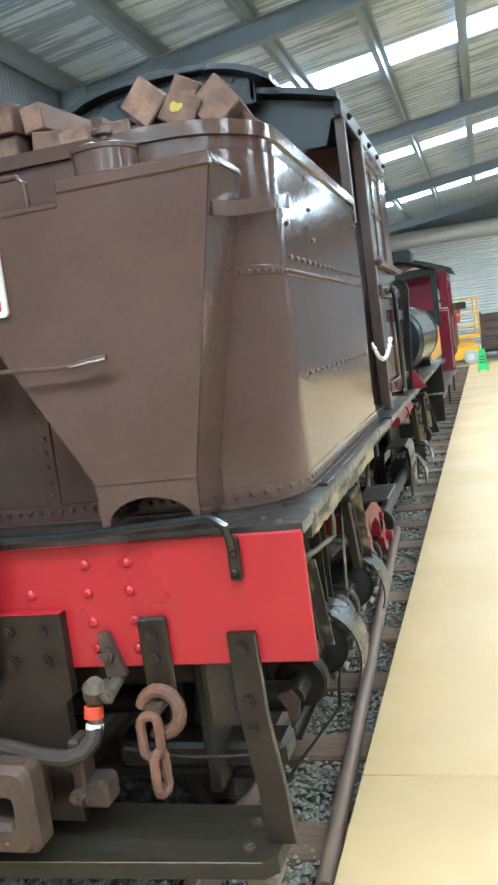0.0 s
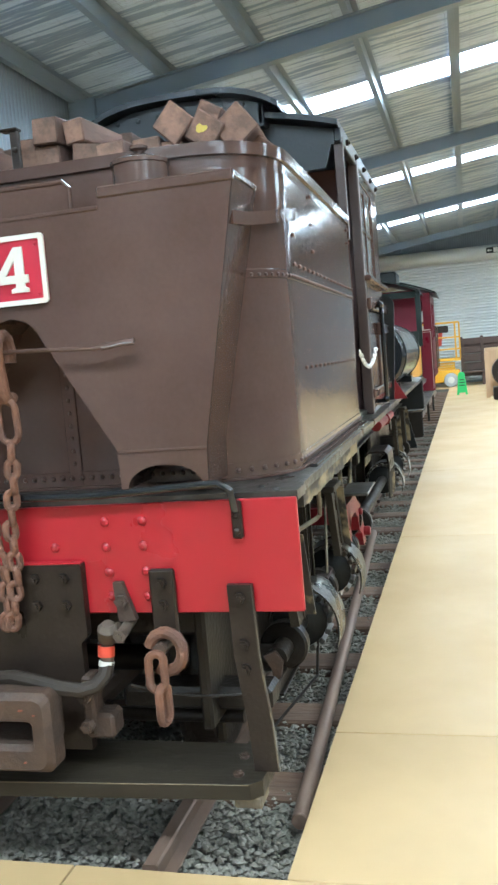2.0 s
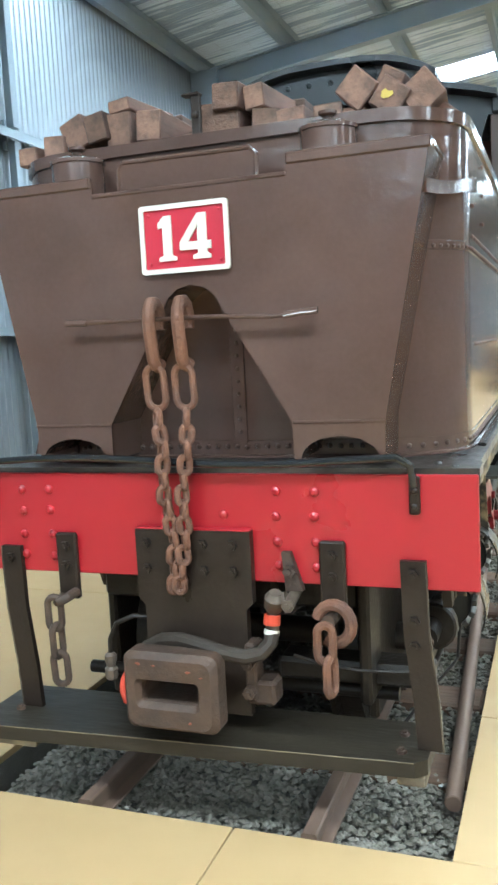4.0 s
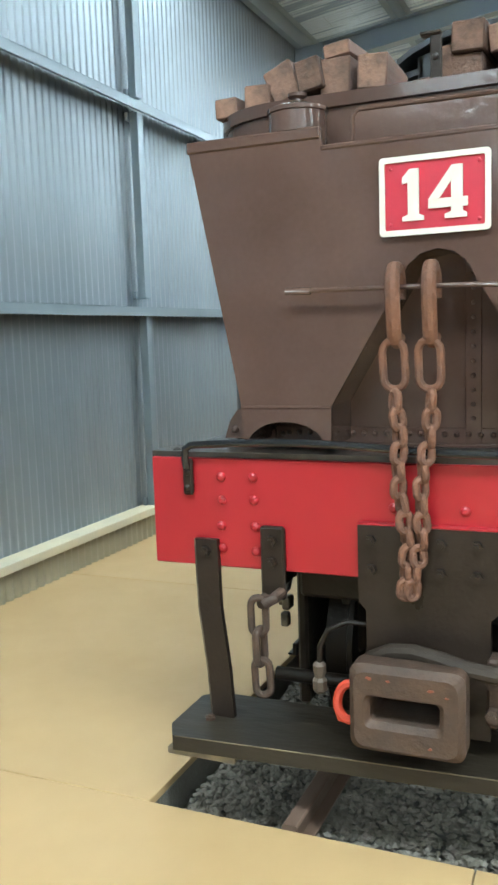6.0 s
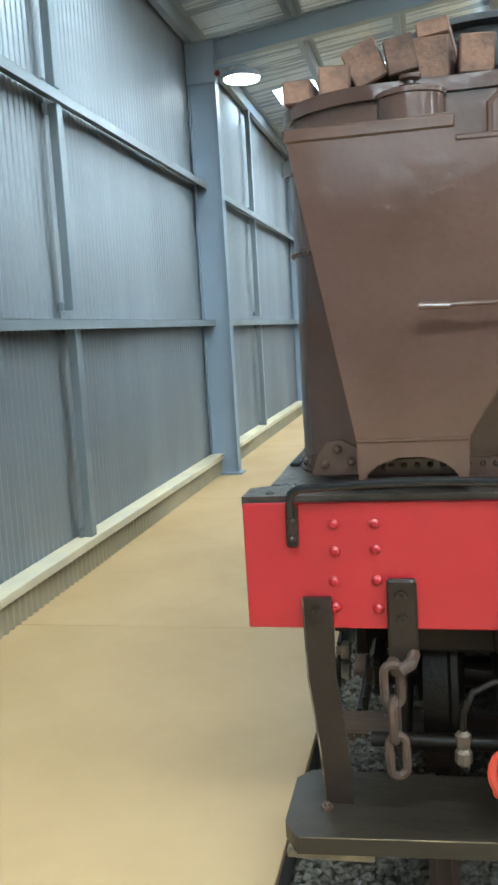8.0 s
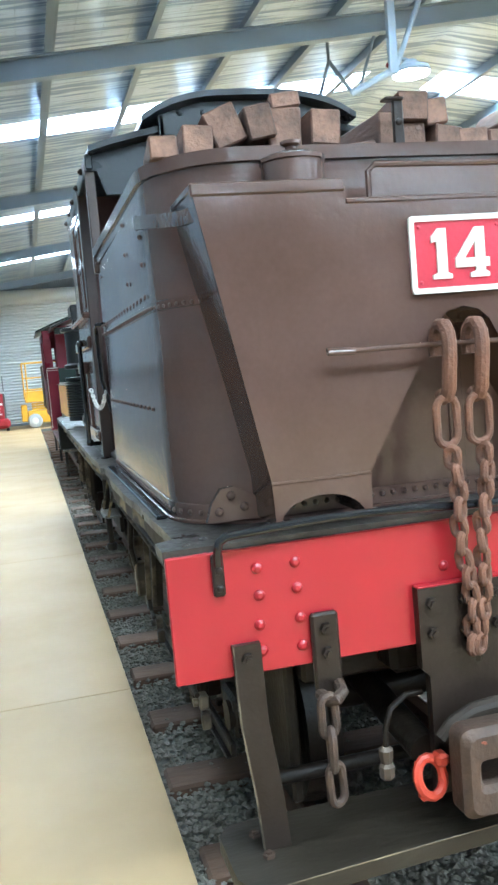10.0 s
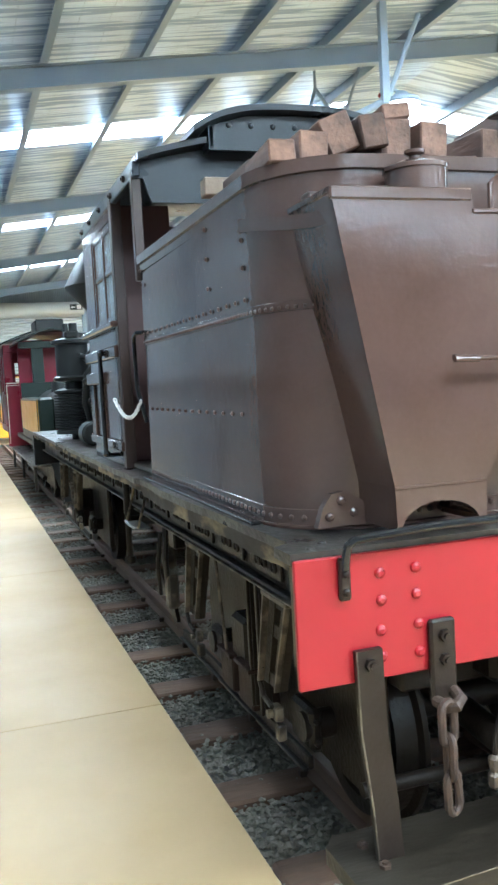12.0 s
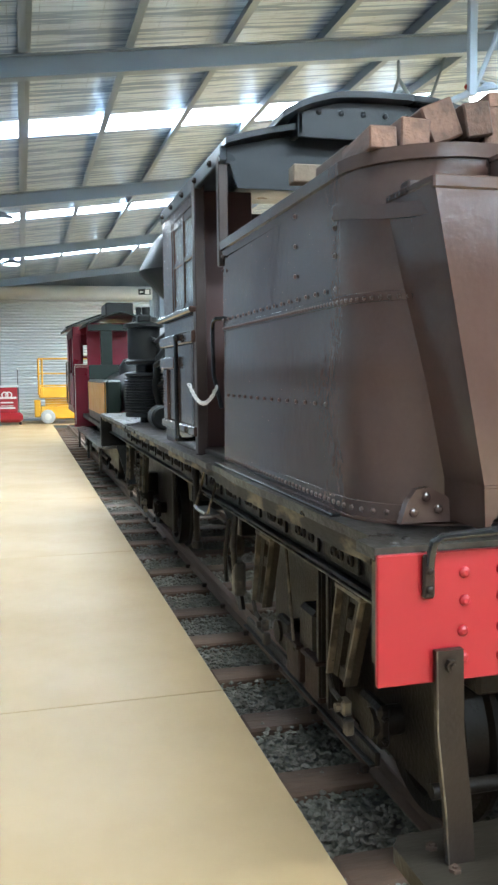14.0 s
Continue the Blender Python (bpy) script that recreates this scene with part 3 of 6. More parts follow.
def gravel(count, seed, x0, x1, y0, y1, size):
    """Crushed stone as many small uneven lumps."""
    rng = np.random.default_rng(seed)
    ico = [Vector(p).normalized() for p in ((0, 0, 1), (0.9, 0, 0.3), (0.2, 0.9, 0.2), (-0.8, 0.5, 0.25), (-0.7, -0.6, 0.2), (0.3, -0.9, 0.3), (0, 0, -1))]
    base = np.array([tuple(p) for p in ico])
    tri = np.array([(0, 1, 2), (0, 2, 3), (0, 3, 4), (0, 4, 5), (0, 5, 1), (6, 2, 1), (6, 3, 2), (6, 4, 3), (6, 5, 4), (6, 1, 5)])
    px, py = rng.uniform(x0, x1, count), y0 + (y1 - y0) * rng.uniform(0, 1, count) ** 1.35
    s = rng.uniform(0.6, 1.35, count) * size
    pz = -0.160 + rng.uniform(0.0, 0.045, count)
    ang = rng.uniform(0, 6.283, count)
    v = base[None] * rng.uniform(0.65, 1.25, (count, 7, 1)) * s[:, None, None] * np.array([1, 0.8, 0.65])
    c, w = np.cos(ang)[:, None], np.sin(ang)[:, None]
    x, y = v[:, :, 0] * c - v[:, :, 1] * w, v[:, :, 0] * w + v[:, :, 1] * c
    allv = np.stack([x + px[:, None], y + py[:, None], v[:, :, 2] + pz[:, None]], -1).reshape(-1, 3)
    allf = (tri[None] + 7 * np.arange(count)[:, None, None]).reshape(-1, 3)
    me = bpy.data.meshes.new("ballast")
    me.from_pydata(allv.tolist(), [], allf.tolist())
    me.materials.append(STONE)
    return me


ballast = tagged(new("ballast", gravel(62000, 4, PIT_L + 0.02, PIT_R - 0.02, PIT_NEAR + 0.02, 19, 0.0165)), "loose crushed grey stone between the sleepers", "ballast", kind="stuff")

# ---- the brown locomotive ----
Y0 = 3.39          # face of the red beam
HX = -1.05         # middle of tank and hopper
TXL, TXR, TYB, TYF, TR = -1.897, -0.205, 3.63, 5.60, 0.30       # tank sides, rear, front, corner radius
DECK_Z = 1.135
loco = thing("locomotive", (CX, 7.6, -0.005), "brown wood-burning locomotive with red end beam and black cab roof", "locomotive")


def flat(x, y, z):
    """Places an outline drawn in x and z so that it faces the camera's side of the beam."""
    return Matrix(((1, 0, 0, x), (0, 0, -1, y), (0, 1, 0, z), (0, 0, 0, 1)))


def sideways(x, y, z):
    """Places an outline drawn in y and z, extruded towards +x."""
    return Matrix(((0, 0, 1, x), (1, 0, 0, y), (0, 1, 0, z), (0, 0, 0, 1)))


beam = part("end_beam", Build().box(CX - 0.932, CX + 0.932, Y0, Y0 + 0.018, 0.755, 1.117, 0.004), RED, loco, "bright red painted end beam")
part("backing_timber", Build().box(CX - 0.91, CX + 0.91, Y0 + 0.02, Y0 + 0.10, 0.79, 1.095, 0.01), SILL_DARK, loco, "dark worn timber behind the red plate")
rivet = Build().dome((0, 0, 0), (0, -1, 0), 0.017, 0.013, 12).mesh("rivet", RED)
for x in (-1.752, -1.637, -0.781, -0.655):
    for z in (1.06, 0.98, 0.895, 0.815):
        share("rivet", rivet, (x + random.uniform(-0.004, 0.004), Y0 + 0.001, z + random.uniform(-0.004, 0.004)), beam)
for x in (-0.968, -1.18):
    share("rivet", rivet, (x, Y0 + 0.001, 0.98), beam)

# deck with worn edges
def deck_edge(u, y):
    """How far the deck reaches out at y: a full corner plate behind the beam, then a worn, wandering edge."""
    if y < 3.555:
        return 0.935
    if u > 0:
        return 0.925 + 0.010 * noise.noise((y * 2.2, 3, 0)) + 0.004 * noise.noise((y * 14, 3, 0))
    sag = 0.026 * math.exp(-((y - 4.85) / 0.45) ** 2)
    return 0.884 + sag + 0.010 * noise.noise((y * 2.6, 7, 0)) + 0.006 * noise.noise((y * 15, 7, 0)) + (0.02 if y > 5.65 else 0)


ys = [Y0 + 0.012, 3.53] + [3.56 + 0.04 * k for k in range(int((12.0 - 3.56) / 0.04) + 1)]
outline = [(CX - deck_edge(-1, y), y) for y in ys] + [(CX + deck_edge(1, y), y) for y in ys[::-1]]
deck = part("deck", Build().prism(outline[::-1], Matrix.Translation((0, 0, 1.104)), DECK_Z - 1.104), DECK, loco, "oily black steel deck plate with a ragged edge")
b = Build()
for u in (-1, 1):
    for y in (3.44, 3.50):
        b.dome((CX + u * (0.86 if y < 3.45 else 0.80), y, DECK_Z), (0, 0, 1), 0.014, 0.008, 8)
pieces("deck_rivet", b, DECK, deck)
for u in (-1, 1):
    # raised black angle that runs beside the tank
    xi, xo = (TXL - 0.016, TXL - 0.052) if u < 0 else (TXR + 0.016, TXR + 0.046)
    b = Build().box(xi, xo, 3.90, 5.62, DECK_Z + 0.001, DECK_Z + 0.013, 0.004)
    part("edge_angle", b, BLACK_GLOSS, deck, "glossy black angle beside the tank foot")
for u in (-1, 1):
    edge = Build()
    y0, stop = 3.575, (5.05 if u > 0 else 11.95)
    ys = [y0 + 0.03 * k for k in range(int((stop - y0) / 0.03))]
    low = [1.050 + 0.014 * noise.noise((3.0 * y, u, 0)) + 0.010 * noise.noise((19.0 * y, u, 5)) + (0.022 if y > 5.6 else 0) for y in ys]
    lo, hi = [], []
    for y, z in zip(ys, low):
        x = deck_edge(u, y) - 0.006
        lo.append([(CX + u * x, y, z), (CX + u * (x - 0.06), y, z)])
        hi.append([(CX + u * x, y, 1.1035), (CX + u * (x - 0.06), y, 1.1035)])
    v = [p for a, c in zip(lo, hi) for p in (a[0], a[1], c[1], c[0])]
    n = len(ys)
    f = [(4 * i + k, 4 * i + (k + 1) % 4, 4 * i + 4 + (k + 1) % 4, 4 * i + 4 + k) for i in range(n - 1) for k in range(4)] + [(0, 1, 2, 3), (4 * n - 1, 4 * n - 2, 4 * n - 3, 4 * n - 4)]
    part("side_sill", edge.add(v, f if u < 0 else [q[::-1] for q in f]), SILL, loco, "worn cream-edged timber sill")
    # channel side frame with plates and bolt heads in pairs
    k0, zl, zh = (0.775, 0.905, 1.085) if u < 0 else (0.60, 0.80, 1.0)
    xa, xb = CX + u * k0, CX + u * (k0 - 0.045)
    b = Build().box(xa, xb, Y0 + 0.1, 11.9, zl, zh, 0.006)
    b.box(CX + u * (k0 + 0.035), xa, Y0 + 0.1, 11.9, zh - 0.015, zh, 0.004).box(CX + u * (k0 + 0.035), xa, Y0 + 0.1, 11.9, zl, zl + 0.014, 0.004)
    fr = part("side_frame", b, GREASE, loco, "greasy black channel side frame")
    head = Build().lathe([(0.024, 0), (0.024, 0.006), (0.017, 0.010), (0.012, 0.004), (0.0001, 0.003)], pose(0, 0, 0, 0, u * 90, 0), 12, caps=False).mesh("bolt", GREASE)
    plate = Build().box(0, u * 0.012, -0.13, 0.13, -0.045, 0.045, 0.005).mesh("splice_plate", GREASE)
    zm = (zl + zh) / 2 - 0.012
    for k in range(16):
        y = Y0 + 0.62 + 0.40 * k
        share("splice_plate", plate, (xa + u * 0.001, y, zm), fr)
        for d in (-0.075, 0.02, 0.085):
            share("bolt", head, (xa + u * 0.014, y + d, zm + 0.006 * (k % 2)), fr)
    if u < 0:
        pts = [(CX - 0.735, Y0 + 0.14 + 0.1 * k, 0.868 + 0.020 * math.sin(math.pi * k / 23) - (0.022 if k > 16 else 0)) for k in range(24)]
        part("bowed_brace", Build().tube(pts, 0.014, 8, flat=0.6), WORN, loco, "worn bare brace strap")
        part("worn_flange", Build().box(CX - 0.822, CX - 0.80, Y0 + 0.12, 6.2, 0.898, 0.906, 0.002), WORN, fr, "edge worn down to pale metal")

part("front_beam", Build().box(CX - 0.90, CX + 0.90, 12.0, 12.12, 0.72, 1.10, 0.012), IRON_BLACK, loco, "black front end beam")

# hand bar along the beam
b = Build()
pts = [(-1.865, Y0 - 0.022, 1.085), (-1.865, Y0 - 0.030, 1.12), (-1.86, Y0 - 0.035, 1.15), (-1.84, Y0 - 0.035, 1.163)]
for k in range(21):
    t = k / 20
    pts.append((-1.82 + 1.44 * t, Y0 - 0.035, 1.165 + 0.012 * math.sin(math.pi * t * 2.3)))
pts += [(-0.36, Y0 - 0.035, 1.163), (-0.34, Y0 - 0.035, 1.15), (-0.335, Y0 - 0.030, 1.12), (-0.333, Y0 - 0.022, 1.085)]
bar = part("hand_bar", b.tube(pts, 0.0125, 10), BLACK_GLOSS, loco, "glossy black hand bar")
for x in (-1.865, -0.332):
    s = Build().box(x - 0.017, x + 0.017, Y0 - 0.022, Y0 - 0.002, 0.995, 1.115, 0.006)
    for z in (1.07, 1.02):
        s.dome((x, Y0 - 0.022, z), (0, -1, 0), 0.0115, 0.009, 10)
    part("bracket", s, BLACK, bar)

# draft plate
b = Build().prism([(-1.285, 0.93), (-0.868, 0.93), (-0.868, 0.69), (-0.892, 0.665), (-0.892, 0.30), (-1.262, 0.30), (-1.262, 0.665), (-1.285, 0.69)][::-1], flat(0, Y0, 0), 0.035)
dp = part("draft_plate", b, BLACK, loco, "worn black draft plate bolted to the beam")
bolt = Build().nut((0, 0, 0), (0, -1, 0), 0.018, 0.016).mesh("bolt", BLACK)
for x in (-1.245, -1.140, -1.035, -0.930):
    for z in (0.885, 0.795):
        share("bolt", bolt, (x, Y0 - 0.035, z), dp)
part("edge_line", Build().box(-1.285, -0.868, Y0 - 0.036, Y0 - 0.001, 0.931, 0.936, 0.002), RED, dp)

# coupler pocket
b = Build()
CXA, CXB, CZA, CZB, CYF = -1.268, -0.936, 0.305, 0.565, 3.165


def rounded(x0, x1, z0, z1, r, n=5):
    out = []
    for cx, cz, a in ((x1 - r, z1 - r, 0), (x0 + r, z1 - r, 90), (x0 + r, z0 + r, 180), (x1 - r, z0 + r, 270)):
        out += [(cx + r * math.cos(radians(a + 90 * k / n)), cz + r * math.sin(radians(a + 90 * k / n))) for k in range(n + 1)]
    return out


def ring_solid(build, loops, close_first=False, close_last=False):
    """Joins loops of equal length into one shell."""
    n = len(loops[0])
    faces = []
    for i in range(len(loops) - 1):
        faces += [(i * n + k, i * n + (k + 1) % n, (i + 1) * n + (k + 1) % n, (i + 1) * n + k) for k in range(n)]
    if close_last:
        faces.append(tuple(range((len(loops) - 1) * n, len(loops) * n)))
    if close_first:
        faces.append(tuple(range(n))[::-1])
    return build.add([p for lp in loops for p in lp], faces, True)


outer = rounded(CXA, CXB, CZA, CZB, 0.032)
mid = rounded(CXA + 0.018, CXB - 0.018, CZA + 0.018, CZB - 0.018, 0.035)
lip = rounded(-1.223, -0.993, 0.380, 0.480, 0.02)
inn = rounded(-1.208, -1.008, 0.395, 0.468, 0.016)
back = rounded(CXA + 0.05, CXB - 0.05, CZA + 0.03, CZB - 0.03, 0.04)
loops = [[(x, CYF + 0.20, z) for x, z in inn], [(x, CYF + 0.02, z) for x, z in inn], [(x, CYF, z) for x, z in lip], [(x, CYF - 0.002, z) for x, z in mid], [(x, CYF + 0.02, z) for x, z in outer], [(x, CYF + 0.085, z) for x, z in outer], [(x, CYF + 0.13, z) for x, z in back], [(x, Y0 + 0.06, z) for x, z in back]]
cp = part("coupler_pocket", ring_solid(b, [lp[::-1] for lp in loops], True, True), RUST_DARK, loco, "heavy rusty cast coupler pocket")
fleck_rng = random.Random(4)
for fx, fz, fr in ((-1.205, 0.531, 0.009), (-1.15, 0.528, 0.006), (-1.03, 0.515, 0.008), (-0.985, 0.50, 0.005), (-1.03, 0.345, 0.006)):
    pts = [(fx + fr * (0.6 + 0.8 * fleck_rng.random()) * math.cos(a), fz + 0.5 * fr * (0.6 + 0.8 * fleck_rng.random()) * math.sin(a)) for a in (2 * math.pi * k / 9 for k in range(9))]
    part("paint_fleck", Build().prism(pts, flat(0, CYF - 0.001, 0), 0.0025), FLECK, cp, "chipped orange paint fleck")
b = Build().box(-0.905, -0.80, Y0 - 0.05, Y0 + 0.04, 0.345, 0.43, 0.012).box(-0.90, -0.86, Y0 - 0.06, Y0 + 0.02, 0.36, 0.56, 0.008)
b.nut((-0.88, Y0 - 0.06, 0.50), (0, -1, 0), 0.022, 0.03).nut((-0.88, Y0 - 0.06, 0.40), (0, -1, 0), 0.022, 0.03)
part("draft_lug", b, RUST_DARK, loco)

# footboard on its hangers
fb = part("footboard", Build().prism([(-1.91, 3.27), (-1.868, 3.195), (-0.340, 3.282), (-0.305, 3.315), (-0.300, 3.53), (-0.325, 3.56), (-1.87, 3.55), (-1.91, 3.50)], Matrix.Translation((0, 0, 0.19)), 0.05), BOARD, loco, "dark oil-stained timber footboard")
part("bearer", Build().box(-1.90, -1.66, 3.215, 3.30, 0.163, 0.188, 0.004), SILL_DARK, fb, "brown timber bearer under the board")
part("iron_edge", Build().box(-0.40, -0.31, 3.30, 3.40, 0.150, 0.188, 0.006), SILL_DARK, fb)
for x0, x1 in ((-1.845, -1.765), (-0.382, -0.302)):
    pts = [(x0, 0.85), (x1, 0.85), (x1 + 0.005, 0.62), (x1 + 0.03, 0.40), (x1 + 0.04, 0.242), (x0 + 0.04, 0.242), (x0 + 0.03, 0.40), (x0 + 0.005, 0.62)]
    b = Build().prism(pts[::-1], flat(0, Y0 - 0.002, 0), 0.022)
    st = part("hanger", b, BLACK, loco, "black iron footboard hanger")
    # outer arris rubbed down to bare metal
    side = [(pts[k][0], Y0 - 0.0245, pts[k][1]) for k in ((1, 2, 3, 4) if x0 > -1 else (0, 7, 6, 5))]
    part("worn_edge", Build().tube(side, 0.0028, 6), WORN, st, "edge worn down to pale metal")
    for z in (0.81,) if x0 < -1 else (0.81, 0.66, 0.58):
        share("bolt", bolt, ((x0 + x1) / 2, Y0 - 0.024, z), st)
b = Build()
for x in (-1.80, -0.39):
    b.nut((x, 3.34, 0.24), (0, 0, 1), 0.018, 0.01).nut((x - 0.01, 3.46, 0.24), (0, 0, 1), 0.018, 0.01)
pieces("board_bolt", b, RUST_DARK, fb)


def link_mesh(length, width, r, seg=8):
    """One chain link lying in the xz plane, about its middle."""
    a = (length - width) / 2
    R = width / 2 - r
    pts = [(R * math.cos(t), 0, a + R * math.sin(t)) for t in (math.pi * k / 8 for k in range(9))]
    pts += [(-R * math.cos(t), 0, -a - R * math.sin(t)) for t in (math.pi * k / 8 for k in range(9))]
    return Build().tube(pts, r, seg, closed=True)


part("worn_edge", Build().tube([(-1.86, 3.197, 0.238), (-1.35, 3.226, 0.2385), (-0.80, 3.257, 0.2380), (-0.345, 3.282, 0.238), (-0.308, 3.315, 0.238), (-0.303, 3.50, 0.238)], 0.0022, 6), SILL_DARK, fb, "rubbed pale edge of the board")

# short chains on the beam
for x0, x1, side in ((-1.612, -1.530, -1), (-0.640, -0.555, 1)):
    b = Build().box(x0, x1, Y0 - 0.026, Y0 - 0.001, 0.665, 0.905, 0.007)
    hs = part("chain_strap", b, BLACK, loco, "black strap plate holding a safety chain")
    for z in (0.86, 0.79):
        share("bolt", bolt, ((x0 + x1) / 2, Y0 - 0.026, z), hs)
    xm = (x0 + x1) / 2
    if side < 0:
        part("eye", Build().tube([(xm - 0.03, Y0 - 0.02, 0.67), (xm - 0.02, Y0 - 0.07, 0.665), (xm - 0.004, Y0 - 0.085, 0.672), (xm + 0.02, Y0 - 0.07, 0.685), (xm + 0.028, Y0 - 0.02, 0.692)], 0.018, 10), RUST_DARK, hs)
        chain = thing("safety_chain", (xm, Y0 - 0.08, 0.62), "short rusty safety chain of three long links on the beam", "chain")
        me = link_mesh(0.142, 0.072, 0.0125).mesh("link", RUST_DARK)
        for k, (dx, z, turn) in enumerate(((-0.03, 0.628, 15), (-0.027, 0.527, 80), (-0.022, 0.425, 20))):
            share("link", me, (xm + dx, Y0 - 0.08, z), chain, m=pose(0, 0, 0, 0, random.uniform(-4, 4), turn))
    else:
        pts = [(xm + 0.012 + 0.055 * math.sin(t), Y0 - 0.07, 0.652 + 0.062 * math.cos(t)) for t in (-1.3 + 0.36 * k for k in range(15))]
        part("hook", Build().tube(pts, 0.02, 10), RUST, hs, "big rusty drop hook")
        part("eye", Build().rod((xm, Y0, 0.665), (xm, Y0 - 0.10, 0.665), 0.022), RUST_DARK, hs)
        chain = thing("safety_chain", (xm, Y0 - 0.1, 0.6), "short rusty safety chain on a drop hook", "chain")
        me = link_mesh(0.145, 0.075, 0.014).mesh("link", RUST)
        for dx, z, turn in ((-0.01, 0.60, 15), (0.005, 0.495, 75)):
            share("link", me, (xm + dx, Y0 - 0.11, z), chain, m=pose(0, 0, 0, 0, random.uniform(-5, 5), turn))

# brake hose and gladhands
b = Build()
pts = [(-0.795, Y0 - 0.06, 0.61), (-0.80, Y0 - 0.08, 0.575), (-0.825, Y0 - 0.10, 0.548), (-0.87, Y0 - 0.12, 0.54), (-0.94, Y0 - 0.13, 0.552), (-1.02, Y0 - 0.13, 0.572), (-1.10, Y0 - 0.12, 0.582), (-1.17, Y0 - 0.11, 0.572), (-1.23, Y0 - 0.10, 0.54), (-1.27, Y0 - 0.10, 0.50)]
fine = []
for a, c in zip(pts, pts[1:]):
    fine += [Vector(a).lerp(Vector(c), t / 3) for t in range(3)]
hose = part("brake_hose", Build().tube(fine + [pts[-1]], 0.024, 10), RUBBER, loco, "stiff black rubber brake hose")
D = -0.042
b = Build().rod((-0.752 + D, Y0 - 0.05, 0.665), (-0.755 + D, Y0 - 0.06, 0.60), 0.022).rod((-0.75 + D, Y0 - 0.05, 0.70), (-0.70 + D, Y0 - 0.05, 0.72), 0.024).lathe([(0.02, -0.04), (0.033, -0.02), (0.035, 0.02), (0.02, 0.04)], pose(-0.745 + D, Y0 - 0.05, 0.705, 20, 15, 0), 12)
b.rod((-0.69 + D, Y0 - 0.075, 0.705), (-0.69 + D, Y0 + 0.03, 0.73), 0.019).nut((-0.69 + D, Y0 - 0.075, 0.705), (0, -1, 0), 0.022, 0.014)
part("valve", b, BRASS, hose, "dull cast air valve")
part("collar", Build().rod((-0.753 + D, Y0 - 0.055, 0.665), (-0.755 + D, Y0 - 0.06, 0.632), 0.028), ORANGE, hose, "orange-red hose collar")
part("clamp", Build().rod((-0.755 + D, Y0 - 0.06, 0.615), (-0.757 + D, Y0 - 0.064, 0.60), 0.026), CREAM_PAINT, hose, "pale worn hose clamp")
b = Build().prism([(-0.765, 0.865), (-0.735, 0.865), (-0.695, 0.74), (-0.755, 0.735)][::-1], flat(0, Y0 - 0.002, 0), 0.024)
b.nut((-0.738, Y0 - 0.026, 0.805), (0, -1, 0), 0.022, 0.018)
part("valve_bracket", b, RUST_DARK, hose)
pts = [(-1.27, Y0 + 0.02, 0.60), (-1.33, Y0, 0.61), (-1.39, Y0 - 0.02, 0.585), (-1.415, Y0 - 0.03, 0.53), (-1.418, Y0 - 0.03, 0.46)]
pipe = part("air_pipe", Build().tube(pts, 0.009, 8), GREASE, loco, "thin bent air pipe")
part("union", Build().lathe([(0.016, -0.05), (0.024, -0.04), (0.024, -0.01), (0.016, 0), (0.022, 0.02), (0.022, 0.04), (0.012, 0.05)], pose(-1.418, Y0 - 0.03, 0.43), 8), BRASS, pipe)
b = Build()
pts = [(-1.305 + 0.040 * math.cos(t), Y0 - 0.08 + 0.015 * math.sin(t), 0.385 + 0.052 * math.sin(t)) for t in (2 * math.pi * k / 16 for k in range(16))]
part("gladhand", Build().tube(pts, 0.015, 8, closed=True).box(-1.29, -1.25, Y0 - 0.105, Y0 - 0.055, 0.415, 0.455, 0.01).box(-1.345, -1.32, Y0 - 0.10, Y0 - 0.065, 0.322, 0.355, 0.008), ORANGE, loco, "orange-red hose coupling")
part("cable", Build().tube([(-0.74, Y0 - 0.02, 0.52), (-0.66, Y0 + 0.02, 0.48), (-0.55, Y0 + 0.05, 0.455), (-0.42, Y0 + 0.05, 0.46), (-0.30, Y0 + 0.05, 0.47)], 0.006, 6), GREASE, loco)

# tank: rounded rear corners, open front towards the cab


def tank_loop(off, z, n=10, front=TYF):
    """The tank's outline from its front left corner round the back to its front right corner."""
    out = [(TXL - off, front, z)]
    for cx, a0, a1 in ((TXL + TR, 180, 270), (TXR - TR, 270, 360)):
        for k in range(n + 1):
            a = radians(a0 + (a1 - a0) * k / n)
            out.append((cx + (TR + off) * math.cos(a), TYB + TR + (TR + off) * math.sin(a), z))
    out.append((TXR + off, front, z))
    return out


def band(build, rows):
    """A shell between tank outlines given as (offset, height)."""
    loops = [tank_loop(o, z) for o, z in rows]
    n = len(loops[0])
    return build.add([p for lp in loops for p in lp], [(i * n + k, i * n + k + 1, (i + 1) * n + k + 1, (i + 1) * n + k) for i in range(len(loops) - 1) for k in range(n - 1)], True)


def ribbon(build, pts, height, thick):
    """An upright flat strap bent along points."""
    pts = [Vector(p) for p in pts]
    n = len(pts)
    rows = []
    for i, p in enumerate(pts):
        d = pts[min(i + 1, n - 1)] - pts[max(i - 1, 0)]
        side = Vector((d.y, -d.x, 0)).normalized() * thick / 2
        up = Vector((0, 0, height / 2))
        rows.append([p + side - up, p + side + up, p - side + up, p - side - up])
    faces = [(i * 4 + k, (i + 1) * 4 + k, (i + 1) * 4 + (k + 1) % 4, i * 4 + (k + 1) % 4) for i in range(n - 1) for k in range(4)]
    return build.add([p for r in rows for p in r], faces + [(0, 1, 2, 3), (4 * n - 1, 4 * n - 2, 4 * n - 3, 4 * n - 4)])


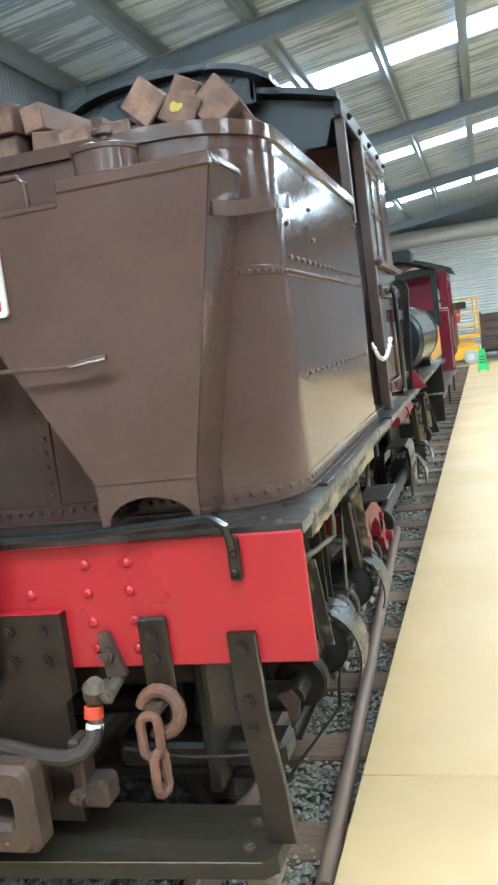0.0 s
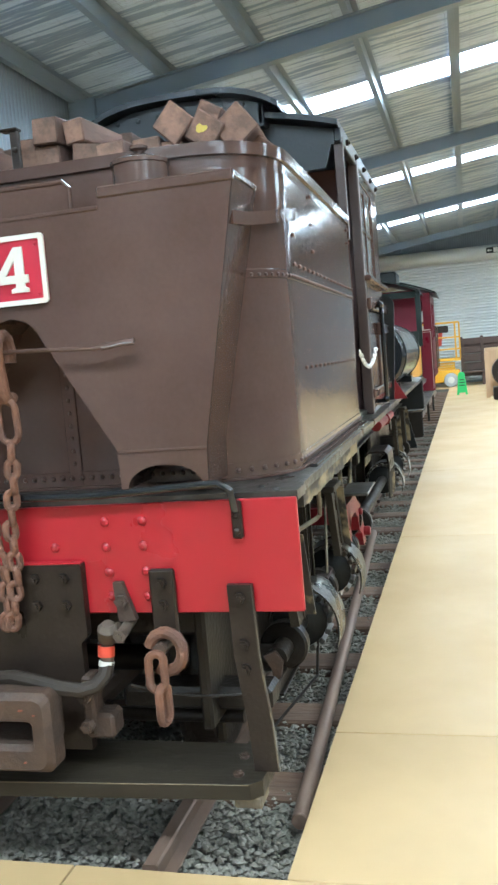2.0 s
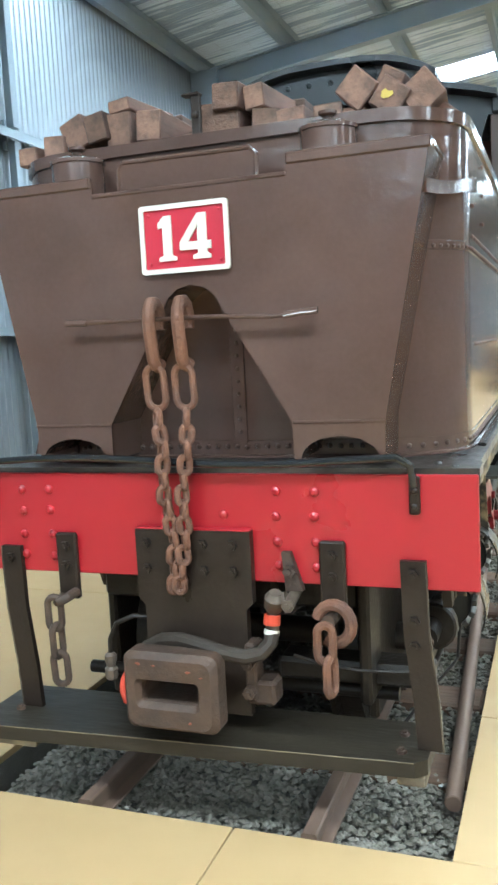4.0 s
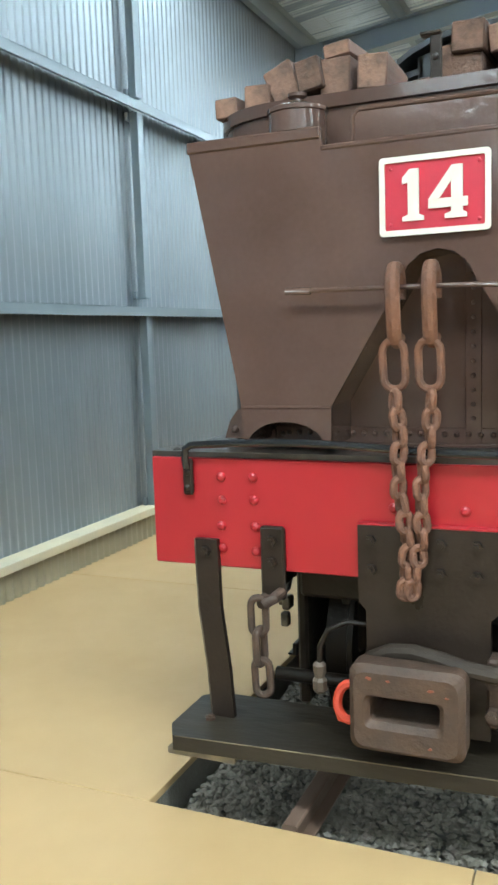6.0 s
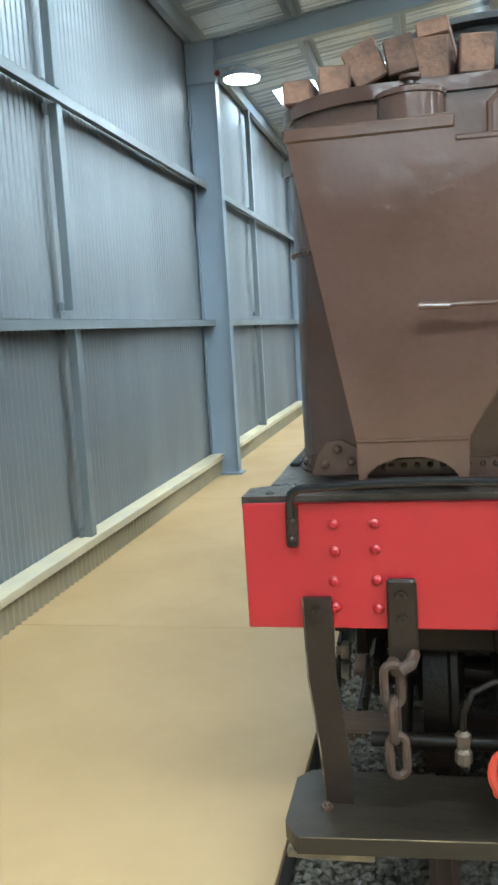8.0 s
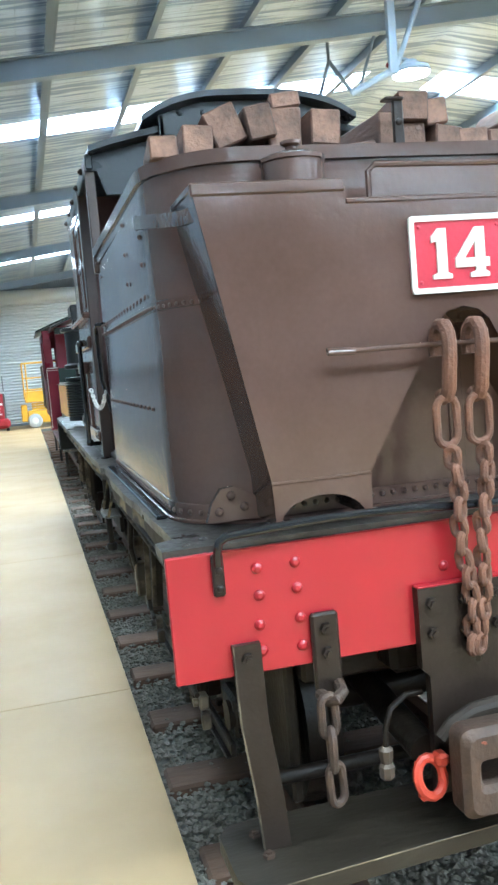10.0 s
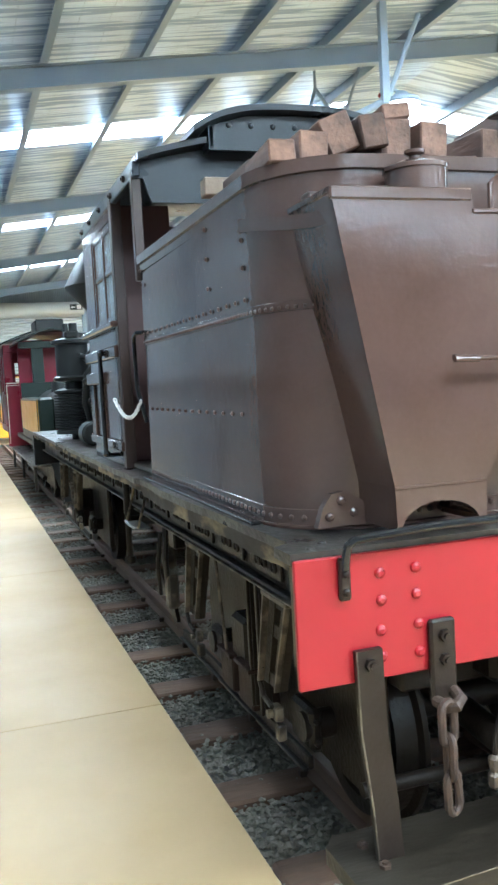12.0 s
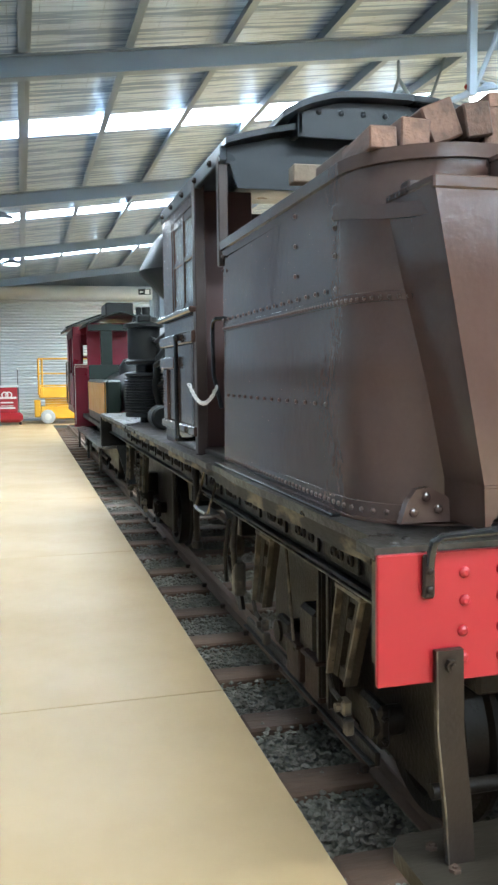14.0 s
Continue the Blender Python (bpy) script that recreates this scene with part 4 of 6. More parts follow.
def dented(build, amount):
    """Slight waves in the plates."""
    build.v = [(x + amount * noise.noise((x * 1.3, y * 1.7, z * 2.1)), y + amount * noise.noise((x * 1.9 + 7, y, z * 2.3)), z) for x, y, z in build.v]
    return build


b = Build()
band(b, [(0.0, DECK_Z + (1.86 - DECK_Z) * k / 10) for k in range(11)])
tank = part("tank", dented(b, 0.010), BROWN, loco, "glossy dark brown riveted water tank with rounded corners")
b = Build()
band(b, [(0.0, 1.817), (0.004, 1.8185), (0.005, 1.846), (0.003, 1.848)] + [(0.003, 1.849 + 0.341 * k / 4) for k in range(1, 5)])
part("upper_plate", dented(b, 0.010), BROWN, tank)
b = Build()
band(b, [(0.003, 2.186), (0.004, 2.222), (0.016, 2.225), (0.016, 2.266), (-0.012, 2.271), (-0.013, 2.15)])
part("rim", b, BROWN, tank, "thin rolled rim of the tank")
b = Build()
band(b, [(0.014, DECK_Z + 0.002), (0.014, DECK_Z + 0.010), (0.005, DECK_Z + 0.014), (0.004, DECK_Z + 0.062), (0.0, DECK_Z + 0.064)])
part("foot_angle", b, BROWN, tank, "riveted angle along the tank foot")
b = Build()
b.box(TXL + 0.02, TXR - 0.02, TYF - 0.02, TYF, DECK_Z, 2.2)
b.box(TXL + 0.1, TXR - 0.1, TYB + 0.02, TYF, 2.13, 2.16)
part("tank_top", b, BROWN_DARK, tank)
b = Build()


def row(z, y0, y1, step, r, rear=False, off=0.0):
    k = 0
    yy = y0
    while yy < y1:
        for x, s in ((TXL, -1), (TXR, 1)):
            b.dome((x + s * (off + 0.002), yy, z), (s, 0, 0), r, r * 0.75, 8)
        yy += step
    if rear:
        for cx, a0 in ((TXL + TR, 180), (TXR - TR, 270)):
            n = round(TR * math.pi / 2 / step)
            for k in range(n):
                a = radians(a0 + 90 * (k + 0.5) / n)
                d = Vector((math.cos(a), math.sin(a), 0))
                b.dome(Vector((cx, TYB + TR, z)) + d * (TR + off), d, r, r * 0.9, 8)


row(1.829, 3.95, 5.58, 0.03, 0.0068, True, 0.006)
row(1.874, 3.97, 5.58, 0.1, 0.0085, False, 0.004)
row(1.495, 4.08, 5.57, 0.11, 0.0085)
row(1.172, 3.95, 5.58, 0.045, 0.0095, True, 0.003)
for yy, z in ((4.39, 2.18), (4.39, 2.07), (4.39, 1.96), (3.975, 2.07), (3.975, 1.98), (5.56, 2.19), (5.56, 2.12)):
    for x, s in ((TXL, -1), (TXR, 1)):
        b.dome((x + s * 0.006, yy, z), (s, 0, 0), 0.0095, 0.008, 8)
for k in range(30):
    x = TXL + TR + (TXR - TXL - 2 * TR) * k / 29
    b.dome((x, TYB - 0.004, 1.178), (0, -1, 0), 0.010, 0.009, 6)
    for z in (1.23 + 0.045 * k,):
        if z < 1.8:
            b.dome((HX + 0.07, TYB - 0.002, z), (0, -1, 0), 0.009, 0.008, 6)
part("plug_hole", Build().rod((-1.806, 3.762, 1.88), (-1.78, 3.79, 1.88), 0.012, seg=12), IRON_BLACK, tank, "small dark plug hole")
tagged(part("tank_rivets", b, BROWN_RIVET, tank), kind="stuff")
part("lap_strip", Build().box(HX + 0.045, HX + 0.095, TYB - 0.006, TYB + 0.01, 1.15, 1.85, 0.002), BROWN, tank)

# rear hopper hung on the tank
HY = 3.412
half_out = [(0.788, 2.115), (0.630, 1.285), (0.626, 1.16), (0.612, 1.16)]
arch = [(0.482 + 0.128 * math.cos(t), 1.162 + 0.074 * math.sin(t)) for t in (math.pi * k / 12 for k in range(13))]
inner = [(0.33, 1.16), (0.328, 1.285), (0.105, 1.66), (0.085, 1.70), (0.05, 1.73), (0.0, 1.742)]
right = [(0.0, 2.06), (0.34, 2.06), (0.345, 2.115)] + half_out + arch + inner
outline = [(HX + x, z) for x, z in right[:-1]] + [(HX, 1.742)] + [(HX - x, z) for x, z in right[::-1][1:-1]]
b = Build().prism(outline, flat(0, HY + 0.012, 0), 0.012)
hop = part("hopper", b, BROWN, loco, "brown tapered rear hopper with arched feet")
b = Build()


def web(pts, y1, t=0.01):
    """A plate running back from the hopper's face along an outline of (x, z, y at the back)."""
    for (xa, za, ya), (xc, zc, yc) in zip(pts, pts[1:]):
        b.add([(xa, HY + 0.002, za), (xc, HY + 0.002, zc), (xc, yc, zc), (xa, ya, za)], [(0, 1, 2, 3)])


for s in (-1, 1):
    X = lambda u: HX + s * u
    web([(X(0.788), 2.115, 3.72), (X(0.630), 1.285, 3.66), (X(0.626), 1.16, 3.66)], 0)
    web([(X(0.33), 1.16, 3.66), (X(0.328), 1.285, 3.66), (X(0.105), 1.66, 3.66), (X(0.085), 1.70, 3.66), (X(0.05), 1.73, 3.66), (X(0.0), 1.742, 3.66)], 0)
    web([(X(x), z, 3.66) for x, z in arch], 0)
part("hopper_sides", b, BROWN, hop)
b = Build()
for s in (-1, 1):
    x0, x1 = HX + s * 0.345, HX + s * 0.79
    b.box(x0, x1, HY - 0.006, HY + 0.016, 2.085, 2.122, 0.005)
    b.box(HX + s * 0.33, HX + s * 0.632, HY - 0.004, HY + 0.002, 1.278, 1.288, 0.002)
    b.box(HX + s * 0.775, HX + s * 0.79, HY, 3.72, 2.10, 2.122, 0.004)
b.box(HX - 0.345, HX + 0.345, HY - 0.004, HY + 0.012, 2.05, 2.066, 0.004)
b.box(HX - 0.76, HX + 0.76, HY + 0.01, 3.66, 2.03, 2.045, 0.004)
pieces("lip", b, BROWN, hop, "welded lip along the hopper edge")
b = Build()
pts = [(HX - 0.255, 3.45, 2.05), (HX - 0.255, 3.45, 2.145), (HX - 0.235, 3.45, 2.164), (HX + 0.215, 3.45, 2.160), (HX + 0.235, 3.45, 2.14), (HX + 0.235, 3.45, 2.05)]
b.tube(pts, 0.009, 8).box(HX - 0.25, HX + 0.23, 3.447, 3.453, 2.04, 2.158, 0.002)
part("lid_flap", b, BROWN, hop, "upright lid flap with a rolled edge")
for s in (-1, 1):
    dz = -0.045 if s > 0 else 0.02
    m = ribbon(Build(), [(HX + s * 0.755, 3.46, 2.03 + dz), (HX + s * 0.78, 3.56, 2.035 + dz), (HX + s * 0.81, 3.68, 2.05 + dz), (HX + s * 0.845, 3.80, 2.07 + dz), (HX + s * 0.862, 3.94, 2.09 + dz)], 0.042, 0.026)
    m.lathe([(0.022, 0), (0.026, 0.012), (0.015, 0.02)], pose(HX + s * 0.855, 3.95, 2.092 + dz, 0, s * 90, 0), 12)
    part("grab_strap", m, BROWN, hop, "thick brown strap from hopper to tank side")
    f = Build().lathe([(0.092, 2.045), (0.092, 2.190), (0.097, 2.192), (0.097, 2.204), (0.07, 2.216), (0.03, 2.224), (0.017, 2.227), (0.017, 2.238), (0.03, 2.244), (0.03, 2.254), (0.0001, 2.262)], pose(HX + s * 0.455, 3.53, 0), 28, caps=False)
    part("filler", f, BROWN, loco, "round tank filler with a domed lid and knob")
    g = Build().prism([(0, 0), (0.19, 0), (0.19, 0.03), (0.15, 0.075), (0.09, 0.105), (0.05, 0.10), (0.02, 0.06)][::-s], flat(HX + s * 0.785 - (0.19 if s > 0 else 0), 3.645, DECK_Z + 0.02), 0.03)
    for dx, z in ((0.04, 0.032), (0.12, 0.04), (0.08, 0.078)):
        g.dome((HX + s * 0.785 - (0.19 if s > 0 else 0) + dx, 3.614, DECK_Z + 0.02 + z), (0, -1, 0), 0.015, 0.013, 8)
    if s < 0:
        part("corner_gusset", g, BROWN, tank, "riveted corner gusset")

# bar for the long chains, with hooks on it
b = Build().tube([(-1.44, HY - 0.045, 1.638), (-1.2, HY - 0.045, 1.636), (-0.95, HY - 0.045, 1.632), (-0.76, HY - 0.045, 1.622), (-0.71, HY - 0.045, 1.624)], 0.0075)
b.tube([(-1.50, HY - 0.045, 1.64), (-1.42, HY - 0.045, 1.637)], 0.013, flat=0.7).tube([(-0.72, HY - 0.045, 1.623), (-0.66, HY - 0.045, 1.630), (-0.61, HY - 0.045, 1.632)], 0.013, flat=0.6)
part("chain_bar", b, BROWN, hop, "thin bar across the hopper with flattened ends")
small = link_mesh(0.078, 0.056, 0.0125).mesh("link", RUST)
large = link_mesh(0.165, 0.088, 0.012).mesh("link", RUST)
for x0, x1, seed in ((-1.158, -1.125, 3), (-1.055, -1.105, 9)):
    rng = random.Random(seed)
    ch = thing("tow_chain", (x0, HY - 0.09, 0.74), "long rusty tow chain hanging from a hook over the bar", "chain", "tow chains on the hopper bar")
    yb = HY - 0.06
    hook_pts = [(x0, yb + 0.034, 1.600), (x0, yb + 0.037, 1.645), (x0, yb + 0.028, 1.672), (x0, yb + 0.006, 1.688), (x0, yb - 0.022, 1.686), (x0, yb - 0.040, 1.664), (x0, yb - 0.046, 1.63), (x0, yb - 0.042, 1.59), (x0, yb - 0.034, 1.545), (x0, yb - 0.028, 1.505), (x0, yb - 0.014, 1.485), (x0, yb + 0.006, 1.478), (x0, yb + 0.022, 1.492)]
    part("hook", Build().tube(hook_pts, 0.0215, 10), RUST, ch, "heavy rusty iron hook")
    share("link", large, (x0 - 0.005, yb - 0.012, 1.412), ch, m=pose(0, 0, 0, 4, rng.uniform(-3, 3), rng.uniform(-8, 8)))
    z, n = 1.308, 11
    for k in range(n + 1):
        t = k / n
        x = x0 + (x1 - x0) * t + 0.007 * math.sin(k)
        yy = HY - 0.08 - 0.010 * (k % 2)
        share("link", small, (x, min(yy, Y0 - 0.060), z), ch, m=pose(0, 0, 0, rng.uniform(-6, 6), rng.uniform(-8, 8), (35 if k % 2 else -50) + rng.uniform(-15, 15)))
        z -= 0.0505

# red board with the engine's number
board = part("number_board", Build().prism(rounded(-1.213, -0.900, 1.783, 2.003, 0.012), Matrix(((1, 0, 0, 0), (0, 0, -1, HY - 0.002), (0, 1, 0, 0), (0, 0, 0, 1))), 0.008), PLATE_RED, loco, "red cast board with white border and the number 14")
b = Build()
o, i = rounded(-1.214, -0.899, 1.782, 2.004, 0.012), rounded(-1.198, -0.915, 1.798, 1.988, 0.006)
n = len(o)
yf, yb = HY - 0.016, HY - 0.006
b.add([(x, yf, z) for x, z in o] + [(x, yf, z) for x, z in i] + [(x, yb, z) for x, z in o] + [(x, yb, z) for x, z in i],
      [(k, (k + 1) % n, n + (k + 1) % n, n + k)[::-1] for k in range(n)] + [(k, (k + 1) % n, 2 * n + (k + 1) % n, 2 * n + k) for k in range(n)] + [(n + k, n + (k + 1) % n, 3 * n + (k + 1) % n, 3 * n + k)[::-1] for k in range(n)])
part("border", b, CREAM_PAINT, board, "white raised border")
one = [(0.0, 0.0), (0.062, 0.0), (0.062, 0.012), (0.048, 0.018), (0.048, 0.145), (0.022, 0.145), (0.0, 0.122), (0.0, 0.104), (0.016, 0.108), (0.016, 0.018), (0.0, 0.012)]
part("figure", Build().prism(one, flat(-1.147, HY - 0.0095, 1.822), 0.0075), CREAM_PAINT, board, "white raised figure")
foot = [(0.046, 0.0), (0.108, 0.0), (0.108, 0.012), (0.096, 0.018), (0.096, 0.030), (0.110, 0.030), (0.110, 0.056), (0.0, 0.056), (0.0, 0.030), (0.064, 0.030), (0.064, 0.018), (0.046, 0.012)]
stem = [(0.064, 0.0562), (0.096, 0.0562), (0.096, 0.145), (0.066, 0.145), (0.064, 0.1425)]
slant = [(0.0, 0.0562), (0.030, 0.0562), (0.0638, 0.103), (0.0638, 0.1425)]
b = Build()
for o in (foot, stem, slant):
    b.prism(o, flat(-1.072, HY - 0.0095, 1.822), 0.0075)
part("figure", b, CREAM_PAINT, board, "white raised figure")
b = Build()
for x in (-1.182, -0.931):
    for z in (1.814, 1.972):
        b.dome((x, HY - 0.011, z), (0, -1, 0), 0.006, 0.004, 8)
pieces("screw", b, PLATE_RED, board)

# lamp iron on the tank
b = Build().box(-1.115, -1.08, 3.655, 3.672, 2.13, 2.41, 0.004).box(-1.145, -1.08, 3.645, 3.685, 2.405, 2.415, 0.003).dome((-1.098, 3.655, 2.34), (0, -1, 0), 0.012)
part("lamp_iron", b, BLACK, loco, "upright black lamp iron")

# ---- cab ----
KXL, KXR, KYB, KYF, KTOP = -1.90, -0.205, 5.60, 7.45, 2.80
cab = part("cab", Build().box(KXL + 0.03, KXR - 0.03, KYF - 0.03, KYF, DECK_Z, 2.76), BROWN_DARK, loco, "open-backed dark brown cab with black arched roof")


def side_wall(s):
    """One cab side: lower panel, sill, window and posts."""
    x = KXL if s < 0 else KXR
    X = lambda d: x - s * d         # d: depth into the cab
    o = Build()
    o.box(X(0), X(0.03), 6.30, KYF, DECK_Z, 1.965, 0.004)
    o.box(X(0), X(0.03), 6.30, KYF, 2.60, 2.70, 0.004)
    o.box(X(0), X(0.03), 7.08, KYF, 1.965, 2.60, 0.004)
    part("side_panel", o, BROWN, cab, "brown panelled cab side")
    o = Build().box(X(-0.052), X(0.04), 6.24, KYF + 0.02, 1.965, 2.0, 0.010)
    o.box(X(-0.036), X(0.0), 6.26, KYF + 0.01, 1.79, 1.86, 0.008).box(X(-0.036), X(0.0), 6.9, KYF + 0.01, 1.64, 1.72, 0.008).box(X(-0.014), X(0.0), 7.30, KYF, 1.25, 1.64, 0.004).box(X(-0.014), X(0.0), 6.9, 6.98, 1.25, 1.64, 0.004)
    o.box(X(-0.030), X(0.0), 6.26, KYF + 0.01, 1.235, 1.29, 0.008)
    pieces("sill", o, BROWN, cab, "moulded sill and rails")
    o = Build()
    o.box(X(-0.012), X(0.05), 6.235, 6.315, DECK_Z, 2.70, 0.006)
    o.box(X(-0.01), X(0.04), 5.62, 5.67, 2.15, 2.70, 0.005)
    pieces("post", o, BROWN_DARK, cab, "dark door post")
    part("eaves_board", Build().box(X(-0.008), X(0.03), KYB - 0.02, KYF + 0.02, 2.665, 2.740, 0.006), ROOF_PAINT, cab, "glossy black eaves board")
    w = Build()
    y0, y1, z0, z1 = 6.315, 7.08, 2.0, 2.60
    for a, c in ((y0, y0 + 0.05), ((y0 + y1) / 2 - 0.025, (y0 + y1) / 2 + 0.025), (y1 - 0.05, y1)):
        w.box(X(0.004), X(0.032), a, c, z0, z1, 0.004)
    for a, c in ((z0, z0 + 0.05), (2.30, 2.335), (z1 - 0.05, z1)):
        w.box(X(0.006), X(0.030), y0, y1, a, c, 0.004)
    pieces("window_bar", w, BROWN, cab, "wooden cab window bar")
    ym, zm = (y0 + y1) / 2, 2.318
    for a, c in ((y0 + 0.05, ym - 0.025), (ym + 0.025, y1 - 0.05)):
        for d, e in ((z0 + 0.05, 2.30), (2.335, z1 - 0.05)):
            part("pane", Build().box(X(0.016), X(0.020), a, c, d, e, 0.0005), PANE, cab)
    e = Build()
    for yy in (5.80, 6.20, 6.60, 7.0, 7.35):
        e.nut((X(-0.008), yy, 2.70), (s, 0, 0), 0.018, 0.016)
    pieces("eaves_bolt", e, BLACK, cab)
    # hand rails either side of the doorway
    if s < 0:
        part("bent_pipe", Build().tube([(X(0.0), 5.60, 1.885), (X(-0.03), 5.63, 1.885), (X(-0.03), 5.70, 1.875), (X(-0.025), 5.74, 1.84), (X(-0.02), 5.75, 1.60), (X(0.02), 5.75, 1.42)], 0.011, 8), BLACK_GLOSS, cab, "thin bent black pipe")
    for yy, z0, z1 in ((6.66, 1.19, 1.84),):
        h = Build().tube([(X(0.01), yy, z1), (X(-0.05), yy, z1), (X(-0.06), yy, z1 - 0.02), (X(-0.06), yy, z0 + 0.02), (X(-0.05), yy, z0), (X(0.01), yy, z0)], 0.0145, 10)
        h.lathe([(0.0001, -0.025), (0.019, -0.017), (0.025, 0), (0.019, 0.017), (0.0001, 0.025)], pose(X(-0.055), yy, z1 - 0.01), 12, caps=False)
        h.lathe([(0.0001, -0.025), (0.019, -0.017), (0.025, 0), (0.019, 0.017), (0.0001, 0.025)], pose(X(-0.055), yy, z0 + 0.01), 12, caps=False)
        part("hand_rail", h, BLACK_GLOSS, cab, "black hand rail with ball ends")
    # chain across the doorway
    ch = thing("door_chain", (X(-0.03), 5.95, 1.5), "white plastic chain sagging across the cab doorway", "chain", "cab doorway chains")
    me = link_mesh(0.050, 0.026, 0.0045, 6).mesh("link", WHITE)
    pts = [(X(-0.01 - 0.03 * t), 5.72 + 0.62 * t, 1.535 - 0.10 * (1 - (2 * t - 1) ** 2) + 0.01 * t) for t in (k / 22 for k in range(23))]
    for k, (p, q) in enumerate(zip(pts, pts[1:])):
        d = Vector(q) - Vector(p)
        rot = d.to_track_quat("Z", "X").to_matrix().to_4x4() @ pose(0, 0, 0, 0, 0, 90 * (k % 2))
        share("link", me, (Vector(p) + Vector(q)) / 2, ch, m=rot)


side_wall(-1)
side_wall(1)
# roof: flat arch with a raised ventilator
b = Build()
n = 14
pts = []
for k in range(n + 1):
    t = k / n
    pts.append((-1.892 + 1.690 * t, 2.735 + 0.130 * (1 - (2 * t - 1) ** 2)))
outline = pts + [(x, z + 0.03) for x, z in pts[::-1]]
b.prism(outline, Matrix(((1, 0, 0, 0), (0, 0, -1, KYF + 0.12), (0, 1, 0, 0), (0, 0, 0, 1))), KYF + 0.12 - KYB + 0.09)
part("cab_roof", b, ROOF_PAINT, cab, "black arched cab roof")
b = Build()
pts = []
for k in range(n + 1):
    t = k / n
    pts.append((-1.625 + 1.13 * t, 2.850 + 0.122 * (1 - abs(2 * t - 1) ** 3.2)))
b.prism(pts + [(x, z + 0.03) for x, z in pts[::-1]], Matrix(((1, 0, 0, 0), (0, 0, -1, 7.25), (0, 1, 0, 0), (0, 0, 0, 1))), 1.84)
vent = part("ventilator", b, ROOF_PAINT, cab, "raised black roof ventilator")
b = Build().box(-1.53, -1.50, 5.48, 7.22, 2.79, 2.90).box(-0.62, -0.59, 5.48, 7.22, 2.79, 2.90)
b.prism([(-1.53, 2.78), (-0.59, 2.78), (-0.59, 2.895), (-0.80, 2.955), (-1.06, 2.968), (-1.32, 2.955), (-1.53, 2.895)], flat(0, 5.50, 0), 0.02)
for k in range(7):
    b.dome((-1.42 + 0.12 * k, 5.48, 2.905), (0, -1, 0), 0.016, 0.012, 8)
part("ventilator_side", b, ROOF_PAINT, vent)
# frame across the open back and what stands inside
b = Build().prism([(KXL, 2.66), (KXL + 0.05, 2.66), (KXL + 0.09, 2.54), (KXR - 0.09, 2.54), (KXR - 0.05, 2.66), (KXR, 2.66), (KXR, 2.735), (-0.6, 2.82), (-1.05, 2.855), (-1.5, 2.82), (KXL, 2.735)], flat(0, 5.63, 0), 0.025)
part("rear_arch", b, ROOF_PAINT, cab)
part("cab_floor", Build().box(KXL + 0.03, KXR - 0.03, KYB, KYF - 0.03, DECK_Z + 0.002, DECK_Z + 0.03), BOARD, cab)
b = Build().box(KXL + 0.03, KXL + 0.36, 6.34, 6.40, DECK_Z, 2.68).box(KXR - 0.36, KXR - 0.03, 6.34, 6.40, DECK_Z, 2.68)
pieces("inner_lining", b, CAB_LINING, cab, "dull red cab lining")
b = Build().rod((CX, KYF - 0.02, 1.72), (CX, KYF - 0.55, 1.72), 0.46, seg=32)
part("firebox_end", b, IRON_BLACK, loco, "black boiler back in the cab")

# boiler, stack and fittings ahead of the cab
b = Build().rod((CX, KYF, 1.74), (CX, 11.3, 1.74), 0.47, seg=36)
part("boiler", b, IRON_BLACK, loco, "black boiler barrel")
b = Build().lathe([(0.17, 2.15), (0.17, 2.32), (0.22, 2.42), (0.50, 2.72), (0.52, 2.76), (0.50, 2.80), (0.34, 3.10), (0.28, 3.16), (0.24, 3.16)], pose(CX, 11.0, 0), 32)
part("chimney", b, IRON_BLACK, loco, "flared black spark-arresting smoke stack")
b = Build()
px, py = CX - 0.66, 9.72
prof = [(0.16, DECK_Z + 0.06), (0.16, DECK_Z + 0.10)]
for k in range(13):
    z = DECK_Z + 0.11 + 0.026 * k
    prof += [(0.13, z), (0.165, z + 0.004), (0.165, z + 0.015), (0.13, z + 0.019)]
prof += [(0.16, DECK_Z + 0.46), (0.16, DECK_Z + 0.48), (0.07, DECK_Z + 0.49), (0.07, DECK_Z + 0.56), (0.15, DECK_Z + 0.57), (0.16, DECK_Z + 0.60), (0.13, DECK_Z + 0.62), (0.13, DECK_Z + 0.92), (0.16, DECK_Z + 0.93), (0.16, DECK_Z + 0.96), (0.05, DECK_Z + 0.99)]
pump = part("air_pump", Build().lathe([(1.22 * r, z) for r, z in prof], pose(px, py, 0), 28), IRON_BLACK, loco, "black steam air pump with ribbed lower cylinder")
b = Build().rod((px, py, DECK_Z), (px, py, DECK_Z + 0.07), 0.05).rod((px + 0.02, py - 0.05, DECK_Z + 0.97), (px + 0.02, py - 0.05, DECK_Z + 1.12), 0.04)
b.tube([(px + 0.1, py - 0.12, DECK_Z + 0.80), (px + 0.05, py - 0.28, DECK_Z + 0.80), (px + 0.0, py - 0.45, DECK_Z + 0.80)], 0.02)
b.tube([(px + 0.16, py - 0.1, DECK_Z + 0.18), (px + 0.1, py - 0.25, DECK_Z + 0.2), (px + 0.05, py - 0.35, DECK_Z + 0.35), (px + 0.08, py - 0.4, DECK_Z + 0.62), (px + 0.2, py - 0.42, DECK_Z + 0.75)], 0.035)
part("pump_pipe", b, IRON_BLACK, pump)
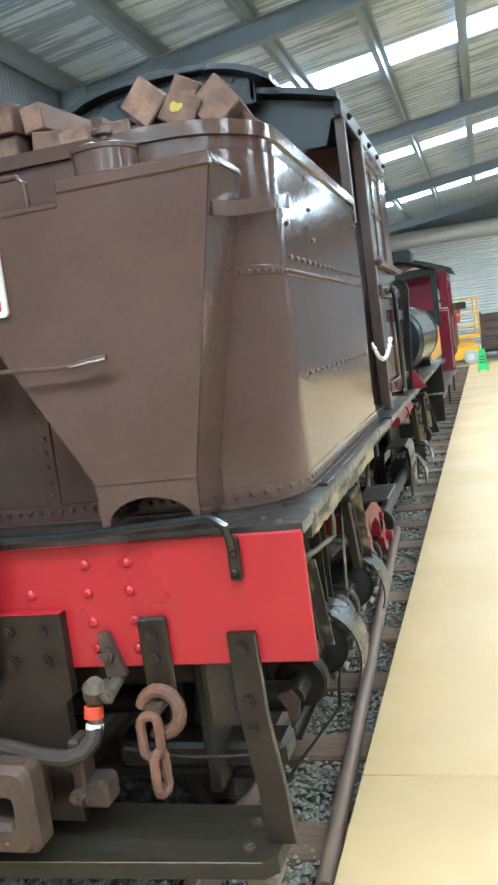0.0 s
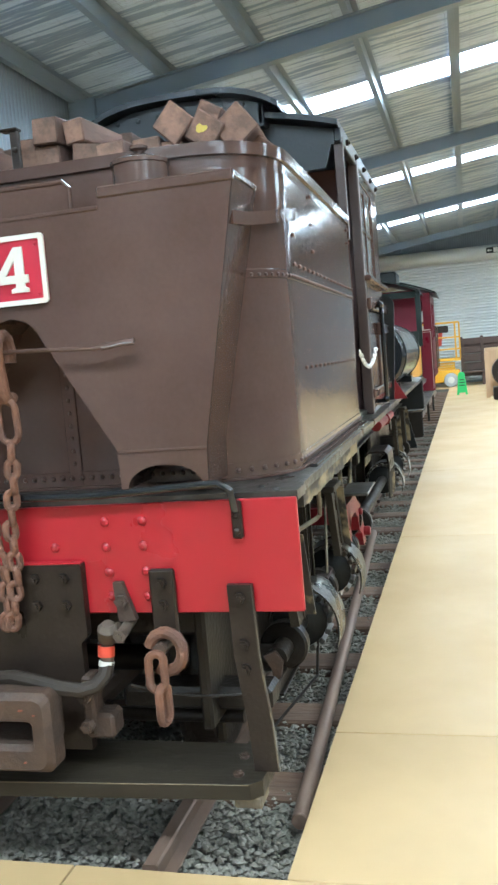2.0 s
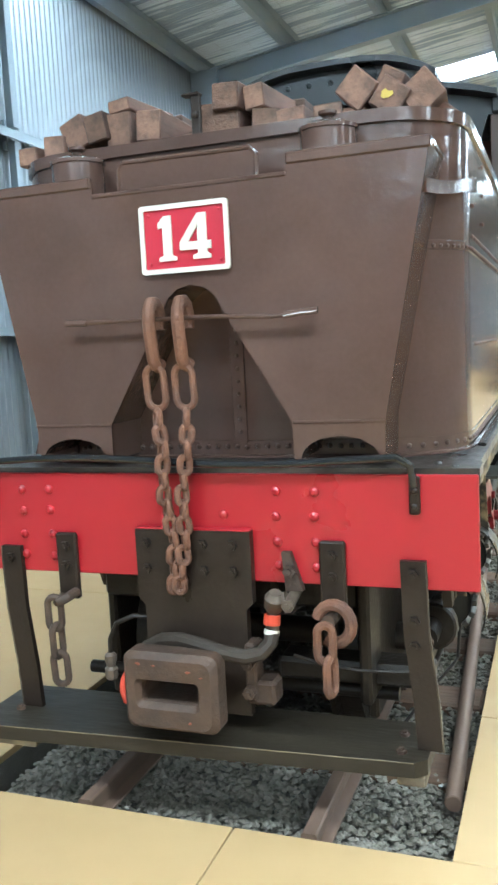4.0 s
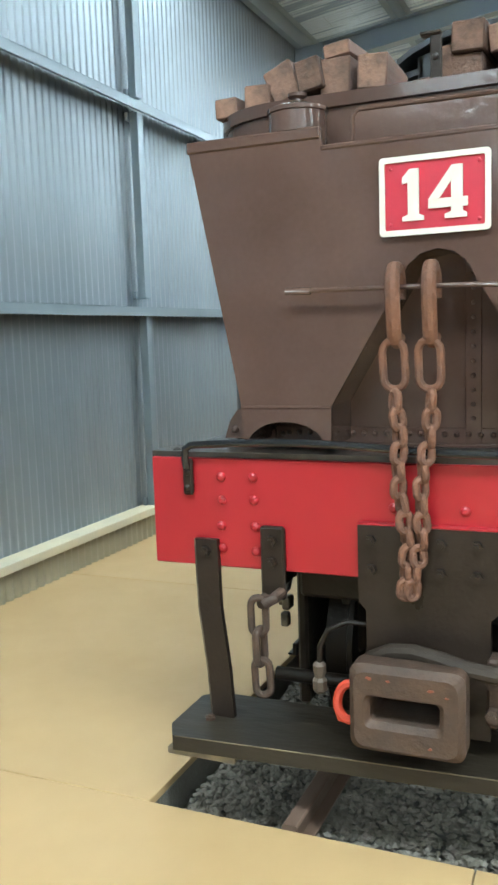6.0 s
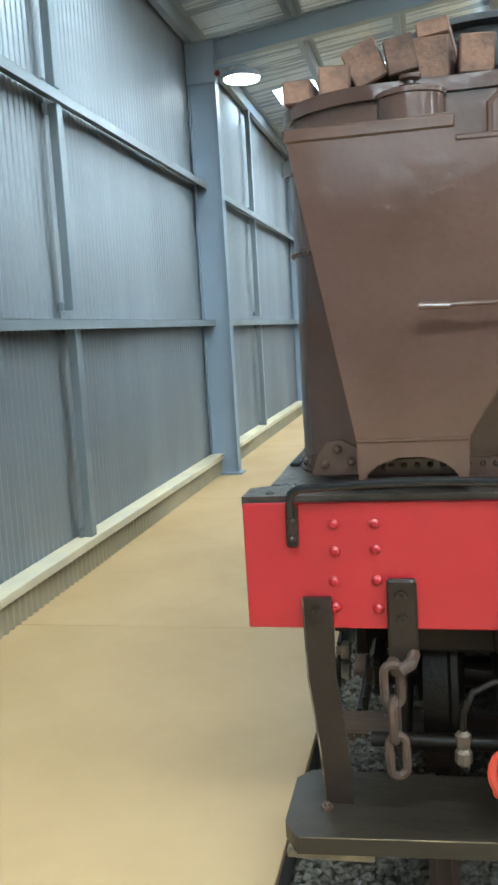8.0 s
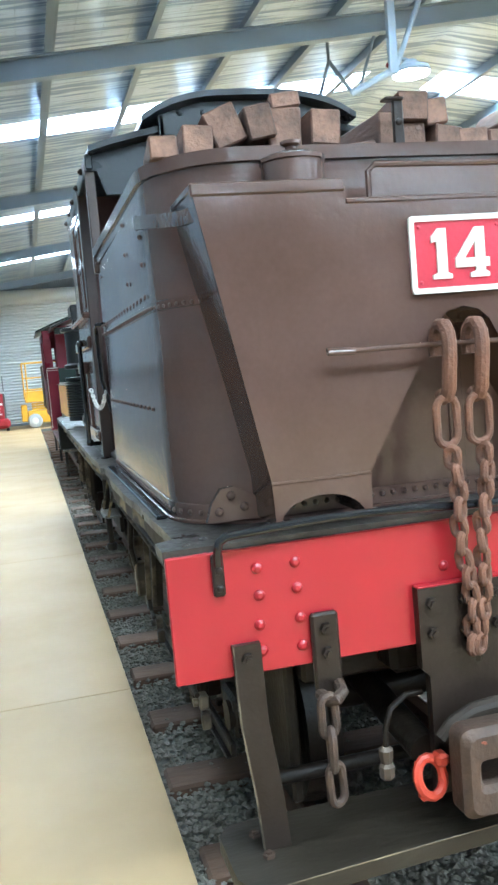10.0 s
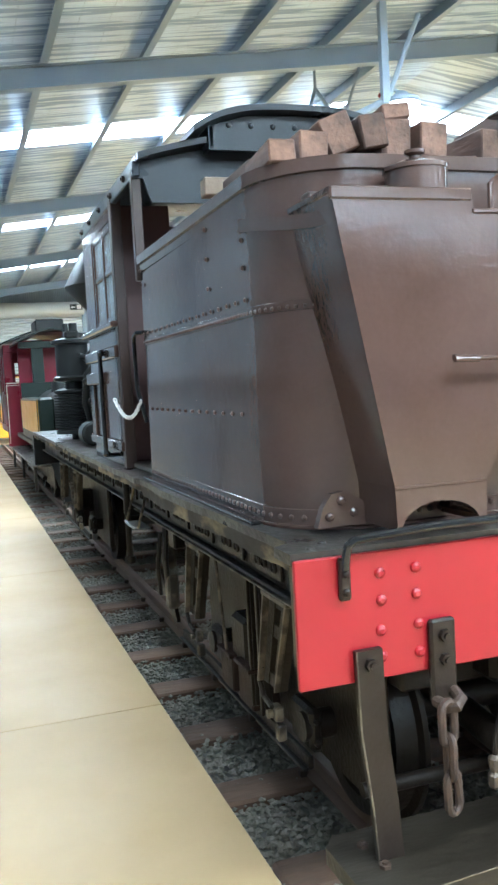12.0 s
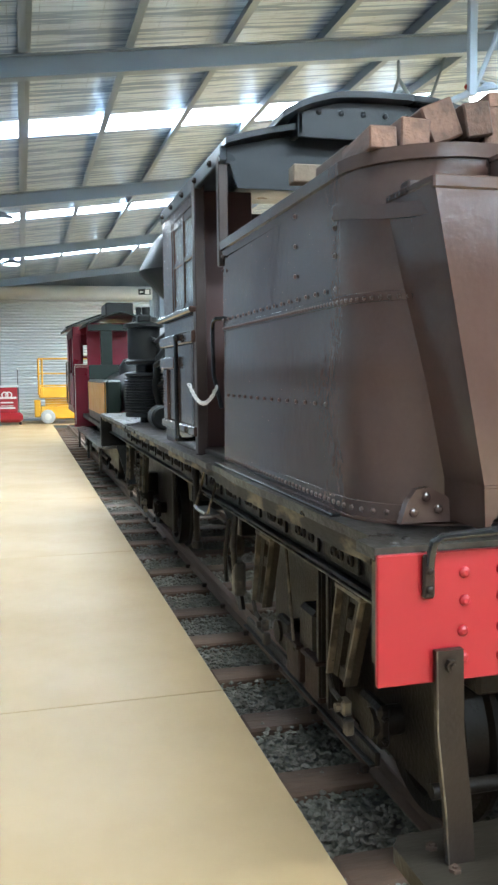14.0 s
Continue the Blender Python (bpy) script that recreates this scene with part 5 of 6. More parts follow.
b = Build().box(px - 0.07, px + 0.07, py - 0.11, py + 0.05, DECK_Z + 0.97, DECK_Z + 1.05, 0.02).rod((px - 0.05, py - 0.03, DECK_Z + 1.04), (px - 0.05, py - 0.03, DECK_Z + 1.12), 0.028, seg=14)
part("valve_chest", b, IRON_BLACK, pump)
for k, z in enumerate((0.30, 0.52, 0.74)):
    part("steam_pipe", Build().tube([(px + 0.12, py - 0.05 - 0.1 * k, DECK_Z + z), (px + 0.05, py - 0.30 - 0.1 * k, DECK_Z + z + 0.03), (px + 0.12, py - 0.45 - 0.1 * k, DECK_Z + z + 0.1), (px + 0.22, py - 0.5 - 0.1 * k, DECK_Z + z + 0.22)], 0.024, 10), IRON_BLACK, loco, "black curved steam pipe")
b = Build().rod((CX + 0.61, 8.75, DECK_Z + 0.335), (CX + 0.61, 11.2, DECK_Z + 0.335), 0.32, seg=40, b=0.03)
for yy in (8.82, 11.1):
    b.rod((CX + 0.61, yy - 0.025, DECK_Z + 0.335), (CX + 0.61, yy + 0.025, DECK_Z + 0.335), 0.328, seg=40)
res = part("air_reservoir", b, BLACK_GLOSS, loco, "glossy black air reservoir with raised bands")
b = Build()
for yy in (9.0, 10.7):
    b.box(CX + 0.35, CX + 0.85, yy - 0.04, yy + 0.04, DECK_Z, DECK_Z + 0.07)
pieces("cradle", b, IRON_BLACK, res)
b = Build().rod((CX - 0.70, 8.35, DECK_Z + 0.11), (CX - 0.70, 8.6, DECK_Z + 0.11), 0.10, seg=24, b=0.02)
part("drain_drum", b, IRON_BLACK, loco)
# black sheet ahead of the cab on one side
pts = [(0.60, DECK_Z), (0.90, DECK_Z)] + [(0.945 - 0.08 + 0.08 * math.cos(t), 1.86 + 0.08 * math.sin(t)) for t in (math.pi / 2 * k / 6 for k in range(7))] + [(0.80, 1.98), (0.60, 2.02)]
part("front_sheet", Build().prism([(CX + x, z) for x, z in pts], flat(0, 7.62, 0), 0.04), IRON_BLACK, loco, "black sheet with a rounded corner")

# ---- running gear of the brown locomotive ----
WHEEL_R = 0.345
AXLES = [4.10, 5.25, 9.30, 10.45]


def wheel_mesh():
    """A dished iron wheel with its flange on the side of +x, about its middle."""
    m = pose(0, 0, 0, 0, 90, 0)
    R = WHEEL_R
    w = Build().lathe([(0.05, -0.07), (0.10, -0.07), (0.115, -0.03), (R - 0.08, -0.01), (R - 0.06, -0.05), (R - 0.004, -0.05), (R, 0.03), (R + 0.03, 0.04), (R + 0.03, 0.06), (R - 0.06, 0.06), (R - 0.08, 0.02), (0.115, 0.03), (0.10, 0.07), (0.05, 0.07), (0.05, -0.07)], m, 40, caps=False)
    return w.mesh("wheel", GREASE)


wheel = wheel_mesh()
for yy in AXLES:
    ax = part("axle", Build().rod((CX - 0.66, yy, WHEEL_R), (CX + 0.66, yy, WHEEL_R), 0.055, seg=16), GREASE, loco, "greasy iron axle")
    share("wheel", wheel, (CX - 0.405, yy, WHEEL_R - 0.005), ax)
    share("wheel", wheel, (CX + 0.405, yy, WHEEL_R - 0.005), ax, m=pose(0, 0, 0, 0, 0, 180))


def pedestal(s, yy):
    """One slanted cast truck leg with an eye and a slot, its top pad and its pale worn rim."""
    x, yc, top = (CX - 0.735, yy - (0.20 if yy in (4.10, 9.30) else 0.285), 0.87) if s < 0 else (CX + 0.745, yy - 0.17, 0.845)
    wide, slim, lean, foot = (0.20, 0.15, 0.165, 0.50) if s < 0 else (0.165, 0.165, 0.145, 0.48)
    at = lambda f, z: (f * (wide + (slim - wide) * (top - z) / (top - foot)) + lean * (top - z) / (top - foot), z)
    m = sideways(x - 0.018, yc, 0)
    leg, edge = Build(), Build()
    # outer frame of the leg, then the webs that leave an eye above and a slot below
    leg.prism([at(0, top), at(0.34, top), at(0.34, foot), at(0, foot)], m, 0.036)
    leg.prism([at(0.66, top), at(1, top), at(1, foot), at(0.66, foot)], m, 0.036)
    for z0, z1 in ((top, top - 0.06), (top - 0.125, top - 0.175), (foot + 0.05, foot)):
        leg.prism([at(0.2, z0), at(0.8, z0), at(0.8, z1), at(0.2, z1)], sideways(x - 0.014, yc, 0), 0.028)
    for f0, f1 in ((0.2, 0.42), (0.8, 0.58)):
        leg.prism([at(f0, top - 0.05), at(f1, top - 0.05), at(f0, top - 0.085)], sideways(x - 0.013, yc, 0), 0.026)
    leg.box(x - 0.04, x + 0.04, yc - 0.04, yc + wide + 0.05, top, top + 0.03, 0.005)
    p = part("pedestal", leg, LEG, loco, "slanted cast truck leg with an eye and a slot")
    rim = [at(0.97, top), at(1.05, top), at(1.05, foot), at(0.97, foot)]
    if s > 0:
        edge.prism(rim, sideways(x - 0.03, yc, 0), 0.085)
    else:
        edge.prism(rim, sideways(x - 0.042, yc, 0), 0.05)
        edge.prism([at(0, top), at(0.07, top), at(0.07, foot), at(0, foot)], sideways(x - 0.032, yc, 0), 0.02)
        edge.box(x - 0.046, x + 0.02, yc - 0.02, yc + wide + 0.02, top - 0.022, top - 0.001, 0.004)
        shoe = Build().tube([(x - 0.025, yc + 0.30, foot + 0.06), (x - 0.025, yc + 0.345, foot - 0.01), (x - 0.025, yc + 0.30, foot - 0.06), (x - 0.025, yc + 0.22, foot - 0.07)], 0.010, 8)
        part("shoe_strap", shoe, LEG, p, "bent worn strap under the leg")
        w = Build().box(x - 0.02, x + 0.015, yc + 0.20, yc + 0.26, 0.375, 0.43, 0.006).box(x - 0.02, x + 0.015, yc + 0.18, yc + 0.215, 0.31, 0.37, 0.006)
        w.rod((x - 0.04, yc + 0.235, 0.40), (x - 0.02, yc + 0.235, 0.40), 0.016, seg=10)
        part("wear_plate", w, WORN, p, "worn pale wear plate")
        box = Build().box(x + 0.09, x + 0.14, yc + 0.14, yc + 0.34, 0.26, 0.42, 0.02)
        box.nut((x + 0.11, yc + 0.14, 0.38), (0, -1, 0), 0.012, 0.02).nut((x + 0.11, yc + 0.14, 0.30), (0, -1, 0), 0.012, 0.02)
        part("axle_box", box, GREASE, p, "oily cast axle box")
    part("worn_edge", edge, SILL if s > 0 else WORN, p, "edge worn down to pale metal")


for s in (-1, 1):
    for yy in AXLES:
        pedestal(s, yy)
    for y0, y1 in ((4.10, 5.25), (9.30, 10.45)):
        x = CX + s * 0.69
        ym = y0 + (0.34 if s < 0 else 0.575)
        for dy in (-0.055, 0.055):
            b = Build().box(x - 0.018, x + 0.018, ym + dy - 0.03, ym + dy + 0.03, 0.30, 0.865, 0.004)
            b.box(x + s * 0.018, x + s * 0.03, ym + dy - 0.03, ym + dy - 0.018, 0.30, 0.865, 0.003)
            part("bolster_post", b, GREASE, loco, "upright channel bolster guide")
        # solid black plate, also added as dark backing for the shade between legs
        part("truck_frame", Build().box(CX + s * 0.54, CX + s * 0.50, y0 - 0.40, y1 + 0.42, 0.17, 0.90, 0.01), GREASE, loco, "greasy black truck side plate, also a dark backing for the gaps")
        # low tie bar beside the rail and two spring boxes on it
        tie = Build().box(CX + s * 0.655, CX + s * 0.675, y0 - 0.10, y1 + 0.52, 0.225, 0.275, 0.004).box(CX + s * 0.675, CX + s * 0.695, y0 - 0.10, y1 + 0.52, 0.225, 0.234, 0.003)
        part("tie_bar", tie, GREASE, loco, "greasy channel bar beside the rail")
        for ya, h in ((ym + 0.03, 0.435), (ym + 0.28, 0.425)):
            c = Build().box(CX + s * 0.60, CX + s * 0.72, ya, ya + 0.17, 0.276, h, 0.006).box(CX + s * 0.59, CX + s * 0.735, ya - 0.012, ya + 0.182, h, h + 0.018, 0.004)
            part("spring_box", c, SPRING_BOX, loco, "dark red-brown iron spring box")
        part("tie_rod", Build().rod((x + s * 0.03, ym + 0.45, 0.83), (x + s * 0.03, ym + 0.34, 0.40), 0.007, seg=8), WORN, loco, "thin pale rod")
        # brake blocks and hangers
        for yy, d in ((y0, 1), (y1, -1)):
            c = Build().box(CX + s * 0.36, CX + s * 0.45, yy + d * 0.36, yy + d * 0.42, 0.22, 0.46, 0.012)
            c.rod((CX + s * 0.40, yy + d * 0.40, 0.44), (CX + s * 0.42, yy + d * 0.42, 0.84), 0.014)
            part("brake_block", c, RUST_DARK, loco)

# middle of the frame
b = Build().box(CX - 0.24, CX + 0.24, Y0 + 0.12, 11.8, 0.62, 1.09, 0.02)
b.box(CX - 0.50, CX + 0.50, 3.62, 3.76, 0.60, 0.98, 0.012).box(CX - 0.70, CX + 0.70, 4.58, 4.78, 0.40, 0.62, 0.02).box(CX - 0.70, CX + 0.70, 9.78, 9.98, 0.40, 0.62, 0.02)
b.box(CX - 0.50, CX + 0.50, 6.6, 6.75, 0.55, 0.98, 0.012).box(CX - 0.50, CX + 0.50, 8.2, 8.35, 0.55, 0.98, 0.012)
pieces("centre_frame", b, GREASE, loco, "black centre sill and cross members")
b = Build().rod((CX - 0.18, Y0 + 0.05, 0.40), (CX - 0.18, 4.0, 0.46), 0.05).box(CX - 0.42, CX - 0.32, Y0 + 0.42, Y0 + 0.55, 0.34, 0.74, 0.02).box(CX + 0.2, CX + 0.75, Y0 + 0.20, Y0 + 0.34, 0.34, 0.42, 0.015)
b.rod((CX - 0.62, Y0 + 0.3, 0.28), (CX + 0.62, Y0 + 0.3, 0.28), 0.025).box(CX + 0.34, CX + 0.40, Y0 + 0.30, Y0 + 0.45, 0.42, 0.76, 0.015).box(CX + 0.52, CX + 0.56, Y0 + 0.12, Y0 + 0.3, 0.30, 0.76, 0.01)
pieces("brake_rigging", b, GREASE, loco, "rusty brake levers behind the beam")
b = Build().rod((CX, 6.9, 0.62), (CX, 8.1, 0.62), 0.30, seg=28, b=0.04)
part("under_tank", b, GREASE, loco)

# drive shaft along one side, with guards
SX, SZ = -0.41, 0.36
b = Build().rod((SX, 4.05, SZ), (SX, 11.2, SZ), 0.042, seg=16)
for yy in (4.22, 4.92, 5.05, 5.80, 5.95, 6.7, 8.8, 9.9, 10.9):
    b.rod((SX, yy - 0.035, SZ), (SX, yy + 0.035, SZ), 0.10, seg=20, b=0.01)
shaft = part("drive_shaft", b, GREASE, loco, "greasy drive shaft with flanged couplings")
part("end_dog", Build().prism([(-0.05, 0.015), (0.0, 0.035), (0.028, -0.01), (0.015, -0.07), (-0.012, -0.10), (-0.02, -0.035)], flat(SX, 4.06, SZ), 0.03), RUST_DARK, shaft, "rusty dog on the shaft end")
for yy in (4.55, 5.38, 8.55, 9.45):
    pts = [(SX + 0.03 + 0.155 * math.cos(t), yy, SZ - 0.02 + 0.185 * math.sin(t)) for t in (radians(-25 + 190 * k / 16) for k in range(17))]
    g = Build()
    n = len(pts)
    rows = []
    for p in pts:
        d = Vector((p[0] - SX - 0.03, 0, p[2] - SZ - 0.02)).normalized()
        rows.append([Vector(p) + Vector((0, -0.10, 0)), Vector(p) + Vector((0, 0.10, 0)), Vector(p) + d * 0.008 + Vector((0, 0.10, 0)), Vector(p) + d * 0.008 + Vector((0, -0.10, 0))])
    g.add([p for r in rows for p in r], [(i * 4 + k, (i + 1) * 4 + k, (i + 1) * 4 + (k + 1) % 4, i * 4 + (k + 1) % 4) for i in range(n - 1) for k in range(4)] + [(0, 1, 2, 3), (4 * n - 1, 4 * n - 2, 4 * n - 3, 4 * n - 4)])
    part("shaft_guard", g, GUARD_STEEL, loco, "bare steel guard bent over the shaft")
    part("gear_case", Build().lathe([(0.03, -0.05), (0.10, -0.05), (0.125, -0.02), (0.125, 0.03), (0.07, 0.06)], pose(SX, yy + 0.02, SZ, 90, 0, 0), 20), IRON_BLACK, shaft)
    teeth = Build()
    for k in range(16):
        a = 2 * math.pi * k / 16
        teeth.box(-0.012, 0.012, -0.05, 0.05, 0.125, 0.148, 0.003, pose(SX, yy + 0.02, SZ, 0, math.degrees(a), 0))
    tagged(part("gear_teeth", teeth, STEEL, shaft), kind="stuff")

# steps, red castings and pipes under the cab
b = Build().box(-0.34, -0.18, 5.50, 5.90, 0.745, 0.76, 0.004)
st = part("step", b, STEEL, loco, "worn bare steel step plate")
pieces("hanger", Build().rod((-0.33, 5.52, 0.76), (-0.31, 5.40, 1.0), 0.012).rod((-0.33, 5.88, 0.76), (-0.31, 5.88, 1.0), 0.012), SILL, st)
# hooded step with pale rods below it
hood = [(-0.38, 0.70), (-0.37, 0.775), (-0.34, 0.80), (-0.23, 0.80), (-0.205, 0.775), (-0.20, 0.66)]
st = part("step", Build().prism(hood + [(x * 1.0 + 0.002, z - 0.014) for x, z in hood[::-1]], flat(0, 7.45, 0), 0.40), BLACK, loco, "black hooded step")
for yy in (7.07, 7.17, 7.30, 7.43):
    part("stirrup", Build().rod((-0.205, yy, 0.72), (-0.21, yy, 0.45), 0.010, seg=8), SILL, st, "pale worn rod")
part("hanger", Build().tube([(-0.23, 4.24, 1.06), (-0.23, 4.27, 0.93), (-0.235, 4.28, 0.885), (-0.25, 4.26, 0.872), (-0.28, 4.1, 0.87), (-0.36, 3.9, 0.87)], 0.010, 8), SILL_DARK, loco, "bent worn rod")
b = Build().rod((-0.22, 6.55, 1.03), (-0.215, 7.5, 1.03), 0.036, seg=16).rod((-0.217, 7.05, 1.03), (-0.217, 7.13, 1.03), 0.046, seg=16)
part("red_bracket", Build().prism([(0, 0), (0.16, 0), (0.02, 0.24), (0, 0.24)], flat(-0.235, 7.62, 1.137), 0.02), RED_DULL, loco, "red triangular bracket plate")
part("red_pipe", b, RED_DULL, loco, "red painted steam pipe")
b = Build().prism([(-0.27, 0.70), (0.10, 0.70), (0.20, 0.64), (0.30, 0.60), (0.42, 0.44), (0.46, 0.33), (0.36, 0.33), (0.30, 0.42), (0.20, 0.46), (0.16, 0.55), (0.06, 0.60), (-0.08, 0.60), (-0.18, 0.55), (-0.27, 0.58)][::-1], sideways(-0.36, 5.75, 0), 0.06)
b.rod((-0.37, 6.16, 0.41), (-0.26, 6.16, 0.41), 0.030, seg=14, b=0.006).rod((-0.36, 5.98, 0.57), (-0.28, 5.98, 0.57), 0.022, seg=14, b=0.004)
part("crank_ring", Build().lathe([(0.085, -0.03), (0.115, -0.03), (0.115, 0.03), (0.085, 0.03), (0.085, -0.03)], pose(-0.40, 6.0, 0.52, 80, 0, 0), 20, caps=False), GREASE, loco)
b.prism([(-0.66, 0.50), (-0.66, 0.66), (-0.30, 0.69), (-0.30, 0.44), (-0.36, 0.44), (-0.40, 0.58), (-0.56, 0.58), (-0.60, 0.50)], flat(0, 5.60, 0), 0.05)
part("red_casting", b, RED_DULL, loco, "dull red crank casting")
part("lagging_rod", Build().tube([(-0.52, Y0 + 0.5, 0.02), (-0.45, Y0 + 0.9, 0.03), (-0.35, Y0 + 1.15, 0.1), (-0.34, Y0 + 1.2, 0.3)], 0.007, 6), GREASE, loco)
# cab step on the other side: two rods and a narrow tread, with a long drop pipe before it
st = part("step", Build().box(-1.965, -1.885, 5.80, 6.10, 0.838, 0.848, 0.003).tube([(-1.965, 5.80, 0.85), (-1.975, 5.95, 0.85), (-1.965, 6.10, 0.85)], 0.009, 8), STEEL, loco, "bare steel cab step")
for ya, yb in ((5.74, 5.80), (6.06, 6.12)):
    part("stirrup", Build().tube([(-1.905, ya, 1.085), (-1.925, (ya + yb) / 2, 0.97), (-1.955, yb, 0.85)], 0.010, 8, flat=0.6), SILL, st, "pale worn stirrup strap")
part("drop_pipe", Build().tube([(-1.915, 6.29, 1.06), (-1.915, 6.31, 0.70), (-1.91, 6.32, 0.60)], 0.019, 10).lathe([(0.0001, -0.035), (0.03, -0.02), (0.034, 0.0), (0.03, 0.02), (0.0001, 0.035)], pose(-1.91, 6.32, 0.58), 12, caps=False), GREASE, loco, "black drop pipe with a knob end")
hose = Build().tube([(-1.86, 5.55, 0.92), (-1.88, 5.52, 0.72), (-1.84, 5.66, 0.55), (-1.80, 5.85, 0.48), (-1.80, 6.0, 0.56)], 0.016, 8).tube([(-1.84, 5.78, 0.82), (-1.86, 5.80, 0.62), (-1.82, 5.95, 0.44)], 0.012, 8)
part("brake_pipe", hose, GREASE, loco, "bent greasy brake pipes")
c = Build().lathe([(0.0001, -0.03), (0.05, -0.03), (0.06, -0.01), (0.06, 0.02), (0.03, 0.03), (0.0001, 0.035)], pose(-1.84, 5.62, 0.70, 0, -90, 0), 14, caps=False).box(-1.86, -1.80, 5.58, 5.66, 0.44, 0.62, 0.01)
part("brake_valve", c, WORN, loco, "worn brake valve")
part("brake_lever", Build().prism([(0, 0), (0.06, -0.02), (0.30, 0.12), (0.34, 0.22), (0.26, 0.20), (0.05, 0.08)], sideways(-1.80, 5.68, 0.34), 0.02), GREASE, loco)

# ---- firewood on the tank ----


def block(x, y, z, w, h, l, rx=0, ry=0, rz=0, label="sawn reddish hardwood block heaped on the tank"):
    """One offcut: long faces and paler sawn ends."""
    b = Build().box(-w / 2, w / 2, -l / 2, l / 2, -h / 2, h / 2, 0.005)
    b.v = [(px + 0.005 * noise.noise((px * 9 + x * 7, py * 5, pz * 9)), py, pz + 0.005 * noise.noise((px * 9, py * 5 + y, pz * 9 + 4))) for px, py, pz in b.v]
    ob = new("wood_block", b.mesh("wood_block", WOOD))
    ob.matrix_world = pose(x, y, z, rx, ry, rz)
    me = ob.data
    me.materials.append(WOOD_END)
    for p in me.polygons:
        if abs(p.normal.y) > 0.9:
            p.material_index = 1
    return tagged(ob, label, "firewood", "firewood blocks on the tank")


BED_Z = 2.16
spare = random.Random(5)
# lower layer, mostly hidden behind the rim
for k in range(13):
    x = -1.79 + 0.123 * k
    for y in (3.95, 4.36, 4.75, 5.1):
        block(x + spare.uniform(-0.01, 0.01), y + spare.uniform(-0.04, 0.04), BED_Z + 0.052, 0.108, 0.10, 0.36, 0, spare.uniform(-3, 3), spare.uniform(-3, 3))
# heap over the rear rim: place, section and tilt of each block's end
for x, z, w, h, ry in (
    (-1.828, 2.298, 0.087, 0.07, 0), (-1.724, 2.318, 0.093, 0.095, 3), (-1.628, 2.362, 0.105, 0.12, -22), (-1.528, 2.367, 0.092, 0.105, -10),
    (-1.433, 2.336, 0.105, 0.155, 2), (-1.421, 2.437, 0.089, 0.05, -6), (-1.318, 2.348, 0.10, 0.11, 3), (-1.207, 2.290, 0.12, 0.03, -8),
    (-1.098, 2.335, 0.086, 0.12, 2), (-1.002, 2.313, 0.10, 0.095, 0), (-0.888, 2.308, 0.105, 0.09, 6), (-0.776, 2.302, 0.105, 0.085, -3),
    (-0.995, 2.408, 0.105, 0.093, 3), (-0.90, 2.40, 0.08, 0.085, -6)):
    l = spare.uniform(0.27, 0.34)
    block(x, 3.74 + l / 2 + spare.uniform(-0.02, 0.03), z, w, h, l, 0, ry, spare.uniform(-7, 7))
for x, z, w, h, ry, dy in (
    (-0.670, 2.305, 0.101, 0.085, -3, 0.0), (-0.552, 2.383, 0.113, 0.113, 43, 0.0), (-0.575, 2.288, 0.10, 0.08, 4, 0.02), (-0.457, 2.421, 0.092, 0.092, 30, 0.12),
    (-0.354, 2.344, 0.115, 0.125, 52, 0.02), (-0.272, 2.275, 0.09, 0.09, 40, 0.12), (-0.455, 2.270, 0.09, 0.07, 0, 0.05), (-0.36, 2.262, 0.09, 0.06, 0, 0.06)):
    l = spare.uniform(0.28, 0.36)
    block(x, 3.78 + dy + l / 2, z, w, h, l, 0, ry, spare.uniform(-6, 6))
# rows behind it
for row_y, low, high in ((4.22, 2.31, 2.42), (4.58, 2.31, 2.44), (4.95, 2.29, 2.36)):
    for k in range(12):
        x = -1.80 + 0.13 * k + spare.uniform(-0.015, 0.015)
        w = spare.uniform(0.085, 0.115)
        if row_y > 4.5 and k < 2:
            continue
        block(x, row_y + spare.uniform(-0.04, 0.04), 2.312 + spare.uniform(-0.006, 0.004), w, spare.uniform(0.085, 0.10), 0.32, 0, spare.uniform(-5, 5), spare.uniform(-6, 6))
        if 2 < k < 10 and spare.random() < 0.6 and row_y < 4.9:
            block(x + 0.03, row_y + spare.uniform(-0.03, 0.05), 2.412, w, 0.095, 0.30, 0, spare.uniform(-14, 14), spare.uniform(-12, 12))
block(-1.42, 5.02, 2.405, 0.11, 0.095, 0.34, 0, 0, 4)
ob = block(-1.50, 5.06, 2.494, 0.09, 0.080, 0.40, 0, 0, 87, "pale weathered plank end sticking out of the heap")
ob.data.materials[0] = ob.data.materials[1] = PALE_WOOD
ob = block(-0.447, 3.93, 2.340, 0.109, 0.109, 0.30, 0, 36, 2, "sawn hardwood block with yellow paint daubed on its end")
mark = Build()
rng = random.Random(2)
daubs = [(0.024 * (0.55 + 0.45 * rng.random()), 2 * math.pi * k / 15) for k in range(15)]
mark.prism([(-0.452 + r * math.cos(t), 2.348 + 0.8 * r * math.sin(t)) for r, t in daubs], flat(0, 3.781, 0), 0.004)
PAINT = surface("yellow_marking_paint", (0.48, 0.34, 0.05), (0.34, 0.23, 0.05), rough=0.6, big=20, fine=80)
daub = part("paint_mark", mark, PAINT, None, "yellow paint daub")
daub.parent, daub.matrix_parent_inverse = ob, ob.matrix_world.inverted()

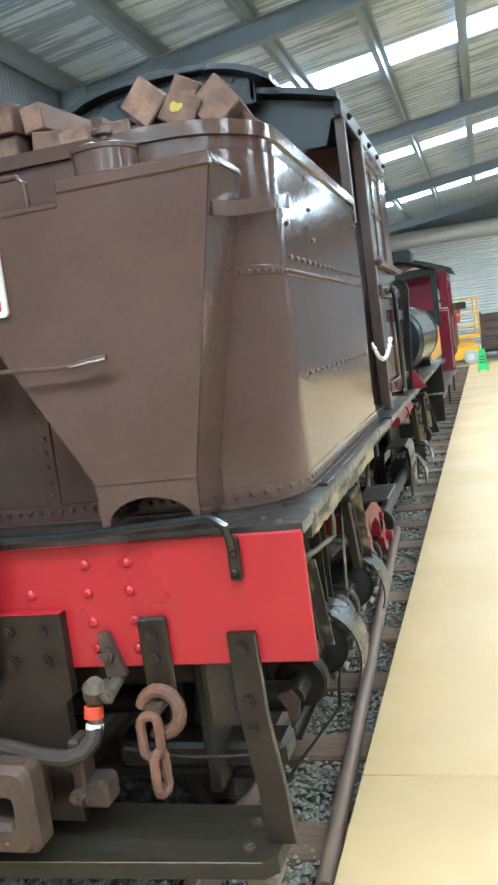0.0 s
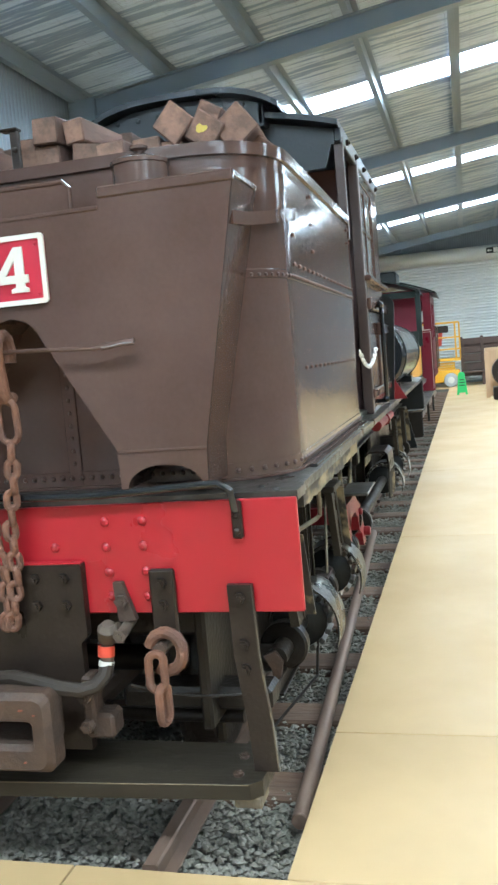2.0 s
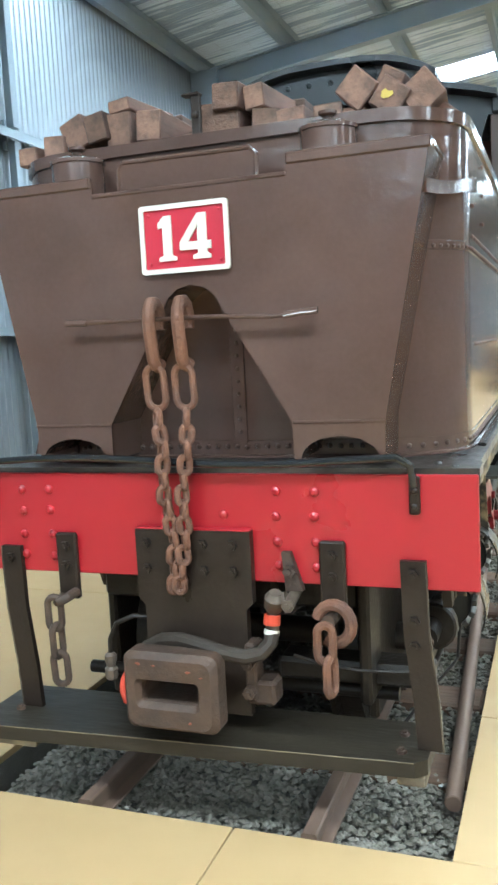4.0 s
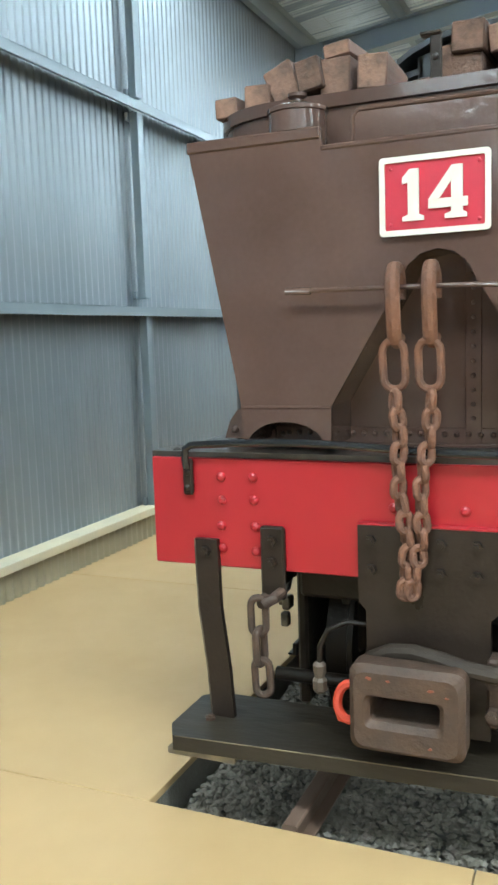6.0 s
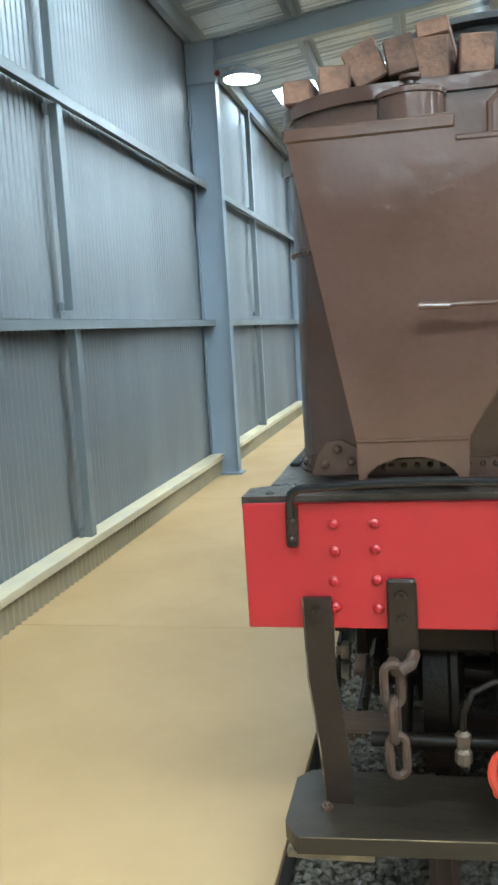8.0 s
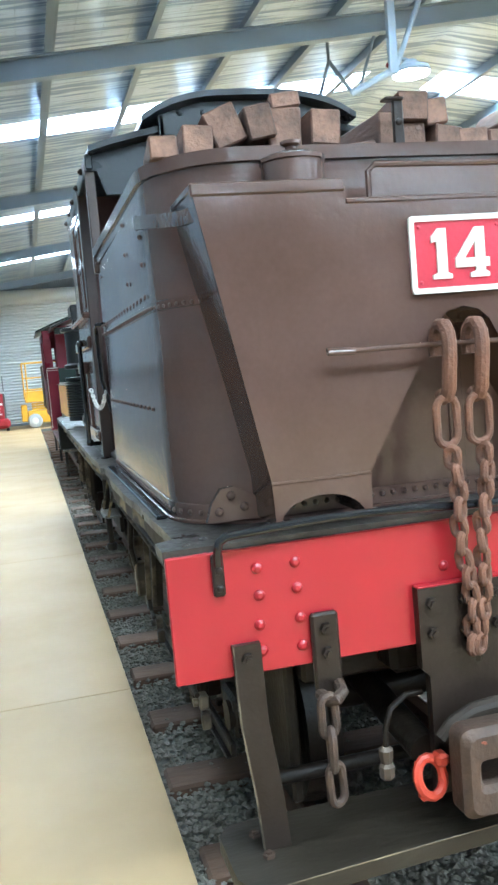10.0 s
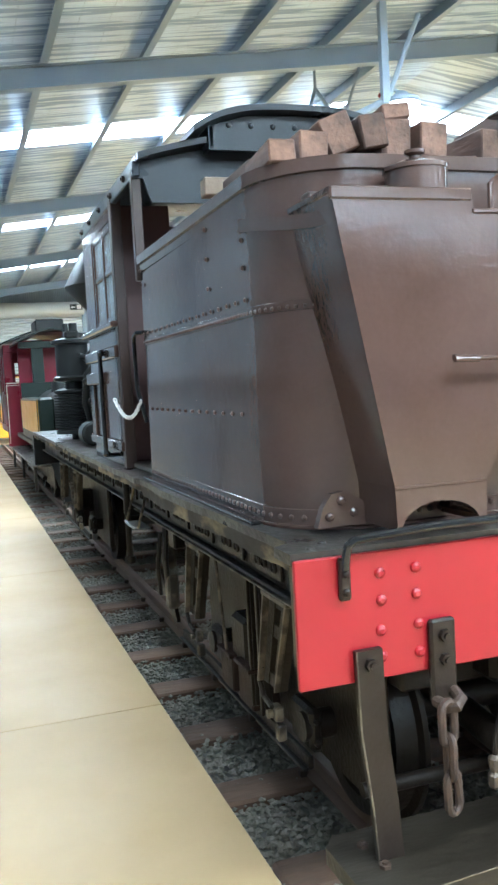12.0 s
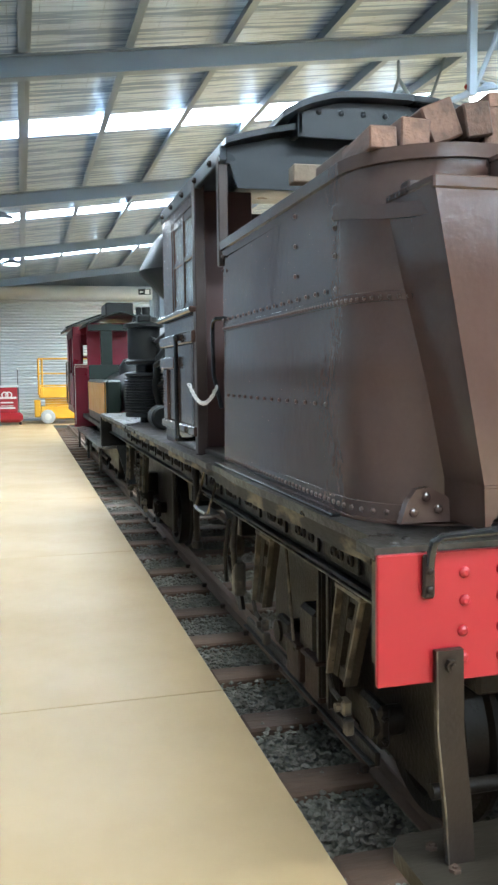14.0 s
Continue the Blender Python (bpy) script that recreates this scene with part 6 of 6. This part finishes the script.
# ---- second engine with the red cab ----
E2X = CX
eng = thing("small_locomotive", (E2X, 17.5, 0), "black small locomotive with maroon cab and ochre side panels", "locomotive")
b = Build().box(E2X - 0.62, E2X + 0.62, 13.2, 22.6, 0.74, 0.82, 0.01)
part("footplate", b, IRON_BLACK, eng, "dusty black footplate")
b = Build().rod((E2X, 13.8, 1.30), (E2X, 18.0, 1.30), 0.36, seg=36, b=0.03)
boil = part("boiler", b, IRON_BLACK, eng, "black boiler")
part("smokebox_door", Build().lathe([(0.30, 0), (0.28, 0.05), (0.18, 0.09), (0.0001, 0.1)], pose(E2X, 13.8, 1.30, 90, 0, 0), 28, caps=False), IRON_BLACK, boil)
part("chimney", Build().lathe([(0.20, 1.78), (0.15, 1.9), (0.14, 2.35), (0.19, 2.4), (0.19, 2.46), (0.14, 2.46)], pose(E2X, 14.3, 0), 24), IRON_BLACK, eng)
part("steam_dome", Build().lathe([(0.22, 1.5), (0.2, 1.75), (0.12, 1.87), (0.0001, 1.90)], pose(E2X, 16.2, 0), 24, caps=False), IRON_BLACK, eng)
for s in (-1, 1):
    xa, xb = E2X + s * 0.625, E2X + s * 0.40
    t = part("side_tank", Build().box(xa, xb, 14.1, 17.6, 0.83, 1.53, 0.03), GREEN_DARK, eng, "dark green side tank")
    part("panel", Build().box(xa, xa + s * 0.012, 14.2, 17.5, 0.97, 1.50, 0.004), PANEL_YELLOW, t, "glossy ochre lined panel")
    e = Build()
    for y0, y1, z0, z1 in ((14.2, 17.5, 1.485, 1.50), (14.2, 17.5, 0.97, 0.985), (14.2, 14.24, 0.97, 1.50), (17.46, 17.5, 0.97, 1.50)):
        e.box(xa + s * 0.012, xa + s * 0.018, y0, y1, z0, z1, 0.002)
    part("lining", e, GREEN_DARK, t)
    # black side platform with a worn edge, on legs
    xo, xi = E2X + s * 0.80, E2X + s * 0.50
    p = part("platform", Build().box(xo, xi, 13.6, 18.4, 0.555, 0.585, 0.006), DECK, eng, "black side platform")
    part("worn_edge", Build().box(xo, xo + s * 0.006, 13.6, 18.4, 0.562, 0.583, 0.002).box(xo, xi, 13.594, 13.6, 0.562, 0.583, 0.002), WORN, p, "edge worn down to pale metal")
    for yy in (13.65, 16.0, 18.3):
        part("leg", Build().box(xo - s * 0.01, xo - s * 0.05, yy - 0.02, yy + 0.02, 0.20, 0.555, 0.004), GREASE, p)
    part("skirt", Build().box(xi + s * 0.02, xi, 13.6, 18.4, 0.22, 0.555, 0.006) if s < 0 else Build().box(xo - 0.02, xi, 13.61, 13.64, 0.18, 0.555, 0.006), GREASE, p)
    part("guard_iron", Build().prism([(0, 0.70), (0.16, 0.70), (0.30, 0.06), (0.18, 0.06)], flat(xi - 0.10, 13.4, 0), 0.03), IRON_BLACK, eng, "black slanted guard iron")
    part("front_post", Build().box(E2X + s * (0.37 if s < 0 else 0.67), E2X + s * (0.15 if s < 0 else 0.57), 17.72, 17.80, 1.50, 2.58, 0.006), GREEN_DARK, eng, "dark green canopy post")
# cab
C0, C1, CL, CR = 19.3, 21.5, E2X - 0.80, E2X + 0.80
red_cab = part("cab", Build().box(CL + 0.02, CR - 0.02, C0 + 0.02, C1 - 0.02, 0.82, 0.86), BLACK, eng, "maroon cab with black arched roof")
for s, x in ((-1, CL), (1, CR)):
    X = lambda d: x - s * d
    w = Build().box(X(0), X(0.03), C0, C1, 0.83, 1.62).box(X(0), X(0.03), C0, C0 + 0.25, 1.62, 2.52).box(X(0), X(0.03), C1 - 0.6, C1, 1.62, 2.52).box(X(0), X(0.03), C0 + 0.85, C0 + 0.98, 1.62, 2.52).box(X(0), X(0.03), C0, C1, 2.40, 2.56)
    w.box(X(-0.02), X(0), C0, C1, 1.60, 1.66).box(X(-0.015), X(0), C0 + 0.1, C1 - 0.1, 0.95, 1.0)
    part("side_wall", w, MAROON, red_cab, "maroon panelled cab side")
    for yy in (C0 + 0.6, C1 - 0.5):
        part("hand_rail", Build().tube([(X(0), yy, 1.9), (X(-0.05), yy, 1.9), (X(-0.05), yy, 1.0), (X(0), yy, 1.0)], 0.015), BRASS, red_cab)
f = Build()
f.box(CL, CR, C0, C0 + 0.03, 0.55, 1.84).box(CL, CR, C0, C0 + 0.03, 2.44, 2.60)
for xa, xb in ((CL, CL + 0.17), (CL + 0.52, CR - 0.52), (CR - 0.17, CR)):
    f.box(xa, xb, C0 + 0.001, C0 + 0.029, 1.84, 2.44)
part("front_wall", f, MAROON, red_cab)
lines = Build()
for x in (CL + 0.03, CR - 0.03):
    lines.box(x - 0.006, x + 0.006, C0 - 0.004, C0 - 0.001, 0.60, 1.80, 0.001)
lines.box(CL + 0.03, CR - 0.03, C0 - 0.012, C0 - 0.001, 1.815, 1.835, 0.001).box(CL + 0.03, CR - 0.03, C0 - 0.008, C0 - 0.001, 1.775, 1.785, 0.001)
part("lining", lines, CREAM_PAINT, red_cab, "thin pale lining lines")
# canopy between the tanks and the cab
part("bulkhead", Build().box(E2X - 0.58, E2X + 0.58, 18.3, 18.33, 1.50, 2.62, 0.004), MAROON, red_cab, "maroon bulkhead under the canopy")
part("front_board", Build().box(E2X - 0.60, E2X + 0.60, 17.68, 17.72, 1.52, 1.80, 0.006), GREEN_DARK, red_cab, "dark green lower board")
part("front_header", Build().box(E2X - 0.60, E2X + 0.60, 17.70, 17.76, 2.44, 2.56, 0.004), GREEN_DARK, red_cab, "dark green header board")
pts = [(E2X + 0.66 * u, 2.54 + 0.24 * (1 - abs(u) ** 1.2)) for u in (k / 6 - 1 for k in range(13))]
part("canopy_roof", Build().prism(pts + [(x, z + 0.03) for x, z in pts[::-1]], flat(0, C0 + 0.10, 0), C0 + 0.10 - 17.5), GREEN_DARK, red_cab, "dark green forward canopy roof")
f = Build()
f.box(CL, CR, C1 - 0.03, C1, 0.83, 1.75).box(CL, CR, C1 - 0.03, C1, 2.3, 2.56)
for xa, xb in ((CL, CL + 0.12), (CL + 0.30, CL + 0.36), (CL + 0.58, CR - 0.58), (CR - 0.36, CR - 0.30), (CR - 0.12, CR)):
    f.box(xa, xb, C1 - 0.029, C1 - 0.001, 1.75, 2.3)
f.box(CL + 0.12, CR - 0.12, C1 - 0.027, C1 - 0.003, 2.0, 2.05)
part("rear_wall", f, MAROON, red_cab)
pts = [(CL - 0.12 + (CR - CL + 0.24) * k / 12, 2.56 + 0.31 * (1 - abs(2 * k / 12 - 1) ** 1.25)) for k in range(13)]
part("roof", Build().prism(pts + [(x, z + 0.04) for x, z in pts[::-1]], flat(0, C1 + 0.3, 0), C1 - C0 + 0.42), GREEN_DARK, red_cab, "black arched roof")
part("roof_vent", Build().box(E2X - 0.27, E2X + 0.25, 17.6, 18.5, 2.72, 2.96, 0.02), IRON_BLACK, red_cab, "boxy black roof vent")
for yy in (14.6, 16.0, 17.6, 19.6, 21.2):
    ax = part("axle", Build().rod((E2X - 0.5, yy, 0.345), (E2X + 0.5, yy, 0.345), 0.05), GREASE, eng)
    share("wheel", wheel, (E2X - 0.405, yy, 0.34), ax)
    share("wheel", wheel, (E2X + 0.405, yy, 0.34), ax, m=pose(0, 0, 0, 0, 0, 180))
b = Build()
for s in (-1, 1):
    b.box(E2X + s * 0.34, E2X + s * 0.30, 13.3, 22.4, 0.34, 0.74, 0.01)
    b.rod((E2X + s * 0.56, 14.6, 0.30), (E2X + s * 0.56, 17.6, 0.30), 0.035)
pieces("under_frame", b, GREASE, eng, "greasy black frame with side rods")

# ---- far end of the shed ----
lift = thing("scissor_lift", (-1.05, 31.3, 0), "yellow scissor lift with railed platform parked by the door", "scissor lift")
LX0, LX1, LY0, LY1 = -2.36, 0.20, 30.7, 31.5
part("chassis", Build().box(LX0 + 0.05, LX1 - 0.05, LY0 + 0.05, LY1 - 0.05, 0.16, 0.58, 0.03).box(LX0 - 0.16, LX0 + 0.05, LY0 + 0.1, LY1 - 0.1, 0.22, 0.80, 0.03), YELLOW, lift)
part("tool_tray", Build().box(LX0 + 0.02, LX0 + 1.0, LY0 - 0.02, LY0 + 0.06, 0.86, 1.24, 0.02), YELLOW, lift, "yellow side cover")
tyre = Build().lathe([(0.10, -0.07), (0.20, -0.07), (0.24, -0.04), (0.24, 0.04), (0.20, 0.07), (0.10, 0.07)], pose(0, 0, 0, 90, 0, 0), 28).mesh("wheel", GREY_RUBBER)
hub = Build().lathe([(0.0001, -0.09), (0.06, -0.09), (0.11, -0.075), (0.11, 0.0)], pose(0, 0, 0, 90, 0, 0), 20, caps=False).mesh("hub", CREAM_PAINT)
for x in (LX0 + 0.27, LX1 - 0.35):
    for y, turn in ((LY0 + 0.0, 180), (LY1 - 0.0, 0)):
        w = share("wheel", tyre, (x, y, 0.24), lift, "pale non-marking tyre")
        share("hub", hub, (x, y, 0.24), w, "cream wheel hub", m=pose(0, 0, 0, 0, 0, turn))
for y in (LY0 + 0.15, LY1 - 0.15):
    for k in range(3):
        z = 0.60 + 0.085 * k
        part("scissor_arm", Build().box(LX0 + 0.2, LX1 - 0.2, y - 0.02, y + 0.02, z, z + 0.06, 0.006), YELLOW, lift)
part("knee", Build().prism([(0, 0), (0.5, 0.12), (0.56, 0.62), (0.44, 0.62), (0.34, 0.28), (0, 0.12)], flat(LX1 - 1.1, LY0 + 0.2, 1.3), 0.05), ORANGE, lift, "orange folded rail arm")
part("platform", Build().box(LX0, LX1, LY0 + 0.02, LY1, 0.88, 0.98, 0.01), YELLOW, lift)
for z in (1.28, 1.68, 2.18):
    part("guard_rail", Build().tube([(LX0, LY0, z), (LX1, LY0, z), (LX1, LY1, z), (LX0, LY1, z)], 0.026, 8, closed=True), YELLOW, lift, "yellow tube guard rail")
for x in (LX0, LX0 + 0.12, LX0 + 1.2, LX1 - 0.14, LX1):
    for y in (LY0, LY1):
        part("rail_post", Build().rod((x, y, 0.97), (x, y, 2.18), 0.026, seg=8), YELLOW, lift)
part("control_box", Build().box(LX1 - 0.75, LX1 - 0.35, LY0 - 0.06, LY0 + 0.06, 1.85, 2.08, 0.02), BLACK, lift)

cart = thing("drinks_cooler", (-3.35, 31.0, 0), "red upright drinks cooler with pale printed front on a red base", "cooler")
part("base", Build().box(-3.80, -2.90, 30.6, 31.4, 0.08, 0.40, 0.10), RED, cart, "rounded red base")
for x in (-3.70, -3.0):
    part("foot", Build().box(x - 0.05, x + 0.05, 30.64, 30.76, 0.0, 0.09, 0.01), BLACK, cart)
part("body", Build().box(-3.74, -3.06, 30.72, 31.3, 0.40, 1.24, 0.02), RED, cart)
for x in (-3.79, -3.06):
    part("side_trim", Build().box(x, x + 0.05, 30.71, 31.31, 0.40, 1.24, 0.008), STEEL, cart, "grey metal side trim")
part("top", Build().box(-3.79, -3.01, 30.7, 31.32, 1.24, 1.30, 0.02), WHITE, cart)
part("printed_band", Build().box(-3.70, -3.10, 30.706, 30.718, 0.86, 0.93, 0.002).box(-3.60, -3.2, 30.706, 30.718, 0.72, 0.76, 0.002).box(-3.66, -3.14, 30.706, 30.718, 0.54, 0.58, 0.002).box(-3.60, -3.2, 30.706, 30.718, 0.62, 0.64, 0.002), WHITE, cart, "pale unreadable printed bars")
ring = Build()
for x in (-3.46, -3.34):
    ring.lathe([(0.075, -0.006), (0.115, -0.006), (0.115, 0.006), (0.075, 0.006), (0.075, -0.006)], pose(x, 30.712, 0.99, 90, 0, 0), 20, caps=False)
part("emblem", ring, WHITE, cart, "two pale interlaced rings")
pole = thing("pole", (-3.04, 31.45, 0), "thin pale metal pole standing behind the cooler", "pole")
part("upright", Build().rod((-3.04, 31.45, 0.0), (-3.04, 31.45, 1.85), 0.014, seg=10), STEEL, pole)
part("cap", Build().lathe([(0.014, 0), (0.03, 0.01), (0.03, 0.05), (0.0001, 0.06)], pose(-3.04, 31.45, 1.83), 10), WHITE, pole)

sign = thing("floor_sign", (0.22, 26.2, 0), "bright green folding warning sign standing on the floor", "floor sign")
for s in (-1, 1):
    o = [(-0.15, 0.0), (-0.09, 0.0), (-0.08, 0.06), (0.08, 0.06), (0.09, 0.0), (0.15, 0.0), (0.09, 0.62), (0.05, 0.66), (-0.05, 0.66), (-0.09, 0.62)]
    m = pose(0.22, 26.2, 0.0, 0, 0, 0) @ pose(0, s * 0.16, 0, s * 13.5, 0, 0) @ Matrix(((1, 0, 0, 0), (0, 0, -1, 0.008), (0, 1, 0, 0), (0, 0, 0, 1)))
    p = part("leaf", Build().prism(o, m, 0.016), GREEN, sign)
    if s < 0:
        bars = Build()
        for z, w in ((0.42, 0.06), (0.34, 0.075), (0.26, 0.08)):
            bars.prism([(-w, z), (w, z), (w, z + 0.03), (-w, z + 0.03)], m @ Matrix.Translation((0, 0, 0.016)), 0.002)
        part("printed_bars", bars, GREEN_DARK, sign)

crate = thing("display_crate", (1.4, 24.4, 0), "tall open plywood crate standing on the floor", "crate")
b = Build().box(0.86, 0.90, 24.0, 24.8, 0, 1.28).box(2.2, 2.24, 24.0, 24.8, 0, 1.28).box(0.86, 2.24, 24.76, 24.8, 0, 1.28)
part("panels", b, CRATE, crate)
part("frame", Build().box(0.86, 2.24, 23.96, 24.0, 1.2, 1.3).box(0.84, 0.95, 23.96, 24.0, 0, 1.2).box(2.15, 2.26, 23.96, 24.0, 0, 1.2), CRATE, crate)
drum = thing("cast_ring", (1.42, 23.3, 0), "black cast iron ring standing on a black box", "machine part")
part("plinth", Build().box(1.0, 1.9, 23.0, 23.6, 0, 0.32, 0.02), BLACK, drum)
part("ring", Build().lathe([(0.22, -0.12), (0.36, -0.12), (0.38, -0.08), (0.38, 0.08), (0.36, 0.12), (0.22, 0.12), (0.20, 0.0), (0.22, -0.12)], pose(1.36, 23.3, 0.70, 90, 0, 0), 36, caps=False).lathe([(0.21, -0.02), (0.21, 0.02)], pose(1.36, 23.3, 0.70, 90, 0, 0), 28), BLACK, drum)

shelf = thing("slatted_bench", (1.0, 31.2, 0), "old dark wooden slatted bench with tall back", "bench")
b = Build()
for z in (0.5, 0.82, 1.10, 1.38):
    b.box(0.25, 1.62, 31.5, 31.56, z, z + 0.2, 0.01)
part("back", b, OLD_WOOD, shelf)
part("back_panel", Build().box(0.25, 1.62, 31.57, 31.6, 0.3, 1.60, 0.004), OLD_WOOD, shelf)
part("seat", Build().box(0.25, 1.62, 30.95, 31.5, 0.42, 0.48, 0.01), OLD_WOOD, shelf)
for x in (0.2, 0.88, 1.57):
    part("end_frame", Build().box(x, x + 0.1, 31.0, 31.6, 0, 0.42, 0.01).box(x, x + 0.1, 31.46, 31.6, 0.42, 1.66, 0.01), OLD_WOOD, shelf)
part("edge_strip", Build().box(0.3, 1.57, 31.48, 31.5, 0.76, 0.80, 0.003).box(0.3, 1.57, 31.48, 31.5, 1.05, 1.08, 0.003), STEEL, shelf)

ex = thing("exit_sign", (1.4, NORTH - 0.62, 4.55), "small green and white exit sign with an arrow", "exit sign")
part("panel", Build().box(1.28, 1.72, NORTH - 0.64, NORTH - 0.60, 4.50, 4.70, 0.008), GREEN_DARK, ex)
part("arrow", Build().prism([(0, 0.05), (0.06, 0.11), (0.06, 0.075), (0.15, 0.075), (0.15, 0.035), (0.06, 0.035), (0.06, 0)], flat(1.31, NORTH - 0.64, 4.54), 0.004), WHITE, ex)
part("pictogram", Build().box(1.52, 1.68, NORTH - 0.645, NORTH - 0.64, 4.52, 4.68, 0.002), WHITE, ex)
part("bracket", Build().box(1.46, 1.54, NORTH - 0.62, NORTH - 0.10, 4.70, 4.73, 0.004), GIRT, ex)

# ---- high-bay lamps ----


def bay_lamp(x, y, z, arm_x):
    """A shallow round hood with a bright lens on an arm from the steelwork."""
    l = thing("bay_lamp", (x, y, z), "blue-grey shallow bay lamp with a lit white lens", "lamp", "bay lamps on the steelwork")
    part("hood", Build().lathe([(0.20, z), (0.21, z + 0.02), (0.19, z + 0.06), (0.10, z + 0.10), (0.06, z + 0.14), (0.0001, z + 0.15)], pose(x, y, 0), 28, caps=False), STEELWORK, l)
    part("diffuser", Build().lathe([(0.19, z - 0.012), (0.19, z + 0.02)], pose(x, y, 0), 28), LED, l, "lit white lens")
    s = 1 if arm_x > x else -1
    part("arm", Build().tube([(x, y, z + 0.13), (x + s * 0.1, y, z + 0.16), (arm_x, y, z + 0.16)], 0.022, 8), STEELWORK, l)
    part("sensor", Build().lathe([(0.02, 0), (0.035, 0.02), (0.02, 0.05)], pose(x + s * 0.26, y - 0.02, z + 0.06), 12), RED_DULL, l, "small red sensor")


for x, y, z in ((-3.34, 10.45, 4.27), (-3.15, 17.13, 4.33), (-3.05, 23.8, 4.40)):
    bay_lamp(x, y, z, EAVE + 0.32)
# lamp on a post hung from the rafter
bay_lamp(1.99, 9.70, 4.50, 1.76)
post = thing("lamp_post", (1.76, 9.7, 4.5), "blue-grey steel post hung from the roof rafter", "post")
part("upright", Build().box(1.715, 1.805, 9.60, 9.67, 4.48, roof_z(1.76) - 0.02, 0.006), STEELWORK, post)
part("brace", Build().rod((1.80, 9.64, 4.56), (2.20, 9.64, roof_z(2.20) - PURLIN - 0.02), 0.03, seg=8), STEELWORK, post)
part("brace", Build().rod((1.72, 9.64, 4.50), (1.34, 9.80, 4.33), 0.04, seg=8), STEELWORK, post)
brace = thing("roof_brace", (1.9, 11.4, 5.1), "thin steel struts braced under the roof purlins", "brace")
for p, q, r in (((1.74, 11.4, 5.58), (1.74, 11.4, 5.22), 0.02), ((1.74, 11.4, 5.22), (1.59, 11.4, 4.80), 0.022), ((1.74, 11.4, 5.22), (2.04, 11.4, 4.82), 0.026), ((2.40, 11.4, 5.62), (2.10, 11.4, 4.80), 0.02)):
    part("strut", Build().rod(p, q, r, seg=8), STEELWORK, brace)
